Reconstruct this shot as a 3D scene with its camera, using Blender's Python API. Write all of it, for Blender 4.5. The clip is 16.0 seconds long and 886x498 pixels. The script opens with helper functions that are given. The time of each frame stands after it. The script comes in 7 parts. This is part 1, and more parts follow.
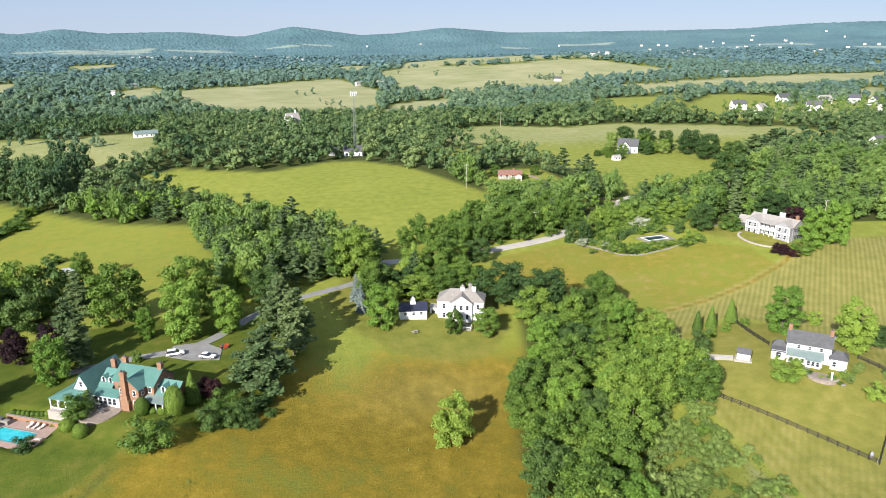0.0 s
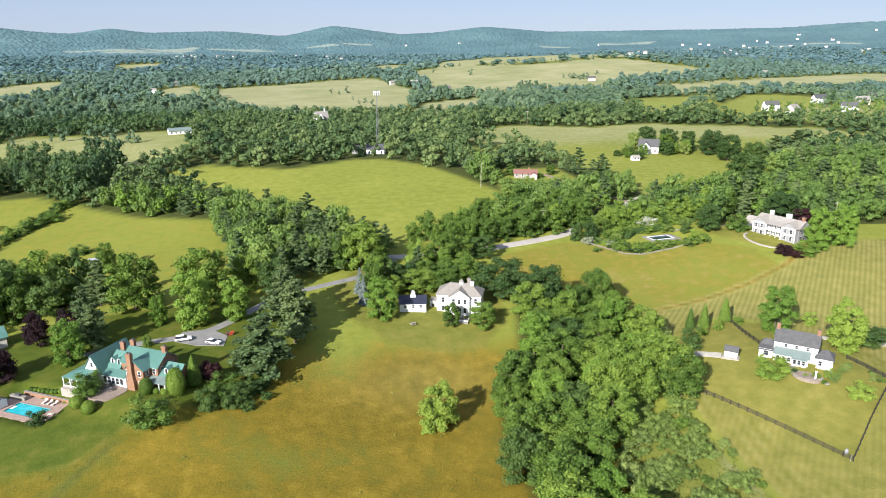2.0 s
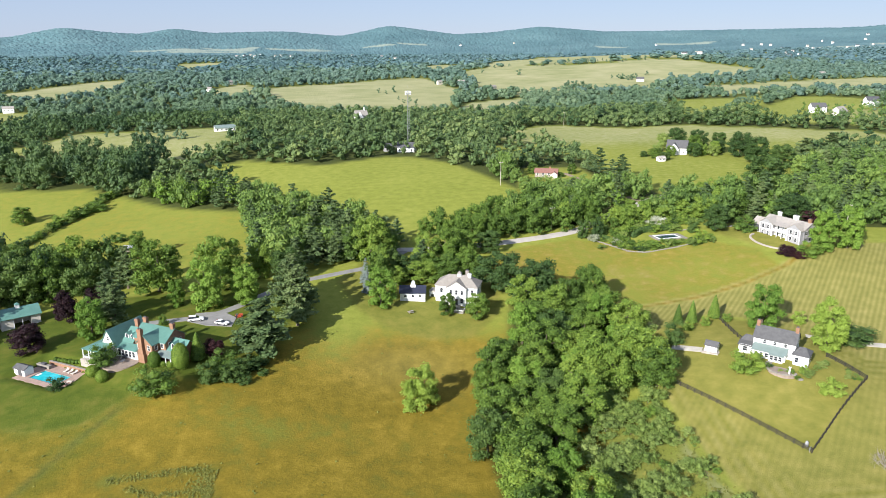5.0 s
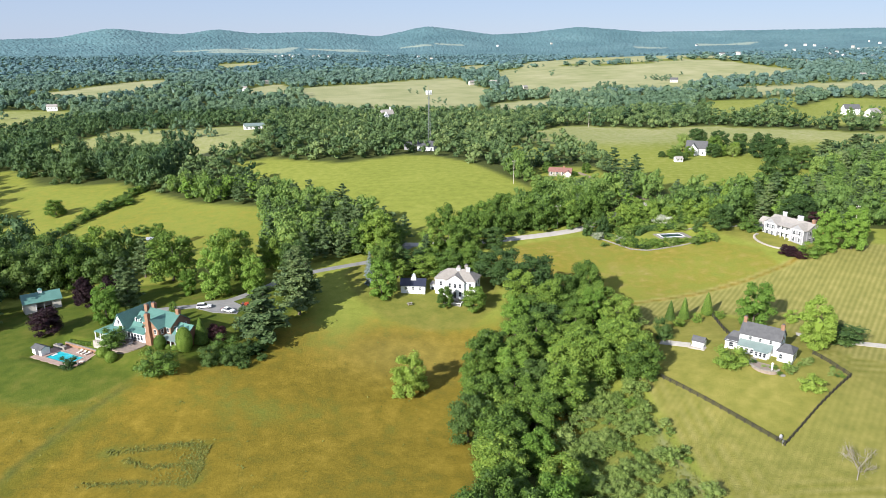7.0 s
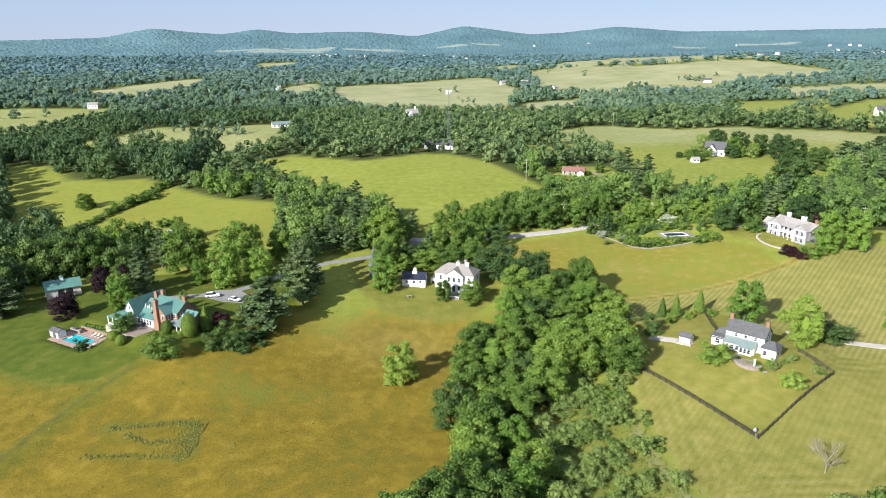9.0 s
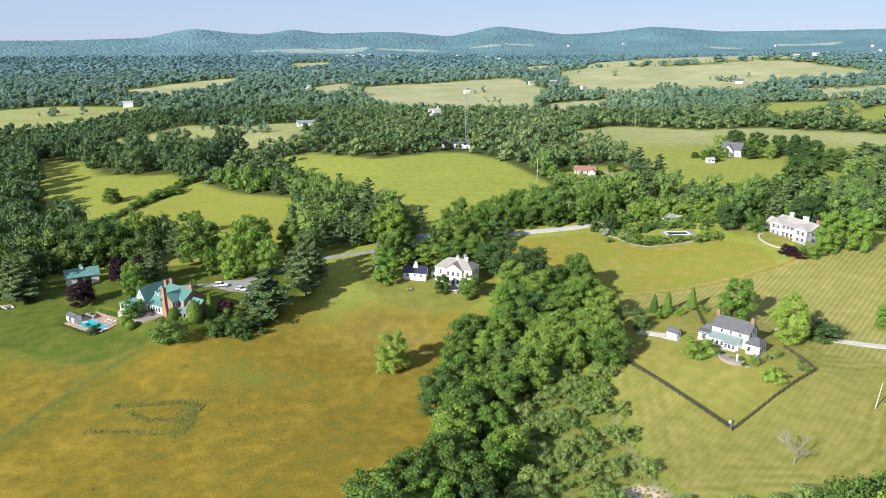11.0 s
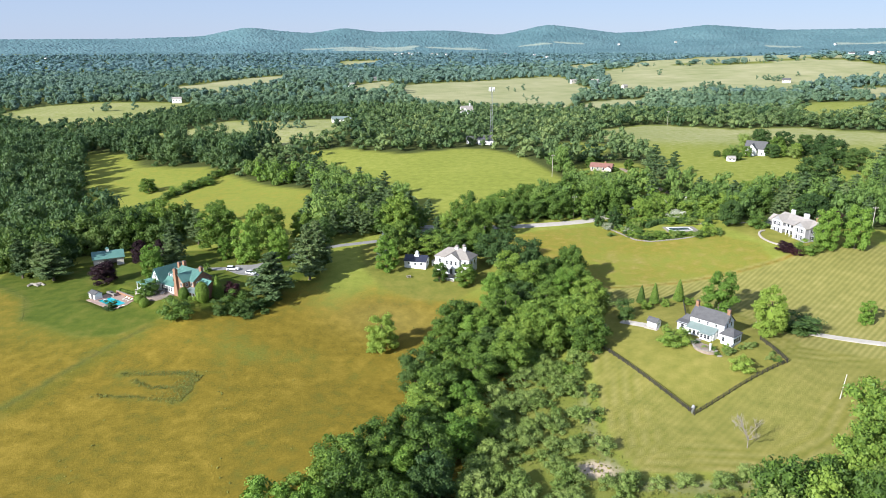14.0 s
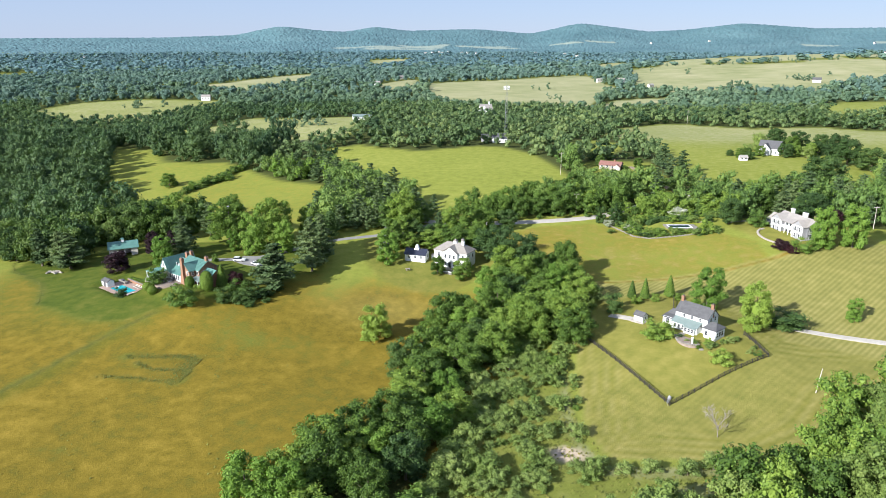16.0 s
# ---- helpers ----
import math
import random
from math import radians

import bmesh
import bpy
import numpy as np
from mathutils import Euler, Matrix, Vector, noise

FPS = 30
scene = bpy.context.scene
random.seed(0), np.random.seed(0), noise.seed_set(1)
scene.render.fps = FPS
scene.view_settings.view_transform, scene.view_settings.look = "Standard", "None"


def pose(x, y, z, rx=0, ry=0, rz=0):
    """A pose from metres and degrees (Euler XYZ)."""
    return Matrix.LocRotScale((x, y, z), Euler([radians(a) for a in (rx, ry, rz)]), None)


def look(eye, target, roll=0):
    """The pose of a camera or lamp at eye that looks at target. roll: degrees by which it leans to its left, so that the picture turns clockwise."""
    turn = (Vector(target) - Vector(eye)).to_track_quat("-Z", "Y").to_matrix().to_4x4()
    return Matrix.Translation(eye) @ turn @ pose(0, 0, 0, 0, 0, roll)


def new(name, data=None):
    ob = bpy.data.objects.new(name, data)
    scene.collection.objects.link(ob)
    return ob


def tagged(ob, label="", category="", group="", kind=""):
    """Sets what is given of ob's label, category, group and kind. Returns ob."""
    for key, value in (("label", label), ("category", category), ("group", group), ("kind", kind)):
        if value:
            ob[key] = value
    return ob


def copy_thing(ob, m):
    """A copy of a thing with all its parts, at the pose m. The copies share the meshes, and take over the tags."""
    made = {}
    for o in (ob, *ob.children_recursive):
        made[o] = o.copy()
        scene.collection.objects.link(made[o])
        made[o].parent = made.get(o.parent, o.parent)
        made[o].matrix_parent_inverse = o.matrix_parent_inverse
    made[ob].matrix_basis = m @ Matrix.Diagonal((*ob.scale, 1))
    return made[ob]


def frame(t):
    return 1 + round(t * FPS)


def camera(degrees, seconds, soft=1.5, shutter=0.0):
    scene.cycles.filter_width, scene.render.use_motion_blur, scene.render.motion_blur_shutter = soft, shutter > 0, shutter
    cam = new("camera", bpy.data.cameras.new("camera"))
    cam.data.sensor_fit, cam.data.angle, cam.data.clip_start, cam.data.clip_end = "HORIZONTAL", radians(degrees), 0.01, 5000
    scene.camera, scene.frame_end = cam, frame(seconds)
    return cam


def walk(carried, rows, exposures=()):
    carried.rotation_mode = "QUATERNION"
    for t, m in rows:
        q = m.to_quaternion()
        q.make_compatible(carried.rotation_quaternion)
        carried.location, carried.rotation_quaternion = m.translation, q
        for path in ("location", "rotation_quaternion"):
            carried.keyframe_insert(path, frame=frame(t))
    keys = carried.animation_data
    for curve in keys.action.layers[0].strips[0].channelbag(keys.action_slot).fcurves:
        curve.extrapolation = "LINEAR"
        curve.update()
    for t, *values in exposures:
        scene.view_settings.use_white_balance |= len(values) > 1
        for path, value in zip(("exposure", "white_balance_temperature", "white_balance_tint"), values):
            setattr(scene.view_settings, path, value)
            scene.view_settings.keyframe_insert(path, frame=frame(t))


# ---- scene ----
# ---- camera ----
cam = camera(62.95, 16.0, soft=0.55)
walk(cam, [
    (0, pose(-31.05, -153.47, 92.60, 73.923, 0, -10.537)),
    (1.5, pose(-22.83, -160.53, 93.25, 73.863, 0, -8.176)),
    (3.5, pose(-11.90, -169.82, 94.42, 73.812, 0, -5.228)),
    (7, pose(9.44, -184.53, 94.69, 73.852, 0, -0.000)),
    (9, pose(22.41, -192.01, 95.13, 73.836, 0, 2.951)),
    (12.5, pose(44.96, -203.68, 95.35, 73.819, 0, 7.673)),
    (14.5, pose(58.70, -209.45, 95.29, 73.698, 0, 10.323)),
    (16, pose(68.83, -213.15, 95.48, 73.637, 0, 12.175)),
], exposures=[(0.0, 0.93, 6400, 10), (8.0, 0.95, 6280, 10), (16.0, 1.0, 6100, 10)])

# ---- sun and sky ----
SUN_FROM = Vector((-0.62, -0.78, 0.0)).normalized()
SUN_UP = radians(27)
world = bpy.data.worlds.new("sky")
scene.world = world
world.use_nodes = True
wn = world.node_tree.nodes
sky = wn.new("ShaderNodeTexSky")
sky.sky_type = "NISHITA"
sky.sun_disc = False
sky.sun_elevation = SUN_UP
sky.sun_rotation = math.atan2(SUN_FROM.x, SUN_FROM.y)
sky.altitude = 1500
sky.air_density, sky.dust_density, sky.ozone_density = 1.0, 0.3, 4.0
# summer haze veils the blue
veil = wn.new("ShaderNodeMix")
veil.data_type = "RGBA"
veil.inputs[0].default_value = 0.72
veil.inputs[7].default_value = (5.0, 5.9, 8.1, 1.0)
world.node_tree.links.new(sky.outputs[0], veil.inputs[6])
world.node_tree.links.new(veil.outputs[2], wn["Background"].inputs[0])
wn["Background"].inputs[1].default_value = 0.055
sun = new("sun", bpy.data.lights.new("sun", "SUN"))
sun.data.energy, sun.data.angle, sun.data.color = 5.0, radians(0.6), (1.0, 0.96, 0.89)
sun.matrix_world = look(SUN_FROM * math.cos(SUN_UP) * 100 + Vector((0, 0, math.sin(SUN_UP) * 100)), (0, 0, 0))

# ---- the lie of the land ----
GROUND_BASE = -3
GROUND_SWELLS = [(1900, 2700, 550, 38.7), (-75, 8, 25, 2.3), (145, 95, 30, 4), (104, 4, 18, 3.9), (112, -12, 32, 1.8), (80, 18, 28, 3.9), (-48, -22, 40, -0.2), (5, 5, 30, -4.4), (650, 1800, 420, 50.5), (130, -70, 60, -1.2), (260, 120, 110, 4.5), (-120, 10, 70, 6.9), (-20, 50, 60, 5.3), (90, 10, 60, -7.4), (30, -40, 60, 2.6), (100, 110, 60, 1.4), (-140, 150, 90, -1.9), (150, 60, 60, 2.1), (-30, -80, 80, -7.4), (10, 230, 110, 10.2), (180, 280, 120, 5.4), (-150, 420, 150, 17.5), (-350, 250, 200, -5.6), (420, 450, 250, 13.1), (-60, 850, 300, 0.5), (320, 1100, 350, -0.3), (-500, 1250, 450, 15.2), (900, 900, 500, 20.3), (350, -50, 250, 8.4)]

# ground levelled for building: place, turn, extent, height, width of the bank
LEVELLED = [(-74.2, 16.6, -27, -14, 12, -9, 6, 8.8, 9.0), (-102.0, 11.4, -27, -9.6, 9.1, -4.7, 6.2, 4.55, 2.2), (105.5, 110.0, 12, -7.5, 8.5, -5.0, 5.0, 15.0, 5.0)]


def ease(a, b, v):
    q = np.clip((v - a) / (b - a), 0, 1)
    return q * q * (3 - 2 * q)


def ground_z(x, y):
    x, y = np.asarray(x, float), np.asarray(y, float)
    z = np.full(x.shape, GROUND_BASE)
    for a, b, s, h in GROUND_SWELLS:
        z = z + h * np.exp(-((x - a) ** 2 + (y - b) ** 2) / (2 * s * s))
    z = z + 48 * ease(1600, 4700, np.hypot(x, y))
    for px, py, turn, x0, x1, y0, y1, level, soft in LEVELLED:
        c, s = math.cos(radians(turn)), math.sin(radians(turn))
        u, v = (x - px) * c + (y - py) * s, -(x - px) * s + (y - py) * c
        out = np.maximum.reduce([x0 - u, u - x1, y0 - v, v - y1])
        k = ease(soft, 0.1, out)
        z = z * (1 - k) + level * k
    return z


def gz(x, y):
    return float(ground_z(x, y))

# ---- materials ----
def material(name, rough=0.9, metal=0.0):
    m = bpy.data.materials.new(name)
    m.use_nodes = True
    b = m.node_tree.nodes["Principled BSDF"]
    b.inputs["Roughness"].default_value, b.inputs["Metallic"].default_value = rough, metal
    return m, m.node_tree, b


def node(nt, kind, **values):
    n = nt.nodes.new(kind)
    for k, v in values.items():
        n.inputs[k.replace("_", " ")].default_value = v
    return n


def coords(nt, scale=1.0, stretch=(1, 1, 1)):
    g = nt.nodes.new("ShaderNodeNewGeometry")
    m = nt.nodes.new("ShaderNodeMapping")
    m.inputs["Scale"].default_value = [scale * s for s in stretch]
    nt.links.new(g.outputs["Position"], m.inputs["Vector"])
    return m.outputs[0]


def noise_fac(nt, scale, detail=3.0, stretch=(1, 1, 1), rough=0.55):
    n = node(nt, "ShaderNodeTexNoise", Scale=1.0, Detail=detail, Roughness=rough)
    nt.links.new(coords(nt, scale, stretch), n.inputs["Vector"])
    return n.outputs["Fac"]


def steps(nt, fac, stops):
    r = nt.nodes.new("ShaderNodeValToRGB")
    while len(r.color_ramp.elements) < len(stops):
        r.color_ramp.elements.new(0.5)
    for e, (p, c) in zip(r.color_ramp.elements, stops):
        e.position, e.color = p, (*c, 1)
    nt.links.new(fac, r.inputs[0])
    return r.outputs[0]


def mix(nt, fac, a, b, how="MIX"):
    n = nt.nodes.new("ShaderNodeMix")
    n.data_type, n.blend_type = "RGBA", how
    for sock, v in ((n.inputs[0], fac), (n.inputs[6], a), (n.inputs[7], b)):
        if isinstance(v, bpy.types.NodeSocket):
            nt.links.new(v, sock)
        elif isinstance(v, tuple):
            sock.default_value = (*v, 1)
        else:
            sock.default_value = v
    return n.outputs[2]


def math_node(nt, op, a, b=0.5, c=0.0):
    n = nt.nodes.new("ShaderNodeMath")
    n.operation = op
    for sock, v in zip(n.inputs, (a, b, c)):
        if isinstance(v, bpy.types.NodeSocket):
            nt.links.new(v, sock)
        else:
            sock.default_value = v
    return n.outputs[0]


def bump(nt, b, height, strength=0.5, distance=0.1):
    n = node(nt, "ShaderNodeBump", Strength=strength, Distance=distance)
    nt.links.new(height, n.inputs["Height"])
    nt.links.new(n.outputs[0], b.inputs["Normal"])


def surface(name, dark, light, scale=2.0, rough=0.85, metal=0.0, relief=0.3, fine=12.0, stretch=(1, 1, 1)):
    """Stained, slightly uneven surface between two tones, with coarse and fine variation."""
    m, nt, b = material(name, rough, metal)
    a = noise_fac(nt, scale, 4, stretch)
    c = noise_fac(nt, scale * fine, 3, stretch)
    f = math_node(nt, "MULTIPLY_ADD", c, 0.45, math_node(nt, "MULTIPLY", a, 0.6))
    nt.links.new(steps(nt, f, [(0.3, dark), (0.72, light)]), b.inputs["Base Color"])
    bump(nt, b, f, relief, 0.05)
    return m


def foliage(name, dark, mid, light, gloss=0.6):
    m, nt, b = material(name, gloss)
    b.inputs["Specular IOR Level"].default_value = 0.25
    info = nt.nodes.new("ShaderNodeObjectInfo")
    geo = nt.nodes.new("ShaderNodeNewGeometry")
    att = nt.nodes.new("ShaderNodeAttribute")
    att.attribute_name = "tint"
    whole = math_node(nt, "FRACT", math_node(nt, "ADD", info.outputs["Random"], att.outputs["Fac"]))
    f = math_node(nt, "MULTIPLY_ADD", whole, 0.5, math_node(nt, "MULTIPLY", geo.outputs["Random Per Island"], 0.42))
    f = math_node(nt, "MULTIPLY_ADD", noise_fac(nt, 0.35, 3), 0.35, math_node(nt, "SUBTRACT", f, 0.13))
    col = steps(nt, f, [(0.15, dark), (0.5, mid), (0.85, light)])
    nt.links.new(col, b.inputs["Base Color"])
    t = nt.nodes.new("ShaderNodeBsdfTranslucent")
    nt.links.new(mix(nt, 1.0, col, (1.0, 1.1, 0.45), "MULTIPLY"), t.inputs[0])
    s = nt.nodes.new("ShaderNodeMixShader")
    s.inputs[0].default_value = 0.25
    nt.links.new(b.outputs[0], s.inputs[1])
    nt.links.new(t.outputs[0], s.inputs[2])
    nt.links.new(s.outputs[0], nt.nodes["Material Output"].inputs[0])
    return m


LEAF = foliage("leaves_green", (0.056, 0.104, 0.020), (0.116, 0.194, 0.031), (0.212, 0.296, 0.048))
LEAF_BRIGHT = foliage("leaves_bright", (0.082, 0.16, 0.024), (0.138, 0.24, 0.035), (0.205, 0.312, 0.052))
LEAF_DARK = foliage("leaves_dark", (0.034, 0.07, 0.021), (0.058, 0.108, 0.027), (0.098, 0.156, 0.036))
LEAF_PURPLE = foliage("leaves_purple", (0.018, 0.009, 0.013), (0.032, 0.013, 0.018), (0.065, 0.022, 0.025))
LEAF_SCRUB = foliage("leaves_scrub", (0.092, 0.148, 0.034), (0.15, 0.216, 0.048), (0.224, 0.288, 0.072))
LEAF_PALE = foliage("leaves_pale", (0.12, 0.177, 0.046), (0.188, 0.252, 0.064), (0.27, 0.33, 0.098))
LEAF_LONE = foliage("leaves_yellowish", (0.13, 0.205, 0.03), (0.2, 0.29, 0.043), (0.265, 0.35, 0.062))
LEAF_BLOSSOM = foliage("blossom", (0.16, 0.20, 0.10), (0.36, 0.38, 0.28), (0.62, 0.62, 0.54))
NEEDLE = foliage("needles", (0.056, 0.098, 0.038), (0.104, 0.156, 0.058), (0.17, 0.222, 0.084))
NEEDLE_BLUE = foliage("needles_blue", (0.10, 0.14, 0.13), (0.15, 0.19, 0.18), (0.21, 0.25, 0.24))
LEAF_MID = foliage("leaves_mid", (0.07, 0.126, 0.032), (0.13, 0.212, 0.048), (0.22, 0.3, 0.07))
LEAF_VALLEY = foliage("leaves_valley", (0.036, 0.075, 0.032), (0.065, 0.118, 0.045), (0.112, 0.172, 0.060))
# mid-wood green with a trace of air haze mixed into the colour
LEAF_HAZE_TRACE = foliage("leaves_haze_trace", (0.07, 0.117, 0.046), (0.129, 0.192, 0.069), (0.213, 0.272, 0.098))
# next three: air haze put into the leaf colour, bluer with distance
LEAF_HAZE_THIN = foliage("leaves_haze_thin", (0.08, 0.138, 0.084), (0.12, 0.19, 0.11), (0.17, 0.24, 0.136))
LEAF_HAZE_HALF = foliage("leaves_haze_half", (0.084, 0.15, 0.122), (0.114, 0.188, 0.15), (0.15, 0.226, 0.174))
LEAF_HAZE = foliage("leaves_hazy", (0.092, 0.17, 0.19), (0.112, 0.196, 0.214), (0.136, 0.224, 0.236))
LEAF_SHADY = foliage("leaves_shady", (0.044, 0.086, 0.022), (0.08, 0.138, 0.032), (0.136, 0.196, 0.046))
BARK = surface("bark", (0.06, 0.045, 0.03), (0.16, 0.13, 0.10), 3.0, stretch=(1, 1, 0.3))
BARK_PALE = surface("bark_pale", (0.17, 0.145, 0.125), (0.29, 0.25, 0.22), 3.0)


def ground_material():
    m, nt, b = material("ground_cover", 0.95)
    b.inputs["Specular IOR Level"].default_value = 0.1

    def cover(name):
        a = nt.nodes.new("ShaderNodeAttribute")
        a.attribute_name = name
        s = nt.nodes.new("ShaderNodeSeparateColor")
        nt.links.new(a.outputs["Color"], s.inputs[0])
        return s.outputs

    lush_att = nt.nodes.new("ShaderNodeAttribute")
    lush_att.attribute_name = "cover_a"
    lush = lush_att.outputs["Alpha"]
    pale_att = nt.nodes.new("ShaderNodeAttribute")
    pale_att.attribute_name = "cover_b"
    pale = pale_att.outputs["Alpha"]
    dry, lawn, hay = cover("cover_a")[:3]
    floor_, stripe, bare = cover("cover_b")[:3]
    big = noise_fac(nt, 0.035, 4)
    mid = noise_fac(nt, 0.25, 4)
    fine = noise_fac(nt, 1.6, 4, rough=0.7)
    tiny = noise_fac(nt, 6.0, 2, rough=0.7)
    tuft = math_node(nt, "MULTIPLY_ADD", fine, 0.6, math_node(nt, "MULTIPLY", tiny, 0.4))
    blotch = noise_fac(nt, 0.011, 3)
    meadow = steps(nt, math_node(nt, "MULTIPLY_ADD", mid, 0.4, math_node(nt, "MULTIPLY_ADD", tuft, 0.4, math_node(nt, "MULTIPLY", blotch, 0.2))),
                   [(0.32, (0.140, 0.165, 0.026)), (0.5, (0.218, 0.240, 0.042)), (0.68, (0.30, 0.305, 0.070))])
    brown = steps(nt, math_node(nt, "MULTIPLY_ADD", big, 0.25, math_node(nt, "MULTIPLY_ADD", tuft, 0.4, math_node(nt, "MULTIPLY", mid, 0.35))),
                  [(0.36, (0.090, 0.070, 0.010)), (0.5, (0.186, 0.134, 0.016)), (0.64, (0.290, 0.204, 0.030))])
    short = steps(nt, math_node(nt, "MULTIPLY_ADD", mid, 0.5, math_node(nt, "MULTIPLY_ADD", tuft, 0.3, math_node(nt, "MULTIPLY", big, 0.2))),
                  [(0.30, (0.118, 0.126, 0.024)), (0.5, (0.188, 0.178, 0.038)), (0.70, (0.276, 0.234, 0.063))])
    straw = steps(nt, math_node(nt, "MULTIPLY_ADD", blotch, 0.5, math_node(nt, "MULTIPLY", mid, 0.5)),
                  [(0.3, (0.245, 0.22, 0.075)), (0.5, (0.322, 0.28, 0.102)), (0.7, (0.40, 0.335, 0.14))])
    # hay colour with the haze over the far fields mixed in
    hay_hazed = steps(nt, math_node(nt, "MULTIPLY_ADD", blotch, 0.6, math_node(nt, "MULTIPLY", big, 0.4)),
                  [(0.3, (0.21, 0.23, 0.095)), (0.5, (0.295, 0.295, 0.145)), (0.7, (0.375, 0.35, 0.20))])
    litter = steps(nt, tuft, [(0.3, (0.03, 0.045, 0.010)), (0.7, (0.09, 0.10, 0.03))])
    clay = steps(nt, tuft, [(0.3, (0.36, 0.27, 0.19)), (0.7, (0.62, 0.50, 0.38))])
    edge = math_node(nt, "MULTIPLY", math_node(nt, "SUBTRACT", mid, 0.5), 0.7)

    def soft(f):
        e = math_node(nt, "ADD", f, math_node(nt, "MULTIPLY", edge, 1.0))
        r = nt.nodes.new("ShaderNodeMapRange")
        r.interpolation_type = "SMOOTHSTEP"
        r.inputs[1].default_value, r.inputs[2].default_value = 0.2, 0.8
        nt.links.new(e, r.inputs[0])
        return r.outputs[0]

    dry = math_node(nt, "ADD", dry, math_node(nt, "MULTIPLY", math_node(nt, "SUBTRACT", big, 0.5), math_node(nt, "MULTIPLY", dry, 0.85)))
    col = mix(nt, soft(dry), meadow, brown)
    col = mix(nt, soft(hay), mix(nt, lawn, col, short), hay_hazed)
    turf = steps(nt, math_node(nt, "MULTIPLY_ADD", mid, 0.45, math_node(nt, "MULTIPLY_ADD", tuft, 0.25, math_node(nt, "MULTIPLY", big, 0.3))),
                 [(0.36, (0.049, 0.076, 0.010)), (0.5, (0.082, 0.108, 0.014)), (0.66, (0.140, 0.134, 0.026))])
    col = mix(nt, lush, col, turf)
    col = mix(nt, pale, col, straw)
    # mowing lanes, 1.65 m a pair
    g = coords(nt)
    rot = nt.nodes.new("ShaderNodeVectorRotate")
    rot.rotation_type = "Z_AXIS"
    rot.inputs["Angle"].default_value = radians(36.7)
    nt.links.new(g, rot.inputs[0])
    xyz = nt.nodes.new("ShaderNodeSeparateXYZ")
    nt.links.new(rot.outputs[0], xyz.inputs[0])
    wob = math_node(nt, "MULTIPLY_ADD", noise_fac(nt, 0.05, 2), 0.6, xyz.outputs[0])
    lane = math_node(nt, "SINE", math_node(nt, "MULTIPLY", wob, 2 * math.pi / 1.65))
    lane = math_node(nt, "MULTIPLY", math_node(nt, "MULTIPLY_ADD", lane, 0.5, 0.5), stripe)
    col = mix(nt, lane, col, mix(nt, 1.0, col, (0.66, 0.74, 0.6), "MULTIPLY"))
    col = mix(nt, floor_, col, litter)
    col = mix(nt, soft(bare), col, clay)
    nt.links.new(col, b.inputs["Base Color"])
    bump(nt, b, tuft, 0.55, 0.4)
    return m


GROUND = ground_material()
ASPHALT = surface("asphalt", (0.16, 0.155, 0.15), (0.27, 0.26, 0.25), 0.4, 0.9)
DIRT = surface("dirt", (0.20, 0.15, 0.10), (0.32, 0.25, 0.18), 0.6, 0.95)
PALE_ROAD = surface("worn_road", (0.34, 0.31, 0.28), (0.48, 0.44, 0.40), 0.4, 0.9)
GRAVEL = surface("gravel", (0.32, 0.29, 0.25), (0.50, 0.46, 0.40), 0.5, 0.95)


def hill_material():
    m, nt, b = material("hill_woods_hazed", 0.95)
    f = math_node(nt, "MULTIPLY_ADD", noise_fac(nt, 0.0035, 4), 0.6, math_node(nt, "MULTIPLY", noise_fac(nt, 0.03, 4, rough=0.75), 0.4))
    # distance haze is part of these tones, for woods and clearings alike
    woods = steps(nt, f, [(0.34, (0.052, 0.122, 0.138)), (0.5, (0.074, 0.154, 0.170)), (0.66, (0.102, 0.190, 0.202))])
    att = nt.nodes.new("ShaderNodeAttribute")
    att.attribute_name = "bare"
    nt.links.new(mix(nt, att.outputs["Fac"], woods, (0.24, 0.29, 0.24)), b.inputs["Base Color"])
    bump(nt, b, noise_fac(nt, 0.03, 3, rough=0.6), 0.6, 14.0)
    return m


HILL = hill_material()

# ---- mesh helpers ----
def mesh_from(name, verts, tris, mats=(), smooth=None, mat_index=None, attrs=()):
    me = bpy.data.meshes.new(name)
    verts, tris = np.asarray(verts, np.float32), np.asarray(tris, np.int32)
    me.vertices.add(len(verts))
    me.vertices.foreach_set("co", verts.ravel())
    k = tris.shape[1]
    me.loops.add(tris.size)
    me.loops.foreach_set("vertex_index", tris.ravel())
    me.polygons.add(len(tris))
    me.polygons.foreach_set("loop_start", np.arange(len(tris), dtype=np.int32) * k)
    if smooth is not None:
        me.polygons.foreach_set("use_smooth", np.broadcast_to(smooth, len(tris)).astype(bool))
    for m in mats:
        me.materials.append(m)
    if mat_index is not None:
        me.polygons.foreach_set("material_index", np.asarray(mat_index, np.int32))
    for key, kind, values in attrs:
        a = me.attributes.new(key, kind, "POINT")
        a.data.foreach_set("value" if kind == "FLOAT" else "color", np.asarray(values, np.float32).ravel())
    me.update(calc_edges=True)
    return me


def inside(poly, x, y):
    x, y = np.asarray(x, float), np.asarray(y, float)
    hit = np.zeros(x.shape, bool)
    for (x0, y0), (x1, y1) in zip(poly, poly[1:] + poly[:1]):
        c = ((y0 > y) != (y1 > y)) & (x < (x1 - x0) * (y - y0) / (y1 - y0 + 1e-9) + x0)
        hit ^= c
    return hit


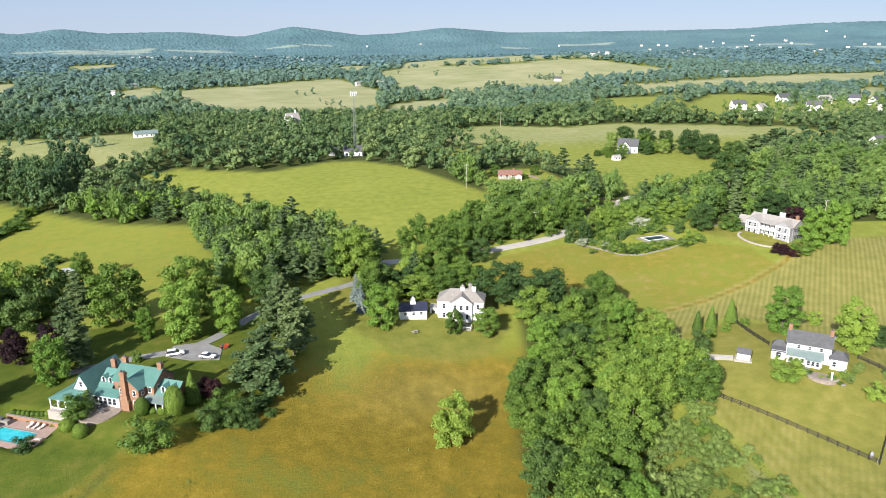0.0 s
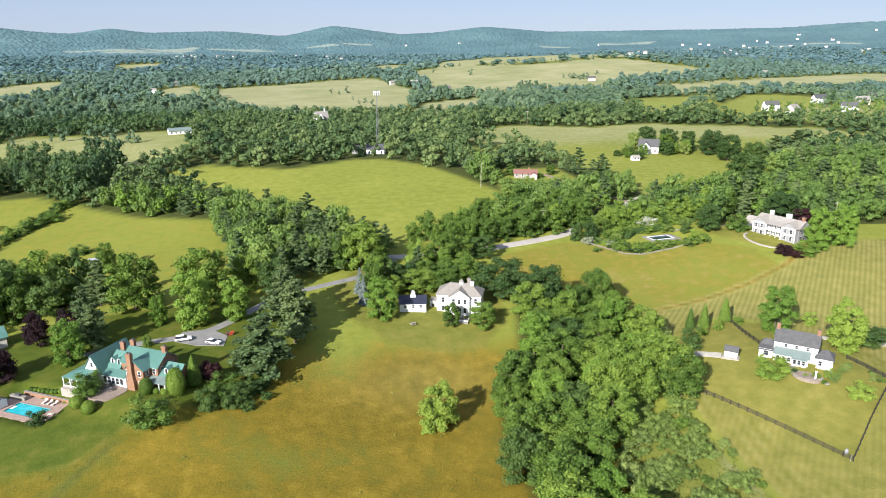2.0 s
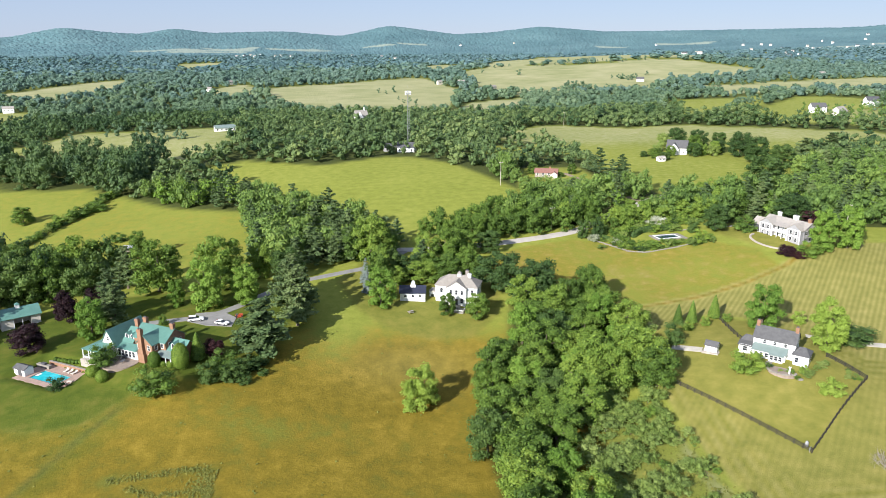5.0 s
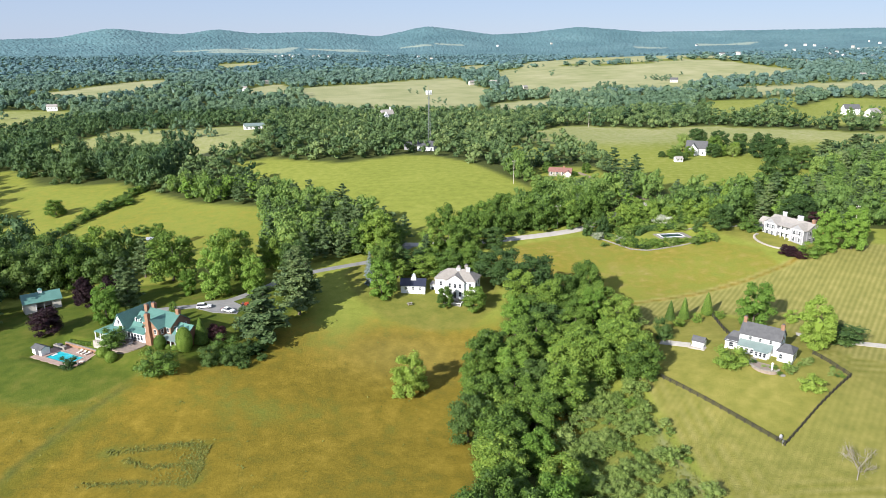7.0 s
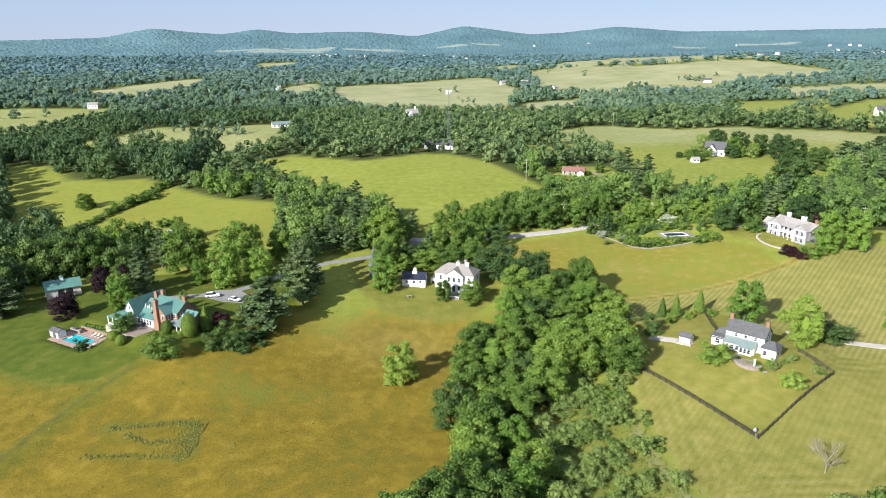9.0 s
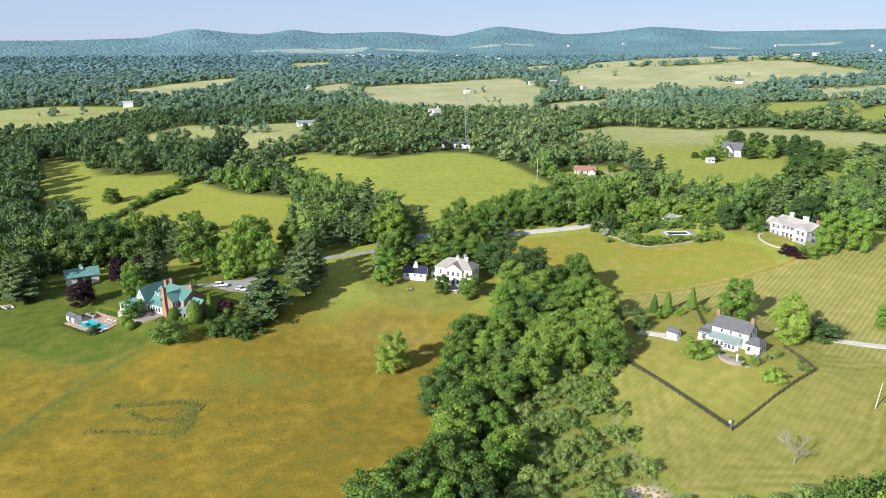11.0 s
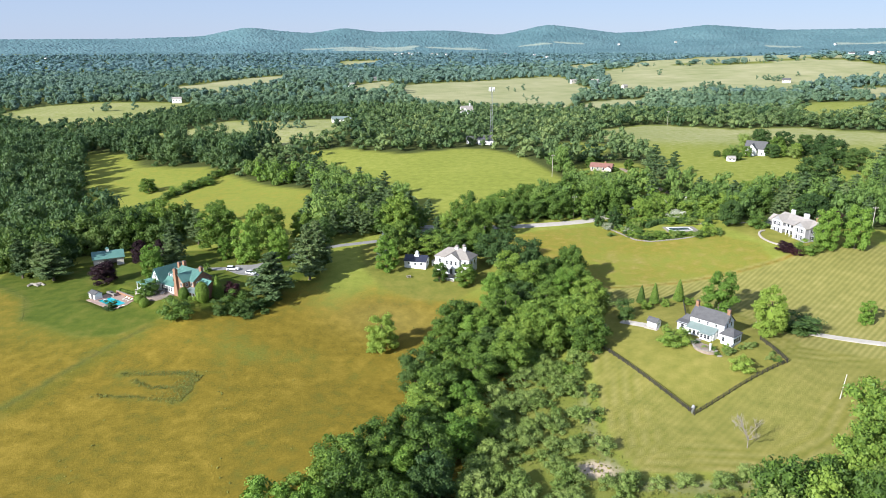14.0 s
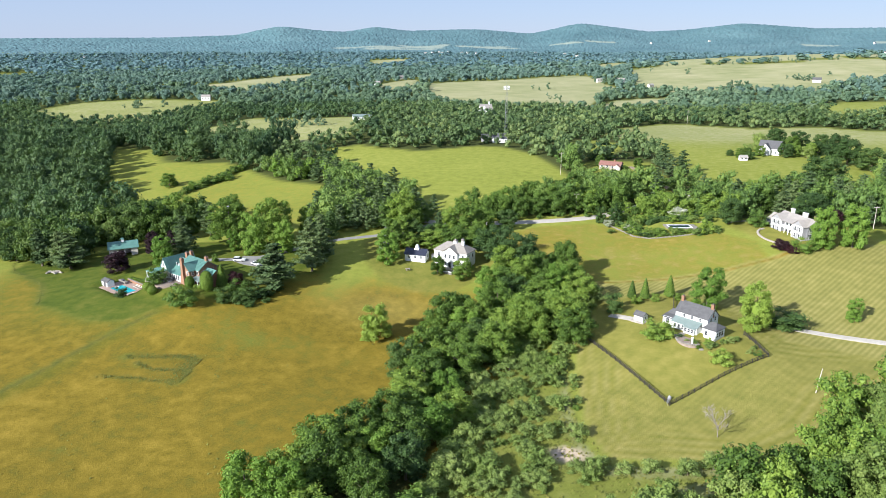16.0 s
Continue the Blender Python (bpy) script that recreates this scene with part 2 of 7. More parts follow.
def depth_in(poly, x, y):
    """Distance to the outline, positive inside."""
    x, y = np.asarray(x, float), np.asarray(y, float)
    d = np.full(x.shape, 1e9)
    for (x0, y0), (x1, y1) in zip(poly, poly[1:] + poly[:1]):
        dx, dy = x1 - x0, y1 - y0
        t = np.clip(((x - x0) * dx + (y - y0) * dy) / (dx * dx + dy * dy + 1e-9), 0, 1)
        d = np.minimum(d, np.hypot(x - x0 - t * dx, y - y0 - t * dy))
    return np.where(inside(poly, x, y), d, -d)


def along(line, x, y):
    """Distance to an open line."""
    d = np.full(np.shape(x), 1e9)
    for (x0, y0), (x1, y1) in zip(line, line[1:]):
        dx, dy = x1 - x0, y1 - y0
        t = np.clip(((x - x0) * dx + (y - y0) * dy) / (dx * dx + dy * dy + 1e-9), 0, 1)
        d = np.minimum(d, np.hypot(x - x0 - t * dx, y - y0 - t * dy))
    return d


# ---- land use ----
# open land among the woods
MID_FIELD = [(-133, 304), (-109, 312), (-81, 296), (-57, 282), (-34, 290), (-16, 302), (4, 294), (26, 268), (42, 231),
             (56, 196), (63, 174), (61, 158), (-1, 120), (-12, 128), (-29, 150), (-44, 169), (-62, 187), (-91, 211)]
LEFT_FIELD = [(-186, 150), (-185, 185), (-180, 205), (-174, 246), (-160, 236), (-129, 210), (-86, 190), (-75, 155), (-67, 129), (-72, 97), (-101, 96),
              (-120, 99), (-150, 111), (-180, 124)]
UPPER_FIELD = [(-224, 128), (-222, 150), (-230, 180), (-260, 220), (-290, 262), (-325, 310), (-350, 349), (-300, 330), (-277, 309), (-258, 280), (-227, 272), (-196, 267),
               (-176, 250), (-160, 237), (-188, 210), (-186, 160), (-184, 130)]
RIGHT_FIELD = [(79, 462), (133, 535), (157, 520), (202, 487), (259, 500), (282, 478), (336, 446), (352, 432), (390, 420), (400, 360), (376, 343), (300, 310), (250, 284), (232, 250), (208, 194), (190, 172),
               (165, 164), (147, 160), (134, 156), (127, 164), (126, 180), (119, 212), (112, 235), (110, 251), (107, 297), (92, 340), (72, 400)]
RED_MEADOW = [(45, 335), (60, 352), (85, 335), (84, 300), (76, 272), (62, 276), (52, 300)]
BARN_FIELD = [(-319, 545), (-290, 535), (-248, 515), (-190, 512), (-163, 496), (-140, 440), (-135, 351), (-150, 326), (-213, 332), (-290, 347), (-318, 435)]
HAY_WEST = [(-249, 1109), (-212, 1166), (-169, 1199), (-122, 1233), (-74, 1300), (-8, 1360), (36, 1355), (52, 1268), (67, 1167), (90, 1074), (52, 740), (6, 715), (-39, 700), (-108, 715), (-167, 800)]
KNOLL = [(-318, 988), (-330, 1087), (-319, 1155), (-303, 1222), (-271, 1160), (-247, 1098), (-244, 947), (-270, 928)]
HAY_EAST = [(128, 1493), (164, 1590), (249, 1625), (312, 1590), (392, 1528), (492, 1546), (585, 1610), (649, 1575), (681, 1447), (717, 1298), (662, 1214), (545, 1138), (472, 1119), (370, 954), (316, 958),
            (251, 953), (184, 927), (145, 954), (122, 1081), (132, 1289)]
HAY_TOP = [(200, 1720), (400, 2500), (560, 2900), (800, 3000), (900, 2900), (800, 2200), (640, 1720), (585, 1640), (497, 1590), (396, 1570), (315, 1620), (200, 1650)]
BROWN_STRIP = [(51, 1932), (90, 2070), (131, 1991), (151, 1825), (124, 1564), (51, 1657)]
LONG_STRIP = [(37, 644), (88, 840), (132, 868), (178, 897), (138, 715), (103, 687), (66, 660)]
EAST_FAR = [(470, 1013), (548, 1028), (679, 1072), (741, 1084), (904, 1151), (1143, 1293), (1452, 1535), (956, 969), (729, 864), (622, 892), (550, 865), (437, 853)]
EAST_TINY = [(793, 839), (897, 898), (714, 689), (667, 681)]
GREEN_FAR = [(339, 770), (393, 793), (447, 801), (515, 829), (372, 597), (327, 559), (284, 561)]
GREEN_EAST = [(361, 581), (414, 653), (508, 773), (537, 795), (590, 769), (595, 714), (459, 528), (361, 470), (340, 500)]
TAN_WEST = [(-685, 2052), (-785, 2507), (-686, 2615), (-614, 2537), (-618, 2320), (-626, 2040)]
PASTURE_WEST = [(-660, 600), (-672, 683), (-638, 748), (-582, 762), (-501, 766), (-459, 755), (-411, 598), (-431, 567), (-432, 513), (-467, 475), (-526, 505)]
WEST_STRIP = [(-659, 984), (-632, 1078), (-633, 1198), (-606, 1369), (-592, 1435), (-472, 1080), (-505, 919), (-541, 873)]
RED_YARD = [(60, 240), (70, 248), (100, 247), (104, 215), (112, 186), (108, 168), (54, 168), (58, 200)]
BAND_MID = [(-184, 2477), (-48, 2571), (-47, 2353), (-154, 2324)]
BAND_EAST = [(742, 1553), (1100, 2092), (1250, 2108), (1039, 1690), (816, 1495)]
BAND_FAR = [(620, 1640), (860, 2100), (1000, 2090), (774, 1657), (695, 1615)]
HAMLET = [(388, 515), (430, 600), (497, 600), (577, 640), (673, 660), (660, 600), (560, 480), (402, 443)]
GREEN_WEST = [(-350, 420), (-335, 455), (-287, 450), (-262, 395)]
FAR_FIELDS = [HAY_WEST, KNOLL, HAY_EAST, HAY_TOP, BROWN_STRIP, LONG_STRIP, EAST_FAR, EAST_TINY, TAN_WEST, WEST_STRIP, BAND_MID, BAND_EAST, BAND_FAR]
OPEN_FIELDS = [GREEN_FAR, GREEN_EAST, GREEN_WEST, MID_FIELD, RED_YARD, RED_MEADOW, HAMLET, *FAR_FIELDS, LEFT_FIELD, UPPER_FIELD, RIGHT_FIELD, BARN_FIELD, PASTURE_WEST]
ROAD_FIELD = [(17, 80), (40, 108), (67, 117), (81, 109), (94, 97), (119, 101), (135, 88), (136, 70), (97, 54), (64, 48), (40, 60)]
STRIPED = [(62, 47), (97, 54), (136, 70), (150, 80), (180, 90), (260, 95), (260, -10), (150, 2), (128, 8), (112, 34), (98, 42), (86, 40), (74, 30), (70, 40)]
# woods near the houses
CREEK_WOOD = [(28, 62), (24, 39), (22, 22), (14, 8), (9, -6), (11, -20), (12, -36), (9, -56), (-1, -77), (-10, -88), (-18, -98), (36, -98),
              (37, -79), (38, -57), (41, -33), (44, -13), (52, -4), (64, 4), (72, 21), (69, 38), (61, 56), (48, 66)]
SCRUB = [(47, -12), (64, -4), (66, -22), (70, -46), (75, -58), (90, -58), (112, -50), (112, -60), (96, -70), (78, -82), (70, -98), (33, -98), (36, -80), (38, -57), (41, -33)]
EAST_WOOD = [(134, -28), (126, -48), (114, -60), (100, -69), (84, -76), (76, -84), (80, -92), (185, -92), (195, -20), (150, -18)]
WEST_WOOD = [(-190, 46), (-160, 38), (-141, 38), (-150, 62), (-140, 72), (-122, 74), (-114, 82), (-114, 97), (-120, 94),
             (-150, 105), (-187, 120), (-230, 120), (-230, 60)]
PINE_WOOD = [(-86, 195), (-91, 211), (-62, 187), (-44, 169), (-29, 150), (-14, 122), (-4, 118), (-4, 104), (-25, 94), (-45, 90), (-62, 95), (-67, 129), (-75, 155)]
GARDEN_TREES = [(76, 126), (90, 121), (102, 127), (118, 132), (130, 121), (138, 134), (100, 146), (92, 138)]
LOW_ZONE = [(60, 200), (100, 200), (108, 176), (58, 176)]
ROAD_TREES = [(4, 124), (61, 160), (78, 150), (84, 128), (72, 127), (52, 121), (20, 114)]
# mown grass round the houses
WEST_LAWN = [(-165, 27), (-137, 11), (-124, -7), (-96, -17), (-83, -15), (-75, -3), (-58, 5), (-46, 14), (-40, 40), (-38, 62), (-60, 75), (-110, 72), (-170, 42)]
HOUSE_LAWN = [(-20, 95), (-28, 75), (-20, 52), (-10, 40), (4, 34), (18, 36), (28, 50), (30, 70), (20, 85), (0, 92)]
EAST_LAWN = [(66, 2), (67, -22), (71, -47), (76, -57), (90, -55), (113, -54), (127, -43), (137, -25), (160, -14), (250, -20), (250, 30), (128, 8), (112, 34), (86, 40), (72, 30)]
YARD = [(68.5, 3), (91.3, -31.2), (120.5, -4.8), (115.5, 6.5), (112, 34), (86, 40), (72, 30)]
MANSION_LAWN = [(125, 106), (136, 88), (150, 80), (180, 90), (175, 105), (150, 112), (135, 122)]
MEADOW_LINE = [(-97, -70), (-93.6, -57.9), (-90.4, -48.4), (-87.2, -35.2), (-82.4, -22.2), (-76, -8)]
LAWN_EDGE = [(-175, 39), (-164, 27), (-150, 20), (-137, 11), (-128, 0), (-124, -7)]
WHEEL_A = [(-91.5, -60), (-88, -48), (-85, -35), (-80, -22), (-74, -6), (-60, 4)]
WHEEL_B = [(-30, -60), (-40, -30), (-48, -10), (-52, 0)]
MARK_A = [(-70, -34), (-60, -31.5), (-49.2, -28.9), (-46.4, -40)]
MARK_B = [(-72, -45), (-60, -43), (-47.3, -43.2)]
MARK_C = [(-65, -36.1), (-58, -38), (-48, -36)]
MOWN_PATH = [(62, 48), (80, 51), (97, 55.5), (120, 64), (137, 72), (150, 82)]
ROAD = [(-70, 170), (-48, 140), (-24, 114), (-3, 108), (26, 111), (52, 118), (70, 124), (88, 141), (120, 170), (170, 200)]
PARKING = [(-72, 49), (-64, 50), (-58, 44), (-58, 37), (-66, 38), (-73, 42)]
DRIVE_WEST = [(-4, 107), (-15, 90), (-31, 82), (-42, 77), (-52, 66), (-60, 53), (-66, 46), (-74, 44), (-84, 43), (-98, 38)]
DRIVE_EAST = [(118, 22), (125, 19), (135, 17), (146, 14), (165, 9), (260, -15)]


def field_cover(x, y):
    n = len(x)
    a, b = np.zeros((n, 4), np.float32), np.zeros((n, 4), np.float32)
    r = np.hypot(x, y)

    def put(arr, ch, value):
        arr[:, ch] = np.maximum(arr[:, ch], value)

    # dry meadow in front of the houses, darkest in two drifts
    front = ease(60, 25, y) * ease(-200, -140, x) * ease(64, 42, x)
    drift = np.exp(-((x + 2) / 22) ** 2 - ((y - 20) / 13) ** 2)
    put(a, 0, front * (0.66 + 0.32 * drift + 0.22 * np.exp(-((x + 18) / 34) ** 2 - ((y - 2) / 11) ** 2) + 0.14 * ease(-12, -28, y) - 0.34 * np.exp(-((x + 24) / 9) ** 2 - ((y - 36) / 26) ** 2)))
    put(b, 3, 0.22 * drift)
    put(a, 3, 0.10 * front)
    put(a, 3, 0.55 * ease(-7, -1, depth_in(WEST_LAWN, x, y)) * front)
    for p, w, s in ((WEST_LAWN, 1.2, 1.0), (HOUSE_LAWN, 1.5, 0.8), (EAST_LAWN, 0.8, 0.9), (MANSION_LAWN, 2, 0.8), (STRIPED, 1.0, 0.9)):
        put(a, 1, s * ease(-w, w, depth_in(p, x, y)))
    put(a, 3, 1.0 * ease(-1.2, 1.2, depth_in(WEST_LAWN, x, y)))
    put(a, 3, 0.30 * front * ease(-60, -95, x) * ease(-45, -20, y))
    # greener grass along the east side of the old boundary
    beside = along(MEADOW_LINE, x, y)
    east = x > np.interp(y, [q[1] for q in MEADOW_LINE], [q[0] for q in MEADOW_LINE])
    put(a, 3, np.where(east, 0.46 * np.exp(-((beside - 3) / 4) ** 2), 0) * ease(-4, -20, y))
    put(a, 3, 0.25 * ease(-1.2, 1.2, depth_in(HOUSE_LAWN, x, y)))
    put(b, 3, 0.5 * ease(-1, 1, depth_in(STRIPED, x, y)))
    edge_in = depth_in(EAST_LAWN, x, y)
    rounds = 0.30 * np.sin(edge_in * 2 * math.pi / 3.4) * ease(16, 6, edge_in) * (1 - inside(YARD, x, y))
    put(b, 3, (0.16 + rounds) * ease(-0.6, 0.8, edge_in) * (1 - 0.8 * inside(YARD, x, y)))
    put(b, 1, ease(-1, 1, depth_in(STRIPED, x, y)) * 0.75)
    put(b, 1, ease(-1, 1, depth_in(EAST_LAWN, x, y)) * 0.3 * (1 - inside(YARD, x, y)))
    for p, k in ((PASTURE_WEST, 0.5), (BARN_FIELD, 0.55), (GREEN_FAR, 0.3), (GREEN_EAST, 0.3), (GREEN_WEST, 0.4), (HAMLET, 0.5), *((q, 0.95) for q in FAR_FIELDS)):
        put(a, 2, k * ease(-8, 8, depth_in(p, x, y)))
    put(a, 2, (0.22 + 0.33 * ease(300, 420, y)) * ease(-6, 6, depth_in(RIGHT_FIELD, x, y)))
    put(a, 2, 0.25 * ease(-3, 3, depth_in(ROAD_FIELD, x, y)))
    put(a, 0, 0.5 * ease(-3, 3, depth_in(ROAD_FIELD, x, y)))
    put(a, 0, 0.34 * ease(-3, 3, depth_in(LEFT_FIELD, x, y)))
    put(a, 0, 0.3 * ease(-3, 3, depth_in(UPPER_FIELD, x, y)))
    # woodland floor; far off, haze is painted by thinning the dark litter
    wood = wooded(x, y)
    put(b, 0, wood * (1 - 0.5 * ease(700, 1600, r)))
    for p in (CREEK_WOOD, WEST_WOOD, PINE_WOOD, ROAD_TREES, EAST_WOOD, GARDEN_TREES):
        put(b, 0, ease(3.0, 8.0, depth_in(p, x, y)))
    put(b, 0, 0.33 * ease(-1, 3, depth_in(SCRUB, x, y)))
    # tractor lines and the overgrown boundary in the meadow
    for line, w, k in ((MEADOW_LINE, 1.6, 0.8), (LAWN_EDGE, 0.8, 0.9), (WHEEL_B, 0.8, 0.4), (MARK_A, 1.6, 0.75), (MARK_B, 1.5, 0.6), (MARK_C, 1.5, 0.7)):
        q = k * ease(w * 1.7, w * 0.3, along(line, x, y))
        a[:, 0] *= 1 - 0.3 * q
        put(b, 0, q * 0.34)
    put(b, 0, 0.45 * ease(0.9, 0.2, along(LAWN_EDGE, x, y)))
    put(b, 0, 0.6 * ease(1.3, 0.3, along(MEADOW_LINE, x, y)))
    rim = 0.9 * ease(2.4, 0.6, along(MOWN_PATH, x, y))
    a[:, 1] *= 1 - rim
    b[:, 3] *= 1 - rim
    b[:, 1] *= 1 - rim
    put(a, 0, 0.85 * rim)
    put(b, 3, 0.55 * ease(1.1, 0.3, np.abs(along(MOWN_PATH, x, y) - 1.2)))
    a[:, 0] *= 1 - 0.8 * ease(-2, 4, depth_in(SCRUB, x, y))
    put(a, 0, 0.16 * ease(-2, 3, depth_in(SCRUB, x, y)))
    put(a, 2, 0.22 * ease(-2, 3, depth_in(SCRUB, x, y)))
    put(a, 2, 0.55 * ease(4.5, 1.5, np.abs(depth_in(SCRUB, x, y) - 3)) * ease(-1, -4, depth_in(EAST_LAWN, x, y)) * ease(-8, -22, y) * ease(58, 64, x))
    # bare clay by the scrub
    put(b, 2, np.exp(-(np.hypot((x - 66) / 4.5, (y + 56.5) / 3.6)) ** 2))
    return a, b


def blotches(x, y, size=1.0):
    """Smooth uneven patches, from about -1 to 1."""
    x, y = x / size, y / size
    return 0.4 * (np.sin(x / 97 + 2.1 * np.sin(y / 213 + 1)) + np.sin(y / 151 + 1.7 * np.sin(x / 137)) + np.sin((x + 0.7 * y) / 61 + 1.3 * np.sin((y - x) / 83)))


def wooded(x, y):
    """1 in the open woods that cover the country behind the houses, 0 in its fields."""
    back = (y > 132) | ((x < -150) & (y > 70 + 0.3 * (x + 150))) | ((x > 128) & (y > 118)) | (x > 172) & (y > 112)
    w = np.where(back, 1.0, 0.0)
    for p in OPEN_FIELDS:
        w = w * (1 - ease(-3, 3, depth_in(p, x, y)))
    return w


def axis(lo, hi, step, grow, far):
    core = np.arange(lo, hi + 1e-6, step)
    out, d = [], step
    p = hi
    while p < far:
        d *= grow
        p += d
        out.append(p)
    inn, d = [], step
    p = lo
    while p > -far:
        d *= grow
        p -= d
        inn.append(p)
    return np.concatenate([inn[::-1], core, out])


def build_ground():
    xs, ys = axis(-170, 180, 1.6, 1.036, 4950), axis(-100, 122, 1.6, 1.036, 4950)
    X, Y = np.meshgrid(xs, ys)
    x, y = X.ravel(), Y.ravel()
    z = ground_z(x, y)
    nx, ny = len(xs), len(ys)
    i = np.arange(nx * ny).reshape(ny, nx)
    quads = np.stack([i[:-1, :-1], i[:-1, 1:], i[1:, 1:], i[1:, :-1]], -1).reshape(-1, 4)
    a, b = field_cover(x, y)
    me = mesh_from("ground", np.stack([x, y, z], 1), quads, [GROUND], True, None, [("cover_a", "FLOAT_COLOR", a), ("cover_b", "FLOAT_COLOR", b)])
    return tagged(new("ground", me), "rolling farmland with dry meadows, mown lawns and hay fields", "ground", kind="structure")


build_ground()


def strip(name, line, width, mat, label, lift=0.12, flare=0.0):
    """A road that follows the ground: a crowned sheet with sides that go into the earth."""
    pts = []
    for (x0, y0), (x1, y1) in zip(line, line[1:]):
        n = max(1, int(math.hypot(x1 - x0, y1 - y0) / 2.5))
        pts += [(x0 + (x1 - x0) * k / n, y0 + (y1 - y0) * k / n) for k in range(n)]
    pts.append(line[-1])
    p = np.array(pts, float)
    for _ in range(6):
        p[1:-1] = (p[:-2] + 2 * p[1:-1] + p[2:]) / 4
    t = np.gradient(p, axis=0)
    t /= np.linalg.norm(t, axis=1)[:, None]
    nrm = np.stack([-t[:, 1], t[:, 0]], 1)
    prof = [(-0.5, -0.4), (-0.5, 0.0), (-0.25, 0.04), (0.0, 0.06), (0.25, 0.04), (0.5, 0.0), (0.5, -0.4)]
    V = []
    for k, (u, h) in enumerate(prof):
        q = p + nrm * u * width
        V.append(np.stack([q[:, 0], q[:, 1], ground_z(q[:, 0], q[:, 1]) + lift + h], 1))
    V = np.stack(V, 1)
    n, m = V.shape[:2]
    i = np.arange(n * m).reshape(n, m)
    quads = np.stack([i[:-1, :-1], i[1:, :-1], i[1:, 1:], i[:-1, 1:]], -1).reshape(-1, 4)[:, ::-1]
    return tagged(new(name, mesh_from(name, V.reshape(-1, 3), quads, [mat], False)), label, "road", kind="structure")


strip("road", ROAD, 5.0, PALE_ROAD, "pale grey country road between hedges and a field")
strip("driveway", DRIVE_WEST, 3.6, ASPHALT, "grey paved drive winding through lawns to the brick house")
strip("driveway", DRIVE_EAST, 2.8, GRAVEL, "pale gravel drive across the mown grass")
strip("paved_strip", [(75.8, 19.6), (79.6, 17.4), (83.2, 15.2)], 3.0, GRAVEL, "pale concrete strip leading to the garden shed", 0.06)
strip("dirt_lane", [(88, 232), (95, 211), (104, 183), (112, 165), (122, 150)], 3.0, DIRT, "brown dirt lane leading to the red-roofed house")


CREST = [(-60, 0), (-43, 2), (-33, 6), (-28, 20), (-24.7, 76), (-21.5, 48), (-19.5, 40), (-17.3, 74), (-14.7, 46), (-12.7, 52), (-9, 57), (-4.9, 28), (-1.2, 94), (1.5, 68), (4.1, 40), (6.8, 52),
         (10.8, 88), (15.7, 56), (20, 60), (26.5, 66), (32.5, 72), (36.3, 96), (40, 108), (46, 104), (60, 70)]


def hill_z(x, y):
    """Height of the wooded hills that close the view; below the ground nearer than 2.9 km."""
    x, y = np.asarray(x, float), np.asarray(y, float)
    r, az = np.hypot(x, y), np.degrees(np.arctan2(x, y))
    fine = np.linspace(-64, 64, 700)
    h = np.interp(fine, [c[0] for c in CREST], [c[1] for c in CREST])
    k = np.exp(-np.linspace(-2, 2, 15) ** 2)
    h = np.interp(az, fine, np.convolve(np.pad(h, 7, "edge"), k / k.sum(), "valid"))
    q = np.interp(r, [2900, 3250, 3600, 4000, 4250, 4450, 4600, 4700, 4800], [0.0, 0.10, 0.22, 0.46, 0.68, 0.88, 1.0, 0.9, 0.5])
    spur = 1 + 0.22 * np.sin(az * 0.9 + r / 260) * np.sin(r / 410 + az * 0.31) * (1 - q)
    return ground_z(x, y) - 6 + 6 * np.clip(q * 8, 0, 1) + (h + 38 * ease(3400, 4600, r)) * q * spur


# fields on the far slopes: place, half width across and along the view
SLOPE_FIELDS = [(-994, 3443, 200, 55), (-840, 3559, 91, 53), (-467, 3514, 154, 54), (-134, 3750, 81, 29), (37, 3843, 52, 25), (1415, 3571, 119, 55), (1971, 2390, 86, 34), (2196, 2486, 61, 35), (1722, 2721, 120, 29), (1981, 2719, 62, 38), (-956, 3310, 128, 55), (-552, 3565, 100, 43), (35, 3844, 60, 24), (1062, 3566, 69, 44)]


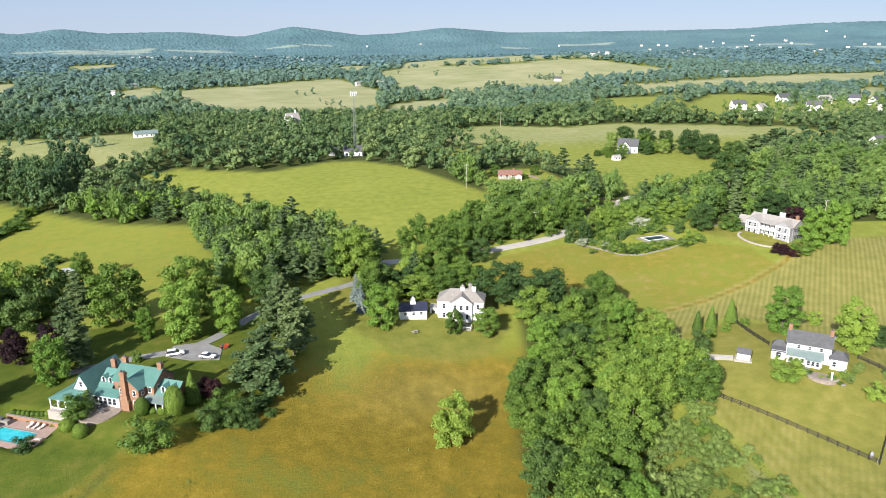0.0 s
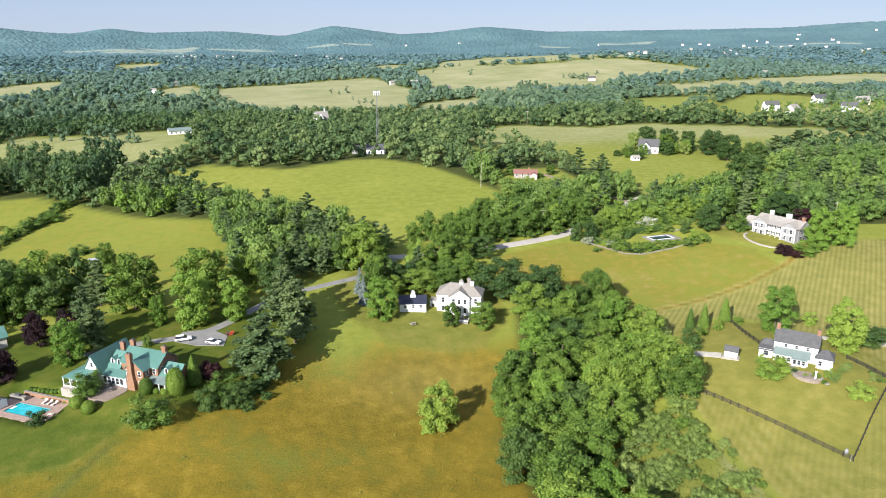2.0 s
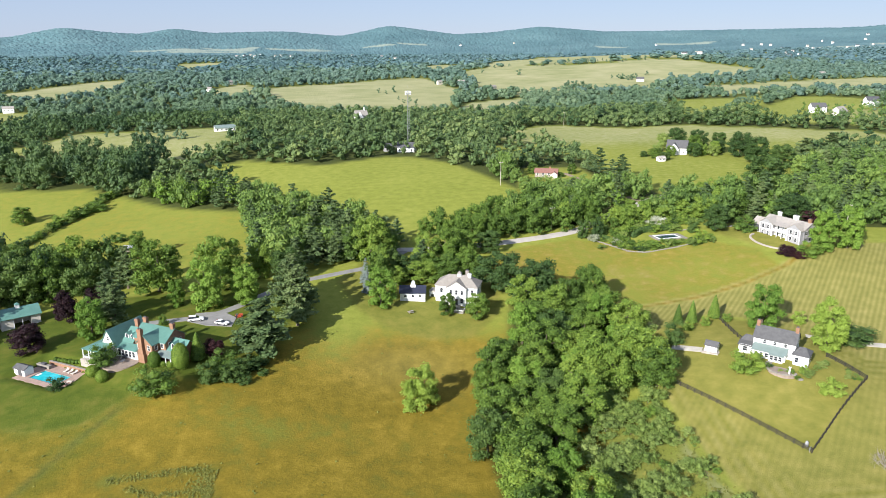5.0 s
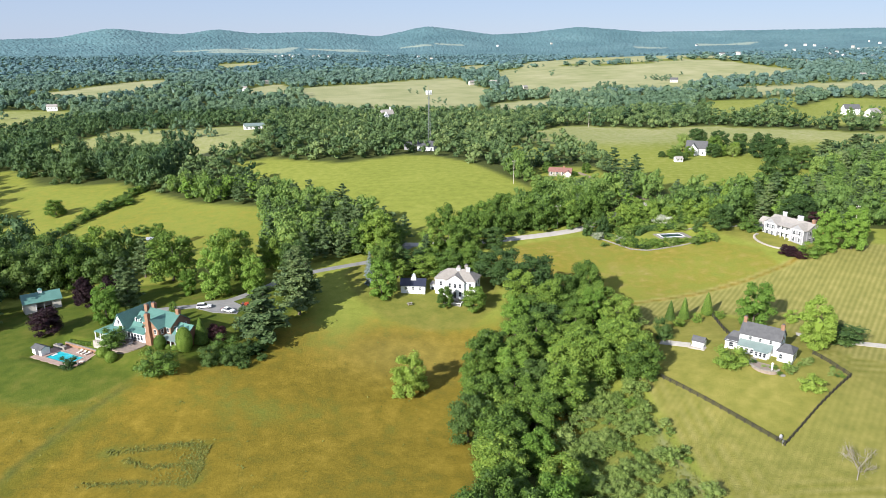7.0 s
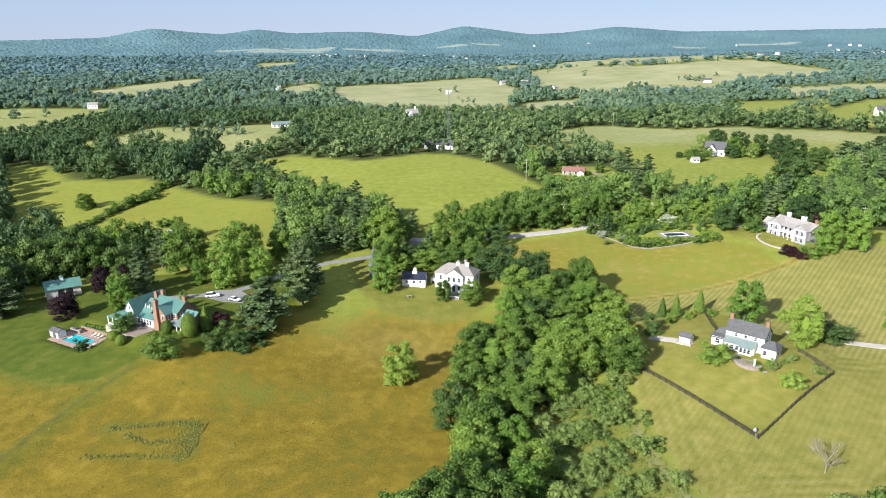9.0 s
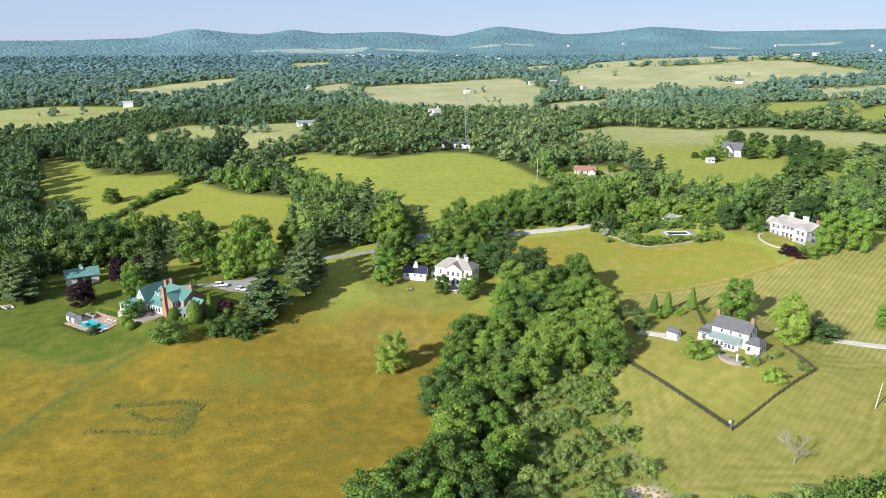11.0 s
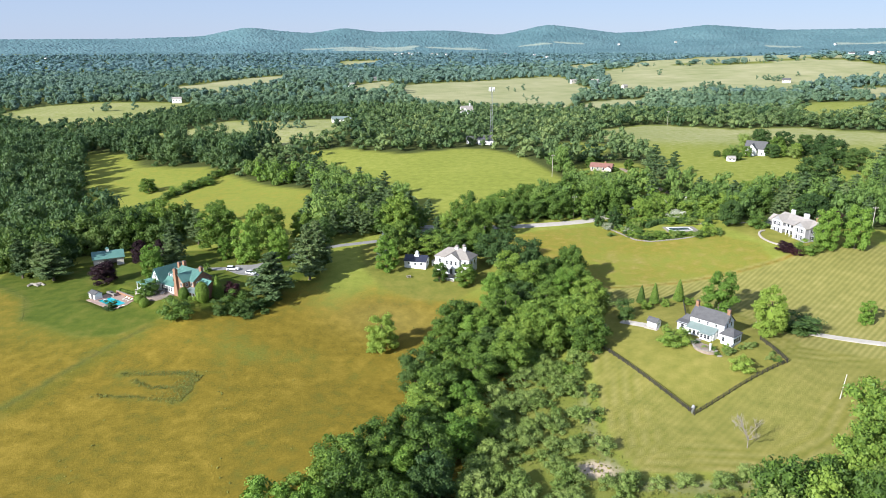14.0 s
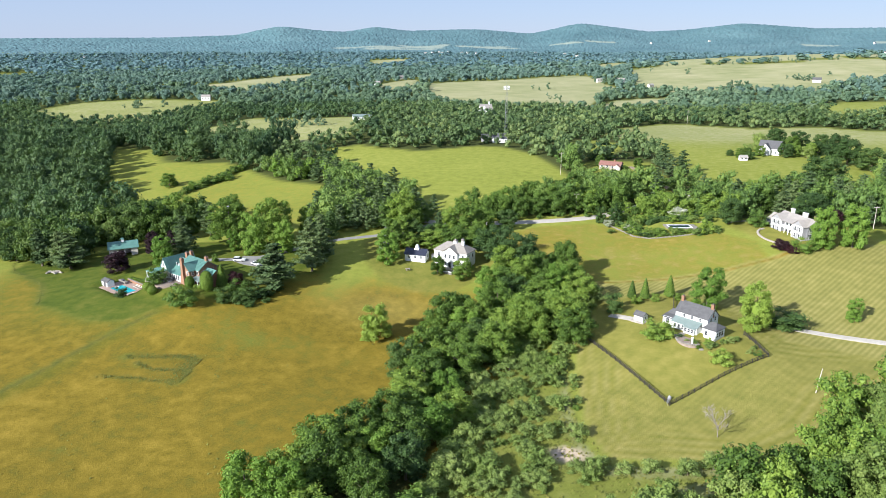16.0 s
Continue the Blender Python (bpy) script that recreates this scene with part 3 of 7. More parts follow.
def build_hills():
    """Wooded hills along the skyline, their canopy rough with single crowns."""
    az = np.radians(np.linspace(-62, 62, 1500))
    rad = np.concatenate([np.linspace(2880, 4300, 60), np.linspace(4320, 4640, 16), [4700, 4800]])
    A, Rr = np.meshgrid(az, rad)
    rng = np.random.default_rng(4)
    A = A + rng.uniform(-0.5, 0.5, A.shape) * (az[1] - az[0])
    Rr = Rr + rng.uniform(-9, 9, A.shape)
    x, y = (Rr * np.sin(A)).ravel(), (Rr * np.cos(A)).ravel()
    bare = np.zeros(len(x))
    for px, py, across, deep in SLOPE_FIELDS:
        a = math.atan2(px, py)
        u = (x - px) * math.cos(a) - (y - py) * math.sin(a)
        v = (x - px) * math.sin(a) + (y - py) * math.cos(a)
        edge = 1 + 0.25 * np.sin(u / 37 + px) + 0.2 * np.sin(v / 53 + py)
        bare = np.maximum(bare, ease(1.15, 0.9, np.maximum(np.abs(u) / across, np.abs(v) / deep) * edge))
    z = hill_z(x, y) + rng.uniform(-2.5, 3.5, len(x)) * (1 - bare)
    z[: len(az)] -= 30
    n, m = A.shape
    i = np.arange(n * m).reshape(n, m)
    quads = np.stack([i[:-1, :-1], i[:-1, 1:], i[1:, 1:], i[1:, :-1]], -1).reshape(-1, 4)[:, ::-1]
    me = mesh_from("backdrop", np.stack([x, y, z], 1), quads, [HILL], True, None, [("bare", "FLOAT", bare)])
    return tagged(new("backdrop", me), "wooded hills along the skyline, haze painted into their colour", "hills", kind="structure")


build_hills()

# ---- trees ----
def ico(sub):
    bm = bmesh.new()
    bmesh.ops.create_icosphere(bm, subdivisions=sub, radius=1.0)
    v = np.array([p.co[:] for p in bm.verts])
    f = np.array([[q.index for q in p.verts] for p in bm.faces])
    bm.free()
    return v, f


ICO = {1: ico(1), 2: ico(2), 3: ico(3)}


def leaf_cards(rng, centres, normals, size, jitter=0.6):
    """Small pointed leaf sprays, one at each centre, that face outwards more or less."""
    n = len(centres)
    d = normals + rng.normal(0, jitter, (n, 3))
    d /= np.linalg.norm(d, axis=1)[:, None]
    u = np.cross(d, rng.normal(0, 1, (n, 3)))
    u /= np.linalg.norm(u, axis=1)[:, None]
    w = np.cross(d, u)
    s = size * rng.uniform(0.6, 1.35, (n, 1))
    a = centres - u * s * 0.52 - w * s * 0.3
    b = centres + u * s * 0.52 - w * s * 0.3
    c = centres + w * s * 0.62 + d * s * 0.12
    return np.stack([a, b, c], 1).reshape(-1, 3), np.arange(3 * n).reshape(n, 3)


def join(parts):
    V, T, o = [], [], 0
    for v, t in parts:
        V.append(v)
        T.append(t + o)
        o += len(v)
    return np.concatenate(V), np.concatenate(T)


def broad_crown(seed, lobes=34, sub=1, cards=2100, size=0.5, squat=1.0, low=0.16, ragged=0.6, rise=0.85):
    """Crown of a broadleaf tree 12 m high: a few great boughs, each a cluster of leafy clumps, with gaps between them."""
    rng = np.random.default_rng(seed)
    H, R = 12.0, 5.2 * squat
    lean = rng.uniform(0, 6.28)
    boughs = max(4, lobes * 2 // 5)
    parts, cs, rs = [], [], []
    v, f = ICO[2 if sub > 1 else 1]
    parts.append((v * (1 + rng.uniform(-0.15, 0.15, (len(v), 1))) * [R * 0.30, R * 0.30, H * 0.17] + [0, 0, H * (0.42 + 0.3 * low)], f))
    for k in range(lobes):
        b, t = k % boughs, (k % boughs + 0.5) / boughs
        brng = np.random.default_rng(seed * 77 + b)
        up = low + (0.92 - low) * t ** rise
        ring = math.sqrt(max(0.03, 1 - ((up - 0.40) / 0.62) ** 2))
        ang = b * 2.39996 + brng.uniform(-0.4, 0.4)
        rad = R * ring * brng.uniform(0.56, 0.80) * (1 + 0.14 * math.sin(2 * ang + lean))
        big = R * brng.uniform(0.26, 0.40) * (0.8 + 0.3 * ring) * math.sqrt(16 / max(boughs, 8))
        c = np.array([math.cos(ang) * rad, math.sin(ang) * rad, H * up])
        if k < boughs:
            r = big
        else:
            d = rng.normal(0, 1, 3)
            d[2] = abs(d[2]) * 0.8 - 0.15
            d /= np.linalg.norm(d)
            c = c + d * big * rng.uniform(0.6, 0.95)
            r = big * rng.uniform(0.36, 0.6)
        c[2] = min(max(c[2], low * H + r * 0.5), H - r * 0.8)
        cs.append(c)
        rs.append(r)
        w = v * (1 + rng.uniform(-0.2, 0.2, (len(v), 1))) * r * np.array([1, 1, 0.85])
        parts.append((w * 0.64 + c, f))
    cs, rs = np.array(cs), np.array(rs)
    pick = rng.choice(lobes, cards, p=rs ** 2 / (rs ** 2).sum())
    d = rng.normal(0, 1, (cards, 3))
    d[:, 2] = np.abs(d[:, 2]) * 1.05 - 0.3
    d /= np.linalg.norm(d, axis=1)[:, None]
    at = cs[pick] + d * rs[pick][:, None] * rng.uniform(0.62, 1.26, (cards, 1)) * [1, 1, 0.88]
    keep = np.ones(cards, bool)
    for c, r in zip(cs, rs):
        keep &= np.linalg.norm((at - c) / [1, 1, 0.88], axis=1) > r * 0.52
    parts.append(leaf_cards(rng, at[keep], d[keep], size, ragged))
    V, T = join(parts)
    s = R / np.percentile(np.hypot(V[:, 0], V[:, 1]), 97)
    return V * [s, s, H / np.percentile(V[:, 2], 99.7)], T


def pine_crown(seed, cards=1500, size=0.62, H=16.0, R=3.6, tiers=13, droop=0.25, taper=0.85, low=0.12):
    """Crown of a conifer: boughs in whorls that shorten towards the top."""
    rng = np.random.default_rng(seed)
    parts, pts, nrm = [], [], []
    for k in range(tiers):
        t = k / (tiers - 1)
        z = H * (low + (0.97 - low) * t)
        reach = R * (1 - t * taper) * rng.uniform(0.8, 1.1) + 0.25
        n = max(4, int(9 - 4 * t))
        for j in range(n):
            a = 2 * math.pi * j / n + k * 0.7 + rng.uniform(-0.2, 0.2)
            l = reach * rng.uniform(0.75, 1.15)
            w = max(0.25, l * 0.26)
            ca, sa = math.cos(a), math.sin(a)
            v, f = ICO[1]
            q = v * [l * 0.55, w, w * 0.45] * (1 + rng.uniform(-0.2, 0.2, (len(v), 1)))
            q = np.stack([q[:, 0] + l * 0.5, q[:, 1], q[:, 2] - droop * l * (q[:, 0] / l + 0.5) ** 2], 1)
            parts.append((np.stack([q[:, 0] * ca - q[:, 1] * sa, q[:, 0] * sa + q[:, 1] * ca, q[:, 2] + z], 1), f))
            m = max(1, int(cards / (tiers * n)))
            u = rng.uniform(0.15, 1.1, m)
            s = rng.uniform(-1, 1, m) * w
            h = rng.uniform(0, 0.4, m) * w - droop * l * u ** 2
            pts.append(np.stack([u * l * ca - s * sa, u * l * sa + s * ca, z + h], 1))
            nrm.append(np.tile([ca * 0.4, sa * 0.4, 0.85], (m, 1)))
    parts.append(leaf_cards(rng, np.concatenate(pts), np.concatenate(nrm), size, 0.45))
    return join(parts)


def trunk_shape(H, r, limbs, seed, first=0.3, reach=0.3):
    """Tapered trunk with a flared foot and a few limbs."""
    rng = np.random.default_rng(seed)
    parts = []

    def tube(p0, p1, r0, r1, n=7, seg=4):
        p0, p1 = np.array(p0, float), np.array(p1, float)
        ax = (p1 - p0) / np.linalg.norm(p1 - p0)
        u = np.cross(ax, [0.3, 0.9, 0.2])
        u /= np.linalg.norm(u)
        w = np.cross(ax, u)
        rings = []
        for s in range(seg + 1):
            t = s / seg
            c = p0 + (p1 - p0) * t + rng.normal(0, r0 * 0.12, 3) * (0 < s < seg)
            rr = r0 + (r1 - r0) * t
            an = np.arange(n) * 2 * math.pi / n
            rings.append(c + rr * (np.cos(an)[:, None] * u + np.sin(an)[:, None] * w))
        v = np.concatenate(rings)
        f = []
        for s in range(seg):
            for j in range(n):
                a, b = s * n + j, s * n + (j + 1) % n
                f += [[a, b, b + n], [a, b + n, a + n]]
        parts.append((v, np.array(f)))

    tube((0, 0, -0.5), (0, 0, 0.5), r * 1.7, r, 9, 2)
    tube((0, 0, 0.45), (rng.uniform(-.3, .3), rng.uniform(-.3, .3), H), r, r * 0.25, 9, 5)
    for k in range(limbs):
        a = k * 2.4 + rng.uniform(-.4, .4)
        z = H * (first + (0.8 - first) * k / max(1, limbs))
        l = H * reach * rng.uniform(0.8, 1.2)
        tube((0, 0, z), (math.cos(a) * l, math.sin(a) * l, z + l * 0.75), r * 0.42, r * 0.12, 6, 3)
    return join(parts)


def white_pine(seed, boughs=46, sprays=90, size=0.52):
    """Broad soft-needled pine: long uneven boughs in flat plumes."""
    rng = np.random.default_rng(seed)
    parts, pts, nrm = [], [], []
    for k in range(boughs):
        t = (k + 0.5) / boughs
        z = 16 * (0.10 + 0.86 * t)
        a = k * 2.39996 + rng.uniform(-0.5, 0.5)
        l = 3.9 * (1 - 0.78 * t ** 1.3) * rng.uniform(0.6, 1.25)
        ca, sa = math.cos(a), math.sin(a)
        v, f = ICO[1]
        w = max(0.4, l * 0.34)
        q = v * [l * 0.5, w, w * 0.38] * (1 + rng.uniform(-0.2, 0.2, (len(v), 1))) * 0.85
        q[:, 0] += l * 0.55
        q[:, 2] += 0.12 * q[:, 0]
        parts.append((np.stack([q[:, 0] * ca - q[:, 1] * sa, q[:, 0] * sa + q[:, 1] * ca, q[:, 2] + z], 1), f))
        m = sprays
        u = rng.uniform(0.1, 1.1, m)
        s = rng.uniform(-1.1, 1.1, m) * w * (1.1 - 0.5 * u)
        h = rng.uniform(-0.15, 0.55, m) * w + 0.12 * l * u
        pts.append(np.stack([u * l * ca - s * sa, u * l * sa + s * ca, z + h], 1))
        nrm.append(np.tile([ca * 0.5, sa * 0.5, 0.7], (m, 1)))
    parts.append(leaf_cards(rng, np.concatenate(pts), np.concatenate(nrm), size, 0.6))
    return join(parts)


KINDS = {}


def kind_of_tree(key, crown, trunk, leaf, bark=BARK):
    cv, ct = crown
    tv, tt = trunk
    KINDS[key] = (mesh_from(key + "_crown", cv, ct, [leaf], False), mesh_from(key + "_trunk", tv, tt, [bark], True))


for k in range(3):
    kind_of_tree("oak%d" % k, broad_crown(10 + k, lobes=60, cards=7200, size=0.40, low=0.02, rise=1.0), trunk_shape(8.5, 0.32, 6, k), LEAF)
    kind_of_tree("bright%d" % k, broad_crown(20 + k, lobes=70, cards=7600, size=0.38, squat=0.95, low=0.0, rise=1.05), trunk_shape(8.5, 0.28, 6, k), LEAF_BRIGHT)
    kind_of_tree("dark%d" % k, broad_crown(30 + k, lobes=60, cards=7000, size=0.40, squat=1.05, low=0.05), trunk_shape(8.5, 0.32, 6, k), LEAF_DARK)
    kind_of_tree("scrub%d" % k, broad_crown(40 + k, lobes=24, cards=2200, size=0.52, squat=1.25, low=0.05), trunk_shape(7, 0.3, 4, k), LEAF_SCRUB)
    kind_of_tree("pine%d" % k, white_pine(50 + k), trunk_shape(15, 0.3, 0, k), NEEDLE)
kind_of_tree("purple", broad_crown(60, lobes=60, cards=6500, size=0.42, squat=1.05, low=0.05), trunk_shape(8, 0.25, 4, 5), LEAF_PURPLE)
kind_of_tree("spruce", pine_crown(61, 1400, 0.5, 16, 4.2, 14, 0.3, 0.92, 0.05), trunk_shape(15, 0.25, 0, 6), NEEDLE_BLUE)
kind_of_tree("blossom", broad_crown(66, lobes=20, cards=1900, size=0.6, squat=1.2, low=0.03), trunk_shape(6, 0.35, 3, 8), LEAF_BLOSSOM)
kind_of_tree("bush", broad_crown(63, lobes=30, cards=2800, size=0.5, squat=1.3, low=0.0, rise=1.5), trunk_shape(6, 0.35, 3, 8), LEAF)
kind_of_tree("bushdark", broad_crown(64, lobes=30, cards=2800, size=0.5, squat=1.15, low=0.0, rise=1.5), trunk_shape(6, 0.35, 3, 9), LEAF_DARK)
kind_of_tree("bushbright", broad_crown(65, lobes=30, cards=2800, size=0.5, squat=1.2, low=0.0, rise=1.5), trunk_shape(6, 0.35, 3, 9), LEAF_LONE)



def clipped_crown(seed):
    """Crown of a clipped evergreen: an even egg of short sprays."""
    rng = np.random.default_rng(seed)
    v, f = ICO[3]
    d = rng.normal(0, 1, (3600, 3))
    d /= np.linalg.norm(d, axis=1)[:, None]
    egg = np.array([5.0, 5.0, 6.2])
    lean = 1 - 0.16 * d[:, 2:3]
    return join([(v * (1 + rng.uniform(-0.05, 0.05, (len(v), 1))) * egg * 0.94 * (1 - 0.16 * v[:, 2:3]) + [0, 0, 5.9], f),
                 leaf_cards(rng, d * egg * lean * rng.uniform(0.93, 1.06, (3600, 1)) + [0, 0, 5.9], d, 0.5, 0.7)])


def cone_crown(seed):
    """Dense pointed evergreen, 12 m high, full to the ground."""
    rng = np.random.default_rng(seed)
    v, f = ICO[3]

    def shaped(d, k):
        h = (d[:, 2:3] + 1) / 2
        flat = d[:, :2] / np.maximum(np.linalg.norm(d[:, :2], axis=1)[:, None], 1e-6)
        wide = 2.7 * (1 - h) ** 0.75 * np.clip(h * 9, 0.15, 1)
        return np.concatenate([flat * wide * k, 12 * h], 1)

    d = rng.normal(0, 1, (3600, 3))
    d /= np.linalg.norm(d, axis=1)[:, None]
    d[:, 2] = 1 - 2 * rng.uniform(0, 1, 3600) ** 0.62
    return join([(shaped(v, 0.9), f), leaf_cards(rng, shaped(d, rng.uniform(0.85, 1.16, (3600, 1))), d * [1, 1, 0] + [0, 0, 0.5], 0.42, 0.6)])


kind_of_tree("cypress", cone_crown(62), trunk_shape(10, 0.2, 0, 7), LEAF)
kind_of_tree("topiary", clipped_crown(68), trunk_shape(5, 0.3, 0, 9), LEAF)

plant_rng = random.Random(7)


def plant(key, x, y, height, spread=None, name="tree", label="", category="tree", group="", sink=0.1):
    """One tree with its trunk and crown at a place on the ground. spread: the crown's width in metres."""
    crown, trunk = KINDS[key]
    full = 16.0 if key[:4] in ("pine", "spru") else 12.0
    wide = {"pine": 7.0, "spru": 8.0, "cypr": 5.2, "bush": 12.5, "scru": 12.5, "topi": 10.4}.get(key[:4], 10.4)
    sz = height / full
    sx = (spread / wide) if spread else sz
    m = Matrix.LocRotScale((x, y, gz(x, y) - sink), Euler((0, 0, plant_rng.uniform(0, 6.28))), (sx, sx * plant_rng.uniform(0.93, 1.07), sz))
    top = tagged(new(name), label, category, group)
    top.empty_display_size = 0.5
    top.matrix_world = m
    for part_name, me in (("trunk", trunk), ("crown", crown)):
        ob = new(part_name, me)
        ob.parent = top
    return top


def scatter(poly, gap, seed, tries=14000, test=None):
    """Places in a polygon at least gap apart."""
    rng = np.random.default_rng(seed)
    p = np.array(poly, float)
    lo, hi = p.min(0), p.max(0)
    cand = rng.uniform(lo, hi, (tries, 2))
    cand = cand[inside(poly, cand[:, 0], cand[:, 1])]
    grid, out = {}, []
    for x, y in cand:
        c = (int(x // gap), int(y // gap))
        if all((x - a) ** 2 + (y - b) ** 2 > gap * gap for i in (-1, 0, 1) for j in (-1, 0, 1) for a, b in grid.get((c[0] + i, c[1] + j), ())):
            grid.setdefault(c, []).append((x, y))
            out.append((x, y))
    return out


def woodland(name, places, crowns, mat, label, seed, height=(11, 17), wide=(0.85, 1.2)):
    """Many trees in one mesh, each with its own turn, size and tone."""
    rng = np.random.default_rng(seed)
    V, T, tint, o = [], [], [], 0
    at = np.array(places, float)
    lie, patch = ground_z(at[:, 0], at[:, 1]), blotches(at[:, 0], at[:, 1], 0.6)
    for (x, y), z, tone in zip(places, lie, patch):
        v, t = crowns[rng.integers(len(crowns))]
        h = rng.uniform(*height) / 12.0
        s = h * rng.uniform(*wide)
        a = rng.uniform(0, 6.28)
        c, n = math.cos(a) * s, math.sin(a) * s
        V.append(np.stack([v[:, 0] * c - v[:, 1] * n + x, v[:, 0] * n + v[:, 1] * c + y, v[:, 2] * h + z - 0.5], 1))
        T.append(t + o)
        tint.append(np.full(len(v), np.clip(0.3 + 0.4 * tone, 0, 0.6) + rng.uniform(0, 0.4)))
        o += len(v)
    me = mesh_from(name, np.concatenate(V), np.concatenate(T), [mat], False, None, [("tint", "FLOAT", np.concatenate(tint))])
    return tagged(new(name, me), label, "woods", kind="stuff")


# the woods behind the houses
def in_view(x, y, margin=4):
    a = math.degrees(math.atan2(x - 20, y + 180))
    return -44 - margin < a < 43 + margin


def back_places(y0, y1, gap, seed, x0=-900, x1=900, tries=40000):
    box = [(x0, y0), (x1, y0), (x1, y1), (x0, y1)]
    got = scatter(box, gap, seed, tries)
    p = np.array(got)
    w = wooded(p[:, 0], p[:, 1])
    return [q for q, k in zip(got, w) if k > 0.6 and in_view(*q)]


L1 = [broad_crown(100 + k, 20, 1, 760, 0.8, low=0.05) for k in range(5)]
L0 = [broad_crown(140 + k, 30, 1, 2000, 0.56, low=0.05) for k in range(5)]
L2 = [broad_crown(110 + k, 10, 1, 150, 1.3, low=0.0, ragged=0.35) for k in range(6)]
L1P = [(v * [0.95, 0.95, 0.75], t) for v, t in (white_pine(120 + k, 26, 20, 0.95) for k in range(4))]
def clump_crown(seed, tops, cards, spray=1.5):
    """Far-off tree, full down to the ground: one broad clump with smaller ones on its shoulders."""
    rng = np.random.default_rng(seed)
    v, f = ICO[1]
    parts, pts, out = [], [], []
    for k in range(tops + 1):
        a = k * 2.4 + rng.uniform(-0.6, 0.6)
        r = 4.3 if k == 0 else rng.uniform(2.3, 3.2)
        c = np.array([0, 0, 4.0]) if k == 0 else np.array([math.cos(a) * 2.6, math.sin(a) * 2.6, rng.uniform(5.2, 8.6)])
        parts.append((v * (1 + rng.uniform(-0.25, 0.25, (len(v), 1))) * r * [0.82, 0.82, 0.92] + c, f))
        d = rng.normal(0, 1, (cards, 3))
        d[:, 2] = np.abs(d[:, 2]) - 0.15
        d /= np.linalg.norm(d, axis=1)[:, None]
        pts.append(c + d * r * rng.uniform(0.8, 1.1, (cards, 1)))
        out.append(d)
    parts.append(leaf_cards(rng, np.concatenate(pts), np.concatenate(out), spray, 0.45))
    return join(parts)


L3 = [clump_crown(130 + k, 3, 30, 1.5) for k in range(7)]
L3B = [clump_crown(150 + k, 2, 16, 2.2) for k in range(7)]
L4 = [clump_crown(160 + k, 1, 8, 3.0) for k in range(7)]

L1V = [broad_crown(170 + k, 26, 1, 1000, 0.75, low=0.0) for k in range(5)]
west = scatter(WEST_WOOD, 8.5, 1)
pines = scatter(PINE_WOOD, 6.0, 2)
row = scatter(ROAD_TREES, 6.0, 3)
near_back = [q for q in back_places(60, 235, 7.8, 4, -390, 420) if along(ROAD, np.array([q[0]]), np.array([q[1]]))[0] > 6]
valley = back_places(60, 360, 11.0, 14, -520, -165)
near_back = [q for q in near_back if q[0] >= -165]
woodland("woodland", [q for i, q in enumerate(near_back) if i % 3] + [q for i, q in enumerate(pines) if i % 2], L1, LEAF_MID, "mixed green woods behind the houses", 5, (9, 16))
woodland("pine_woodland", [q for i, q in enumerate(pines) if i % 2 == 0] + [q for i, q in enumerate(near_back) if i % 3 == 0], L1P, NEEDLE, "grey-green pines among the woods", 6, (11, 17))
woodland("bright_woodland", [q for i, q in enumerate(near_back) if i % 9 == 3], L1, LEAF_BRIGHT, "bright green trees among the woods", 15, (8, 13), (0.8, 1.1))
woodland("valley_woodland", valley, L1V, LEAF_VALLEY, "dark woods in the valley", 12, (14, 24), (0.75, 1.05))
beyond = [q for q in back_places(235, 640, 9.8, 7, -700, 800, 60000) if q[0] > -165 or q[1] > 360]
woodland("distant_woodland", [q for i, q in enumerate(beyond) if q[0] > -170 and i % 5], L2, LEAF_HAZE_TRACE, "green woods between distant fields", 8, (9, 16), (0.95, 1.3))
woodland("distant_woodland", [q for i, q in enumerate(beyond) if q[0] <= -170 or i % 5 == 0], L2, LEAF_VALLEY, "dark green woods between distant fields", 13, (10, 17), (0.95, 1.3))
drift = np.random.default_rng(12)
# painted haze by distance, band edges broken up at random
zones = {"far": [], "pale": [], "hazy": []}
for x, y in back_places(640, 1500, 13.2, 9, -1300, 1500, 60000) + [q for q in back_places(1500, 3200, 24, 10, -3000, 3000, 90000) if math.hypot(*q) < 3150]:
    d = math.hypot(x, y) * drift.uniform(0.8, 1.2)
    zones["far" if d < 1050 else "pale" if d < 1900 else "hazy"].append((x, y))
for key, mat, label, seed in (("far", LEAF_HAZE_THIN, "far green woods beyond the fields, thinly hazed leaf colour", 11), ("pale", LEAF_HAZE_HALF, "far woods among small fields, leaf colour blued for haze", 16), ("hazy", LEAF_HAZE, "far woods reaching to the hills, haze in the leaf colour", 14)):
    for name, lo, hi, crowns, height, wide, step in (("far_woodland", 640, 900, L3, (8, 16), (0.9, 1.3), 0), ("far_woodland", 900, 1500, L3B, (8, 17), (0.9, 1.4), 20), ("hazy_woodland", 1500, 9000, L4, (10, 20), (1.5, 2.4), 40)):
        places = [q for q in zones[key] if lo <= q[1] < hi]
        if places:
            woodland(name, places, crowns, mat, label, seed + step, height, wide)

hrng = np.random.default_rng(31)
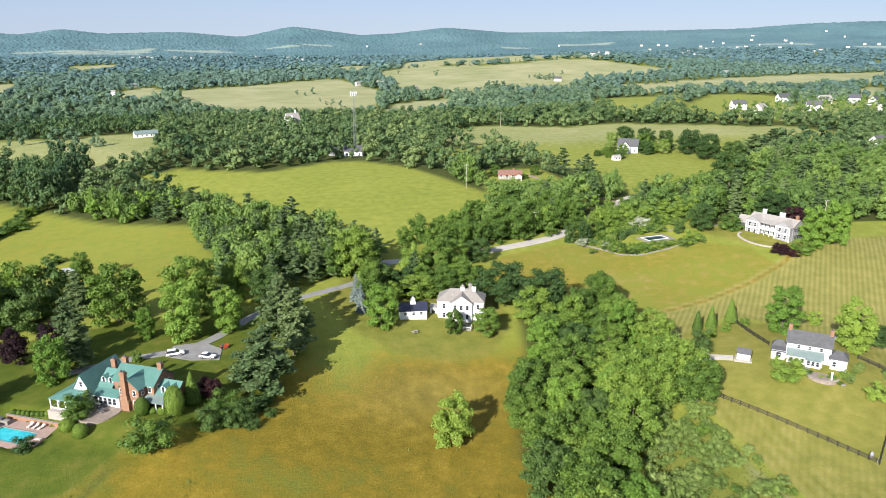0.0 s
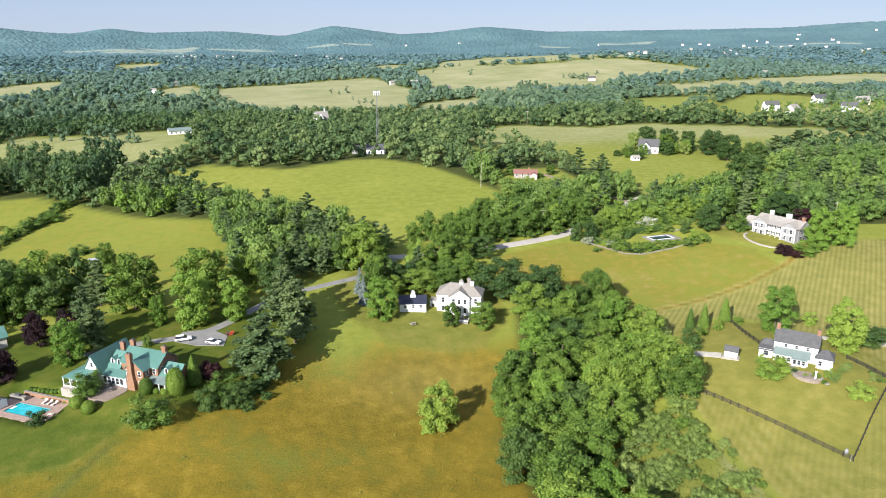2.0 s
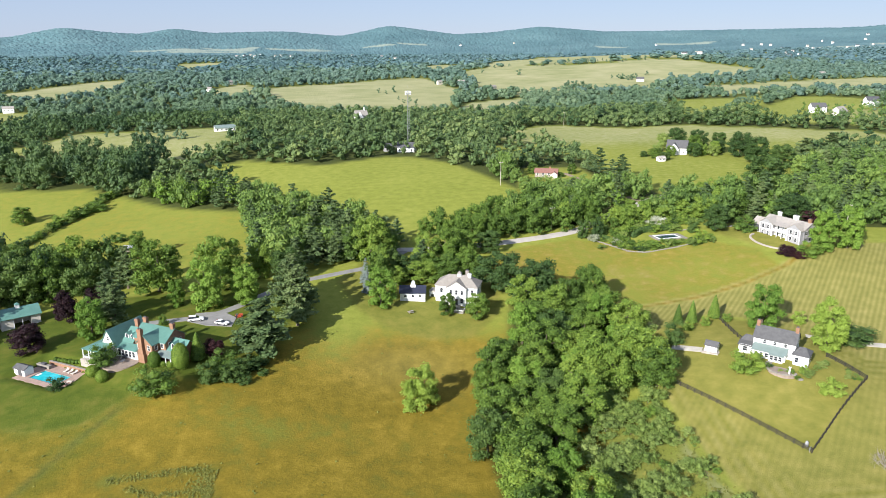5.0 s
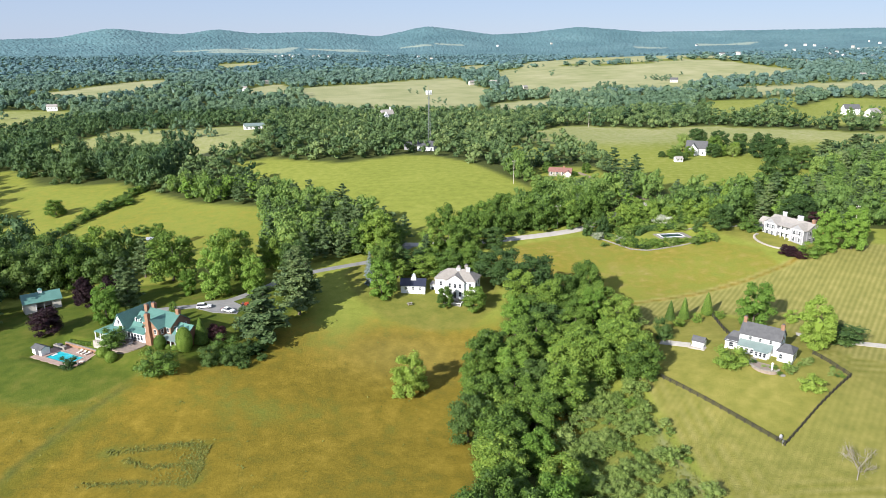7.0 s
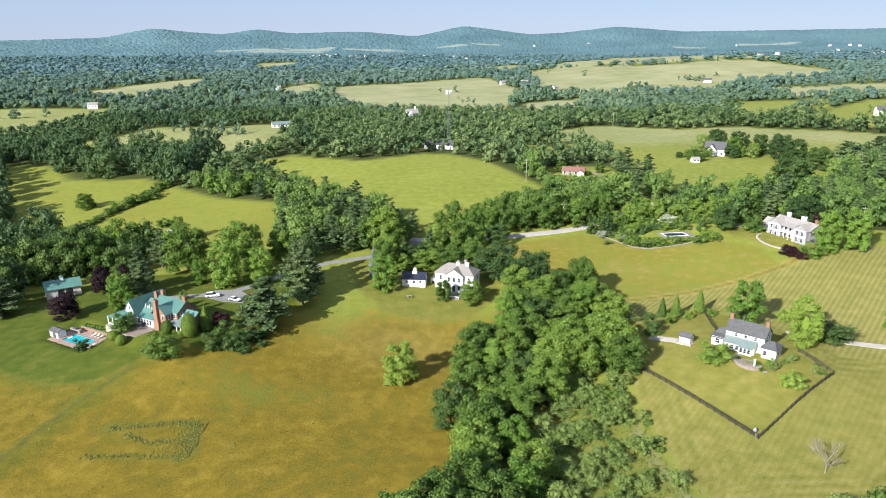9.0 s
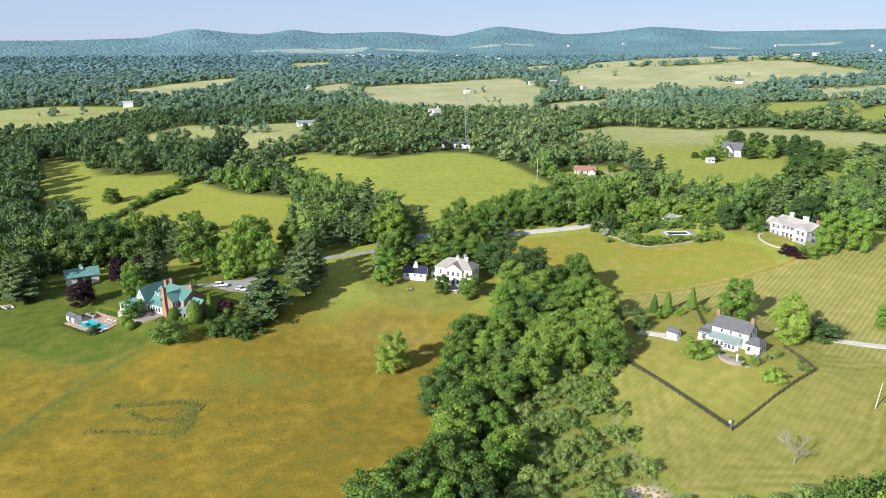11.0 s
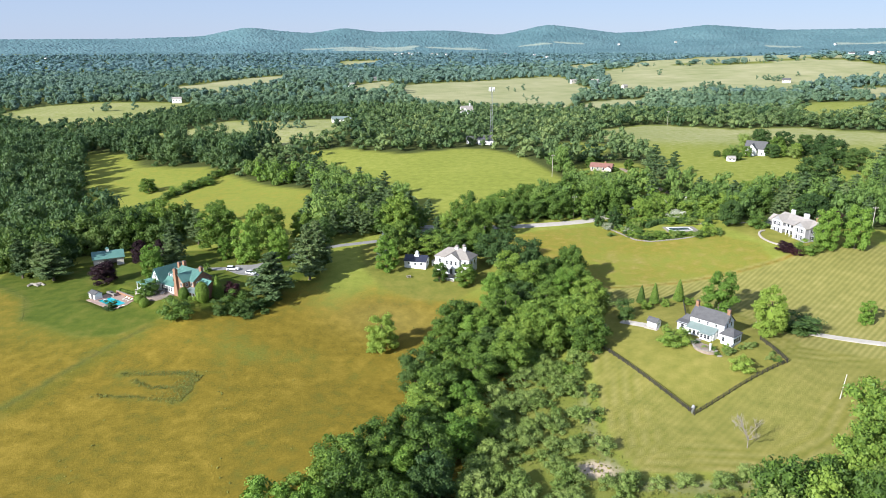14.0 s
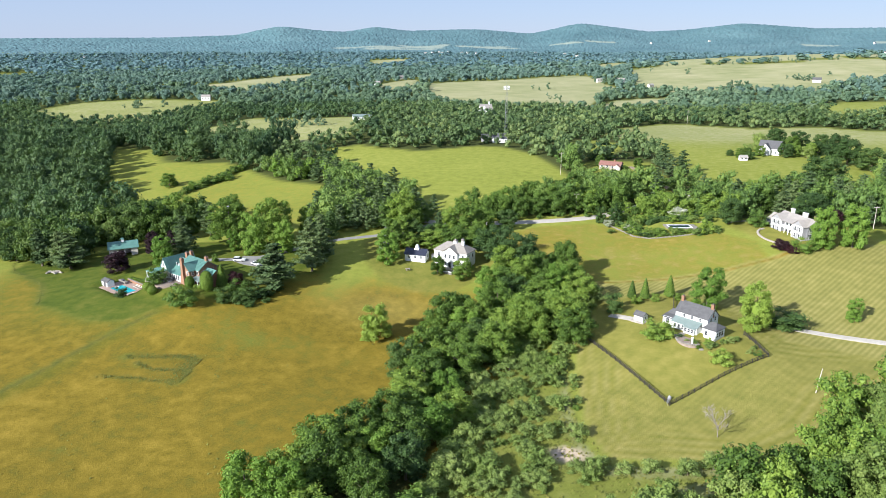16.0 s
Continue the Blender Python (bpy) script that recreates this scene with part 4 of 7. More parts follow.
# trees that stand on the hay fields and along their hedges
HEDGE_LINES = [((164, 1590), (600, 1600), 10), ((300, 1540), (600, 1570), 16), ((263, 1060), (292, 1036), 12), ((54, 1190), (92, 1135), 12), ((392, 1204), (410, 1145), 9), ((-235, 440), (-180, 426), 6), ((-290, 470), (-200, 500), 8),
               ((340, 580), (400, 690), 16), ((400, 690), (520, 800), 22), ((470, 990), (900, 1140), 30), ((360, 960), (560, 1120), 26), ((-560, 650), (-480, 690), 5), ((430, 560), (640, 640), 14), ((145, 960), (320, 960), 14)]
SINGLE_FAR = [(168, 1441), (233, 1346), (249, 1600), (305, 1560), (348, 1545), (367, 1530), (400, 1520), (434, 1530), (472, 1520), (504, 1540), (554, 1565), (467, 1243), (328, 1012), (-45, 1024), (-32, 1000), (-21, 1030),
              (-12, 903), (-4, 851), (4, 856), (12, 814), (77, 1560), (111, 1634), (122, 1560), (544, 1174), (499, 1132), (555, 1110), (-546, 665), (-589, 745), (-215, 436), (-200, 419)]
hedge = list(SINGLE_FAR)
for (x0, y0), (x1, y1), count in HEDGE_LINES:
    for k in range(count):
        t = hrng.uniform(0, 1)
        hedge.append((x0 + (x1 - x0) * t + hrng.normal(0, 4), y0 + (y1 - y0) * t + hrng.normal(0, 4)))
woodland("hedgerow_trees", hedge, L2, LEAF_HAZE_THIN, "scattered hedgerow trees in the hay fields", 32, (6, 13), (0.8, 1.2))

spruces = [(222 + 7.5 * k, 536 - 4.2 * k + hrng.normal(0, 1)) for k in range(16)]
woodland("conifer_row", spruces, L1P, LEAF_DARK, "row of dark pointed conifers at the field's far edge", 33, (11, 14), (0.9, 1.1))
hamlet_trees = scatter(HAMLET, 15, 34)
woodland("hamlet_trees", hamlet_trees, L2, LEAF_MID, "garden trees between the houses of the hamlet", 35, (6, 11), (0.8, 1.2))

# the creek's trees and the trees round the houses
n = 0
creek = [q for q in scatter(CREEK_WOOD, 7.4, 21) if depth_in(CREEK_WOOD, np.array([q[0]]), np.array([q[1]]))[0] > 3.2]
for x, y in creek:
    plant(plant_rng.choice(("oak0", "oak1", "oak2", "oak0", "oak1", "oak2", "bright1", "dark0")), x, y, plant_rng.uniform(8.5, 14), plant_rng.uniform(9.5, 14.5),
          label="broad green tree in the wood along the creek", group="trees along the creek")
for k in range(3):
    kind_of_tree("thicket%d" % k, broad_crown(70 + k, lobes=20, cards=1000, size=0.75, squat=1.2, low=0.0), trunk_shape(6, 0.3, 3, k), (LEAF_SCRUB, LEAF_PALE, LEAF)[k])
count, low_scrub = 0, ([], [])
for x, y in scatter(SCRUB, 2.9, 22) + [q for q in scatter(CREEK_WOOD, 3.0, 25) if q[0] > 34 and depth_in(CREEK_WOOD, np.array([q[0]]), np.array([q[1]]))[0] < 3.2]:
    mown = float(depth_in(EAST_LAWN, np.array([x]), np.array([y]))[0])
    deep = float(depth_in(CREEK_WOOD, np.array([x]), np.array([y]))[0])
    lump = noise.noise(Vector((x * 0.16, y * 0.16, 2)))
    if mown > -1.0 or lump < -0.20 + 0.020 * (-deep - 12):
        continue
    big = plant_rng.uniform(0.7, 1.6) * (1.5 if deep > -5 else 1.15 if deep > -11 else 0.72)
    count += 1
    if count % 5 < 3:
        low_scrub[count % 2].append((x, y))
        continue
    plant("thicket%d" % plant_rng.choice((0, 0, 1, 1, 2)), x, y, 2.6 * big, 3.7 * big * plant_rng.uniform(0.8, 1.2), "shrub",
          "grey-green shrub in rough grass", "shrub", "shrubs beside the creek")
LOW = [broad_crown(75 + k, lobes=20, cards=900, size=0.78, squat=1.2, low=0.0) for k in range(3)]
woodland("undergrowth", low_scrub[0], LOW, LEAF_PALE, "pale green tangled shrubs beside the creek", 44, (2.2, 4.8), (1.0, 1.5))
woodland("undergrowth", low_scrub[1], LOW, LEAF_SCRUB, "grey-green tangled shrubs beside the creek", 45, (2.2, 5.0), (1.0, 1.5))
FULL = [broad_crown(150 + k, cards=1500, size=0.6) for k in range(4)]
east = scatter(EAST_WOOD, 7.0, 23)
woodland("east_woodland", [q for i, q in enumerate(east) if i % 2], FULL, LEAF_SCRUB, "grey-green leafy trees at the edge of the mown grass", 24, (8, 13), (0.9, 1.2))
woodland("east_woodland", [q for i, q in enumerate(east) if i % 2 == 0], FULL, LEAF, "green trees at the edge of the mown grass", 25, (10, 15))
woodland("west_woodland", [q for i, q in enumerate(west) if i % 2], L1, LEAF_DARK, "dark green woods behind the brick house", 26, (14, 19), (0.8, 1.1))
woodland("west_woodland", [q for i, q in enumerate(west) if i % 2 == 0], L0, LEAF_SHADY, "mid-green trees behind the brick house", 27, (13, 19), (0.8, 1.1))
woodland("roadside_trees", row, L0, LEAF, "green trees in a belt along the road", 28, (9, 14), (0.7, 0.9))
kind_of_tree("lone", broad_crown(24, lobes=70, cards=8000, size=0.38, squat=1.0, low=0.0, rise=1.1), trunk_shape(8.5, 0.28, 6, 2), LEAF_LONE)
plant("lone", 0, 0, 12.5, 10.5, label="lone leafy tree in the dry meadow")

# trees that stand by themselves near the houses: kind, place, height, spread
SINGLE_A = [
    ("bright", -12, 54, 13.7, 10.9), ("oak", 10, 49, 7.4, 7.0), ("oak", 20, 48, 8.0, 9.2), ("dark", 30, 67, 14.0, 16.0), ("oak", 2, 74, 7.8, 13.4),
    ("oak", 10, 75, 8.6, 13.5), ("pine", 3, 84, 13.0, 6.3), ("oak", 12, 91, 14.3, 12.6), ("spruce", -18, 74, 9.2, 4.9), ("spruce", -17, 65, 9.6, 4.4),
    ("oak", -14, 69, 13.1, 8.4), ("oak", -17, 96, 18.3, 14.4), ("pine", -45.5, 21.6, 17.2, 15.5), ("pine", -37.8, 38.8, 20.0, 10.8), ("pine", -42.5, 49.6, 18.5, 11.2),
    ("pine", -37, 48, 16.5, 9.0), ("pine", -42, 59, 17.0, 10.0), ("bright", -57.6, 57.6, 13.3, 10.2), ("bright", -70, 54.6, 17.6, 12.9), ("bright", -80.7, 57.8, 9.4, 6.0),
]
SINGLE_B = [
    ("oak", -69.7, 74.4, 19.8, 17.2), ("oak", -92.7, 76, 19.0, 17.2), ("oak", -58, 84, 13.5, 9.6), ("dark", -47, 79, 12.0, 12.6), ("oak", -125.8, 91, 20.0, 16.5), ("pine", -106.6, 84, 17.0, 10.0),
    ("bright", -99.5, 34.6, 12.6, 10.2), ("purple", -114.5, 50.8, 10.4, 7.8), ("purple", -105, 52, 10.5, 7.7), ("pine", -95, 42, 14.5, 8.6), ("bush", -68.6, -3.2, 7.6, 10.6),
    ("bush", -86.8, 10.6, 6.0, 8.2), ("bushdark", -56.9, 4.2, 5.8, 7.0), ("bush", -54.0, 10.0, 6.4, 8.0), ("cypress", -61.5, 12, 8.5, 4.2),
    ("purple", -58.0, 15.3, 5.2, 5.8), ("bushdark", -96, 2, 4.3, 5.3), ("topiary", -88.2, 6.6, 3.2, 3.4), ("topiary", -84.7, 4.0, 3.2, 3.6), ("bush", -79.9, 40.3, 3.6, 2.8),
]
SINGLE_C = [
    ("bright", 107.4, 28.7, 14.2, 11.6), ("lone", 119.7, 13.6, 14.6, 11.2), ("bush", 90, 1, 6.2, 9.2), ("bushbright", 121, 32.2, 4.4, 5.0), ("cypress", 83.2, 35.2, 6.8, 3.2),
    ("cypress", 87.6, 35.0, 7.8, 3.3), ("cypress", 96.1, 38.1, 8.2, 3.8), ("bushdark", 77.1, 21.9, 7.2, 7.4), ("bush", 99.3, 35.9, 2.4, 4.2), ("bush", 84.6, 30.1, 3.0, 3.7), ("bush", 91.0, 32.3, 3.2, 3.0), ("bushbright", 106.5, -11.5, 5.0, 7.0),
    ("oak", 65, 1, 12.0, 13.0), ("oak", 60, 8, 15.3, 14.8), ("dark", 41, 56, 15.8, 15.8), ("oak", 59, 54, 14.3, 11.7), ("bright", 155.6, 81.5, 16.0, 10.8),
    ("bright", 167.0, 83.7, 16.8, 11.4), ("purple", 165, 108, 7.7, 11.0), ("purple", 140.4, 79.0, 4.4, 6.0), ("purple", 143.9, 76.6, 2.8, 5.6), ("dark", 158, 112, 13.5, 14.0), ("dark", 126, 111, 10.9, 10.9),
]
SINGLE_D = [
    ("bush", 136.4, 106, 7.1, 9.0), ("cypress", 138, 139, 12.5, 8.6), ("oak", 143, 131, 13.5, 12.0), ("bushbright", 115.6, 99.3, 5.8, 8.0), ("bushdark", 117.2, 112.5, 5.0, 5.2), ("bushdark", 71.6, 116.6, 8.0, 6.0), ("bushdark", 77.9, 116.5, 8.5, 6.0), ("blossom", 106.3, 124.5, 4.3, 8.0), ("blossom", 75.0, 111.3, 3.5, 5.0), ("blossom", 84, 108, 2.6, 4.0), ("bush", 147.8, 77.4, 5.6, 9.5),
    ("purple", -115, 26.7, 8.4, 10.2), ("bright", 152, 26, 7.7, 6.3), ("bushdark", 130, 18, 5.9, 14.0),
    ("pine", -157, 35, 16.9, 10.3), ("pine", -140, 31, 15.6, 11.8), ("pine", -146, 33, 16.0, 10.6), ("pine", -100, 51, 17.5, 10.0), ("dark", -171, 85, 16.0, 15.5),
    ("dark", -155, 90, 16.0, 16.0), ("oak", -131.6, 77, 18.5, 14.0), ("dark", -177, 43, 15.3, 14.3),
]
SINGLE_E = [
    ("dark", 181, 179, 19.0, 21.0), ("dark", 188, 326, 15.0, 14.0), ("dark", 202, 322, 14.0, 13.0), ("dark", 214, 316, 13.0, 11.0), ("dark", 217, 288, 16.0, 15.5),
    ("dark", 216, 263, 16.0, 16.0), ("dark", 224, 246, 13.5, 15.0), ("pine", 244, 257, 16.5, 17.0), ("pine", 282, 294, 15.5, 15.0), ("bush", -138, 159, 4.2, 8.5), ("bush", -181, 200, 5.0, 11.5),
    ("bush", -177, 210, 5.4, 11.7), ("bush", -171, 219, 5.5, 11.8), ("bush", 100, -3, 2.1, 2.5), ("bush", 104, -3, 2.6, 3.2), ("oak", 59, 52, 14.1, 9.8),
    ("oak", 49, 5, 16.0, 13.0), ("oak", 63, 5, 14.5, 13.0),
]
SINGLE_LOOK = {"oak": ("tree", "broad mid-green tree on grass near the houses"), "bright": ("tree", "bright green maple with a rounded crown"),
               "dark": ("tree", "dark green tree with a dense round crown"), "pine": ("pine", "tall dark pine with layered boughs"),
               "spruce": ("spruce", "slender blue-grey spruce beside the drive"), "cypress": ("cypress", "narrow pointed evergreen beside the lawn"),
               "purple": ("tree", "dark purple-leaved tree on the lawn"), "bush": ("shrub", "rounded green shrub on the lawn"), "bushdark": ("shrub", "dark green rounded evergreen shrub"),
               "blossom": ("shrub", "white-flowering shrub in a garden bed"), "lone": ("tree", "yellow-green maple beside the white farmhouse"),
               "topiary": ("shrub", "clipped dark green egg-shaped evergreen"), "bushbright": ("shrub", "yellow-green shrub with a loose crown")}
SINGLES = SINGLE_A + SINGLE_B + SINGLE_C + SINGLE_D + SINGLE_E
for k, (key, x, y, height, spread) in enumerate(SINGLES):
    nm, lb = SINGLE_LOOK[key]
    plant(key + (str(k % 3) if key in ("oak", "bright", "dark", "pine") else ""), x, y, height, spread, nm, lb, nm)
low_growth = scatter(LOW_ZONE, 5, 36)
woodland("low_growth", low_growth, L1, LEAF_MID, "low bushes in front of the red-roofed house", 37, (4, 8), (1.1, 1.6))
garden_trees = scatter(GARDEN_TREES, 5.5, 38)
woodland("garden_woodland", garden_trees, L0, LEAF, "mixed garden trees behind the walled pool", 39, (6, 11), (0.8, 1.1))
for x, y, height, spread in ((-72.2, 8.4, 4.6, 3.4), (-64.8, 7.3, 7.6, 4.8), (-70.0, 8.6, 1.6, 2.0), (-67.8, 7.9, 1.8, 2.2)):
    plant("topiary", x, y, height, spread, "shrub", "dark dense clipped evergreen beside the porch", "shrub")
# trees round the cottage in the field
for k, (x, y, height, spread) in enumerate(((172, 292, 7, 8), (187, 290, 9, 9), (165, 296, 5, 6), (200, 290, 8, 8), (158, 281, 4, 6), (163, 276, 5, 7), (194, 294, 8, 8), (166, 301, 7, 8), (204, 298, 9, 9), (210, 305, 9, 9), (196, 312, 12, 10), (176, 318, 13, 12), (160, 292, 5, 6), (153, 288, 4, 5))):
    plant(("oak0", "dark1", "oak2", "scrub1")[k % 4], x, y, height, spread, "tree", "green tree close to the cottage in the field", "tree", "trees round the cottage")
# trees and tall shrubs behind the white house
for k, (x, y, height, spread) in enumerate(((-7, 71, 7, 8), (-2, 79, 8, 9), (5, 80, 8.5, 10), (13, 80, 9, 10), (21, 78, 9, 10), (20, 86, 9, 9), (-8, 82, 9, 8), (-13, 80, 11, 9), (4, 97, 11, 10), (20, 99, 11, 11), (-12, 98, 13, 11), (30, 103, 9, 9), (-24, 99, 14, 12))):
    plant(("oak1", "dark1", "oak0", "bush", "oak2")[k % 5], x, y, height, spread, "tree", "leafy green tree behind the white house", "tree", "trees behind the white house")
for x, y, height, spread in ((75, 227, 3.4, 5.0), (84, 223, 2.6, 5.0), (92, 230, 6.0, 6.0), (70, 232, 6.5, 7.0)):
    plant("oak1", x, y, height, spread, "tree", "small green tree in front of the red-roofed house", "tree", "trees at the red-roofed house")
for k, (x, y) in enumerate(((118, 160), (125, 165), (132, 170), (139, 175), (146, 180), (153, 184), (160, 189), (167, 193))):
    plant(("oak0", "bush", "dark1", "oak2")[k % 4], x, y - 4, 5.5 + k % 3, 7.5, "tree", "leafy green tree beside the country road", "tree", "trees beside the road")
for x, y, height, spread in ((85, -61, 3.4, 4.6), (93, -61, 4.2, 5.4), (68, -63, 3.0, 4.2), (74, -60, 2.6, 3.8), (79, -62, 2.8, 4.0), (99, -58, 4.4, 5.6), (60, -50, 3.6, 4.8), (57, -40, 3.2, 4.6), (61, -33, 2.8, 4.4), (56, -58, 3.8, 5.2)):
    plant("thicket1", x, y, height, spread, "shrub", "round grey-green shrub in rough grass below the lawn", "shrub", "shrubs below the lawn")
# overgrown line between the two valley fields
for k in range(24):
    t = k / 23
    plant(("thicket0", "thicket2", "bush", "bushdark")[k % 4], -186 + 13 * t + plant_rng.uniform(-2, 2), 150 + 96 * t, plant_rng.uniform(2.5, 5.5), plant_rng.uniform(4.5, 7.5), "shrub",
          "wild shrub on the line between two fields", "shrub", "shrubs between the valley fields")
for x, y, height, spread in ((-118, 128, 12, 9), (-108, 112, 7, 8), (-204, 204, 9, 12), (-160, 122, 10, 9), (-134, 122, 9, 8)):
    plant("oak0", x, y, height, spread, "tree", "small leafy tree at the edge of the valley field", "tree", "trees at the valley field")

# ---- building helpers ----
def part(name, bm, mat, parent, label=""):
    me = bpy.data.meshes.new(name)
    bmesh.ops.recalc_face_normals(bm, faces=bm.faces)
    bm.to_mesh(me)
    bm.free()
    me.materials.append(mat)
    ob = new(name, me)
    ob.parent = parent
    if label:
        tagged(ob, label)
    return ob


def thing(name, x, y, turn, label, category, group="", lift=0.0):
    ob = tagged(new(name), label, category, group)
    ob.matrix_world = pose(x, y, gz(x, y) + lift, 0, 0, turn)
    return ob


def box(bm, x0, x1, y0, y1, z0, z1):
    v = [bm.verts.new((x, y, z)) for z in (z0, z1) for x, y in ((x0, y0), (x1, y0), (x1, y1), (x0, y1))]
    for f in ((3, 2, 1, 0), (4, 5, 6, 7), (0, 1, 5, 4), (1, 2, 6, 5), (2, 3, 7, 6), (3, 0, 4, 7)):
        bm.faces.new([v[i] for i in f])
    return bm


def boxes(*rows):
    bm = bmesh.new()
    for r in rows:
        box(bm, *r)
    return bm


def solid(faces_pts, thick):
    """A slab from flat polygons that share edges: top faces, moved down for the underside, and sides."""
    bm = bmesh.new()
    for pts in faces_pts:
        top = [bm.verts.new(p) for p in pts]
        low = [bm.verts.new((p[0], p[1], p[2] - thick)) for p in pts]
        bm.faces.new(top)
        bm.faces.new(low[::-1])
        for i in range(len(pts)):
            j = (i + 1) % len(pts)
            bm.faces.new((top[i], low[i], low[j], top[j]))
    return bm


def gable_walls(x0, x1, y0, y1, z0, ze, zr, along_x=True):
    """Walls of a gabled block; the ridge runs along x or along y."""
    bm = bmesh.new()
    if along_x:
        prof = [(y0, z0), (y1, z0), (y1, ze), ((y0 + y1) / 2, zr), (y0, ze)]
        a = [bm.verts.new((x0, p, z)) for p, z in prof]
        b = [bm.verts.new((x1, p, z)) for p, z in prof]
    else:
        prof = [(x0, z0), (x1, z0), (x1, ze), ((x0 + x1) / 2, zr), (x0, ze)]
        a = [bm.verts.new((p, y0, z)) for p, z in prof]
        b = [bm.verts.new((p, y1, z)) for p, z in prof]
    bm.faces.new(a)
    bm.faces.new(b[::-1])
    for i in range(5):
        j = (i + 1) % 5
        bm.faces.new((a[i], b[i], b[j], a[j]))
    return bm


def gable_roof(x0, x1, y0, y1, ze, zr, along_x=True, over=0.35, thick=0.16):
    lift = thick + 0.03
    if along_x:
        m, k = (y0 + y1) / 2, (zr - ze) / ((y1 - y0) / 2)
        a, b, lo, hi = x0 - over, x1 + over, y0 - over, y1 + over
        z = ze - over * k + lift
        return solid([[(a, lo, z), (b, lo, z), (b, m, zr + lift), (a, m, zr + lift)], [(b, hi, z), (a, hi, z), (a, m, zr + lift), (b, m, zr + lift)]], thick)
    m, k = (x0 + x1) / 2, (zr - ze) / ((x1 - x0) / 2)
    a, b, lo, hi = y0 - over, y1 + over, x0 - over, x1 + over
    z = ze - over * k + lift
    return solid([[(lo, b, z), (lo, a, z), (m, a, zr + lift), (m, b, zr + lift)], [(hi, a, z), (hi, b, z), (m, b, zr + lift), (m, a, zr + lift)]], thick)


def hip_roof(x0, x1, y0, y1, ze, zr, over=0.4, thick=0.16, inset=None):
    x0, x1, y0, y1 = x0 - over, x1 + over, y0 - over, y1 + over
    d = inset if inset is not None else (y1 - y0) / 2
    m, e, r = (y0 + y1) / 2, ze + thick, zr + thick
    a, b = (x0 + d, m, r), (x1 - d, m, r)
    return solid([[(x0, y0, e), (x1, y0, e), b, a], [(x1, y1, e), (x0, y1, e), a, b], [(x0, y1, e), (x0, y0, e), a], [(x1, y0, e), (x1, y1, e), b]], thick)


def shed_roof(x0, x1, y0, y1, z0, z1, thick=0.14):
    """A single slope: height z0 at y0, z1 at y1."""
    return solid([[(x0, y0, z0), (x1, y0, z0), (x1, y1, z1), (x0, y1, z1)]], thick)


def window(parent, x, y, z, w, h, facing="front", shutters=False, frame_mat=None, name="window"):
    """A sash window whose frame stands 5 cm out of the wall, with an upper and a lower pane. facing: front (-y), back, left (-x), right."""
    frame_mat = frame_mat or WHITE
    t = 0.1
    ob = part(name, boxes((-w / 2 - t, w / 2 + t, -0.05, 0.02, -t, h + t)), frame_mat, parent)
    ang = {"front": 0, "right": 90, "back": 180, "left": -90}[facing]
    ob.matrix_local = pose(x, y, z, 0, 0, ang)
    part("pane", boxes((-w / 2, w / 2, -0.056, -0.03, 0, h * 0.5 - 0.03)), GLASS, ob)
    part("pane", boxes((-w / 2, w / 2, -0.056, -0.03, h * 0.5 + 0.03, h)), GLASS, ob)
    if shutters:
        for s in (-1, 1):
            c = s * (w / 2 + t + 0.22)
            part("shutter", boxes((c - 0.2, c + 0.2, -0.05, 0.0, -0.05, h + 0.05)), SHUTTER, ob, "dark louvred shutter")
    return ob


def door(parent, x, y, z, w, h, mat, facing="front"):
    ob = part("door", boxes((-w / 2, w / 2, -0.05, 0.01, 0, h), (-w / 2 + 0.12, w / 2 - 0.12, -0.065, -0.05, h * 0.55, h - 0.15), (-w / 2 + 0.12, w / 2 - 0.12, -0.065, -0.05, 0.15, h * 0.48)), mat, parent)
    ob.matrix_local = pose(x, y, z, 0, 0, {"front": 0, "right": 90, "back": 180, "left": -90}[facing])
    part("door_frame", boxes((-w / 2 - 0.14, -w / 2, -0.08, 0.01, 0, h + 0.14), (w / 2, w / 2 + 0.14, -0.08, 0.01, 0, h + 0.14), (-w / 2, w / 2, -0.08, 0.01, h, h + 0.14)), WHITE, ob)
    return ob


def chimney(parent, x, y, z0, z1, w, d, mat, label=""):
    ob = part("chimney", boxes((x - w / 2, x + w / 2, y - d / 2, y + d / 2, z0, z1), (x - w / 2 - 0.1, x + w / 2 + 0.1, y - d / 2 - 0.1, y + d / 2 + 0.1, z1 - 0.45, z1 - 0.2)), mat, parent, label)
    part("chimney_pot", boxes((x - w * 0.3, x + w * 0.3, y - d * 0.3, y + d * 0.3, z1, z1 + 0.25)), SLATE, ob)
    return ob


def column(parent, x, y, z0, z1, r=0.14, mat=None):
    bm = bmesh.new()
    bmesh.ops.create_cone(bm, cap_ends=True, segments=10, radius1=r, radius2=r * 0.85, depth=z1 - z0, matrix=Matrix.Translation((x, y, (z0 + z1) / 2)))
    box(bm, x - r * 1.4, x + r * 1.4, y - r * 1.4, y + r * 1.4, z0, z0 + 0.12)
    box(bm, x - r * 1.4, x + r * 1.4, y - r * 1.4, y + r * 1.4, z1 - 0.12, z1)
    return part("column", bm, mat or WHITE, parent)


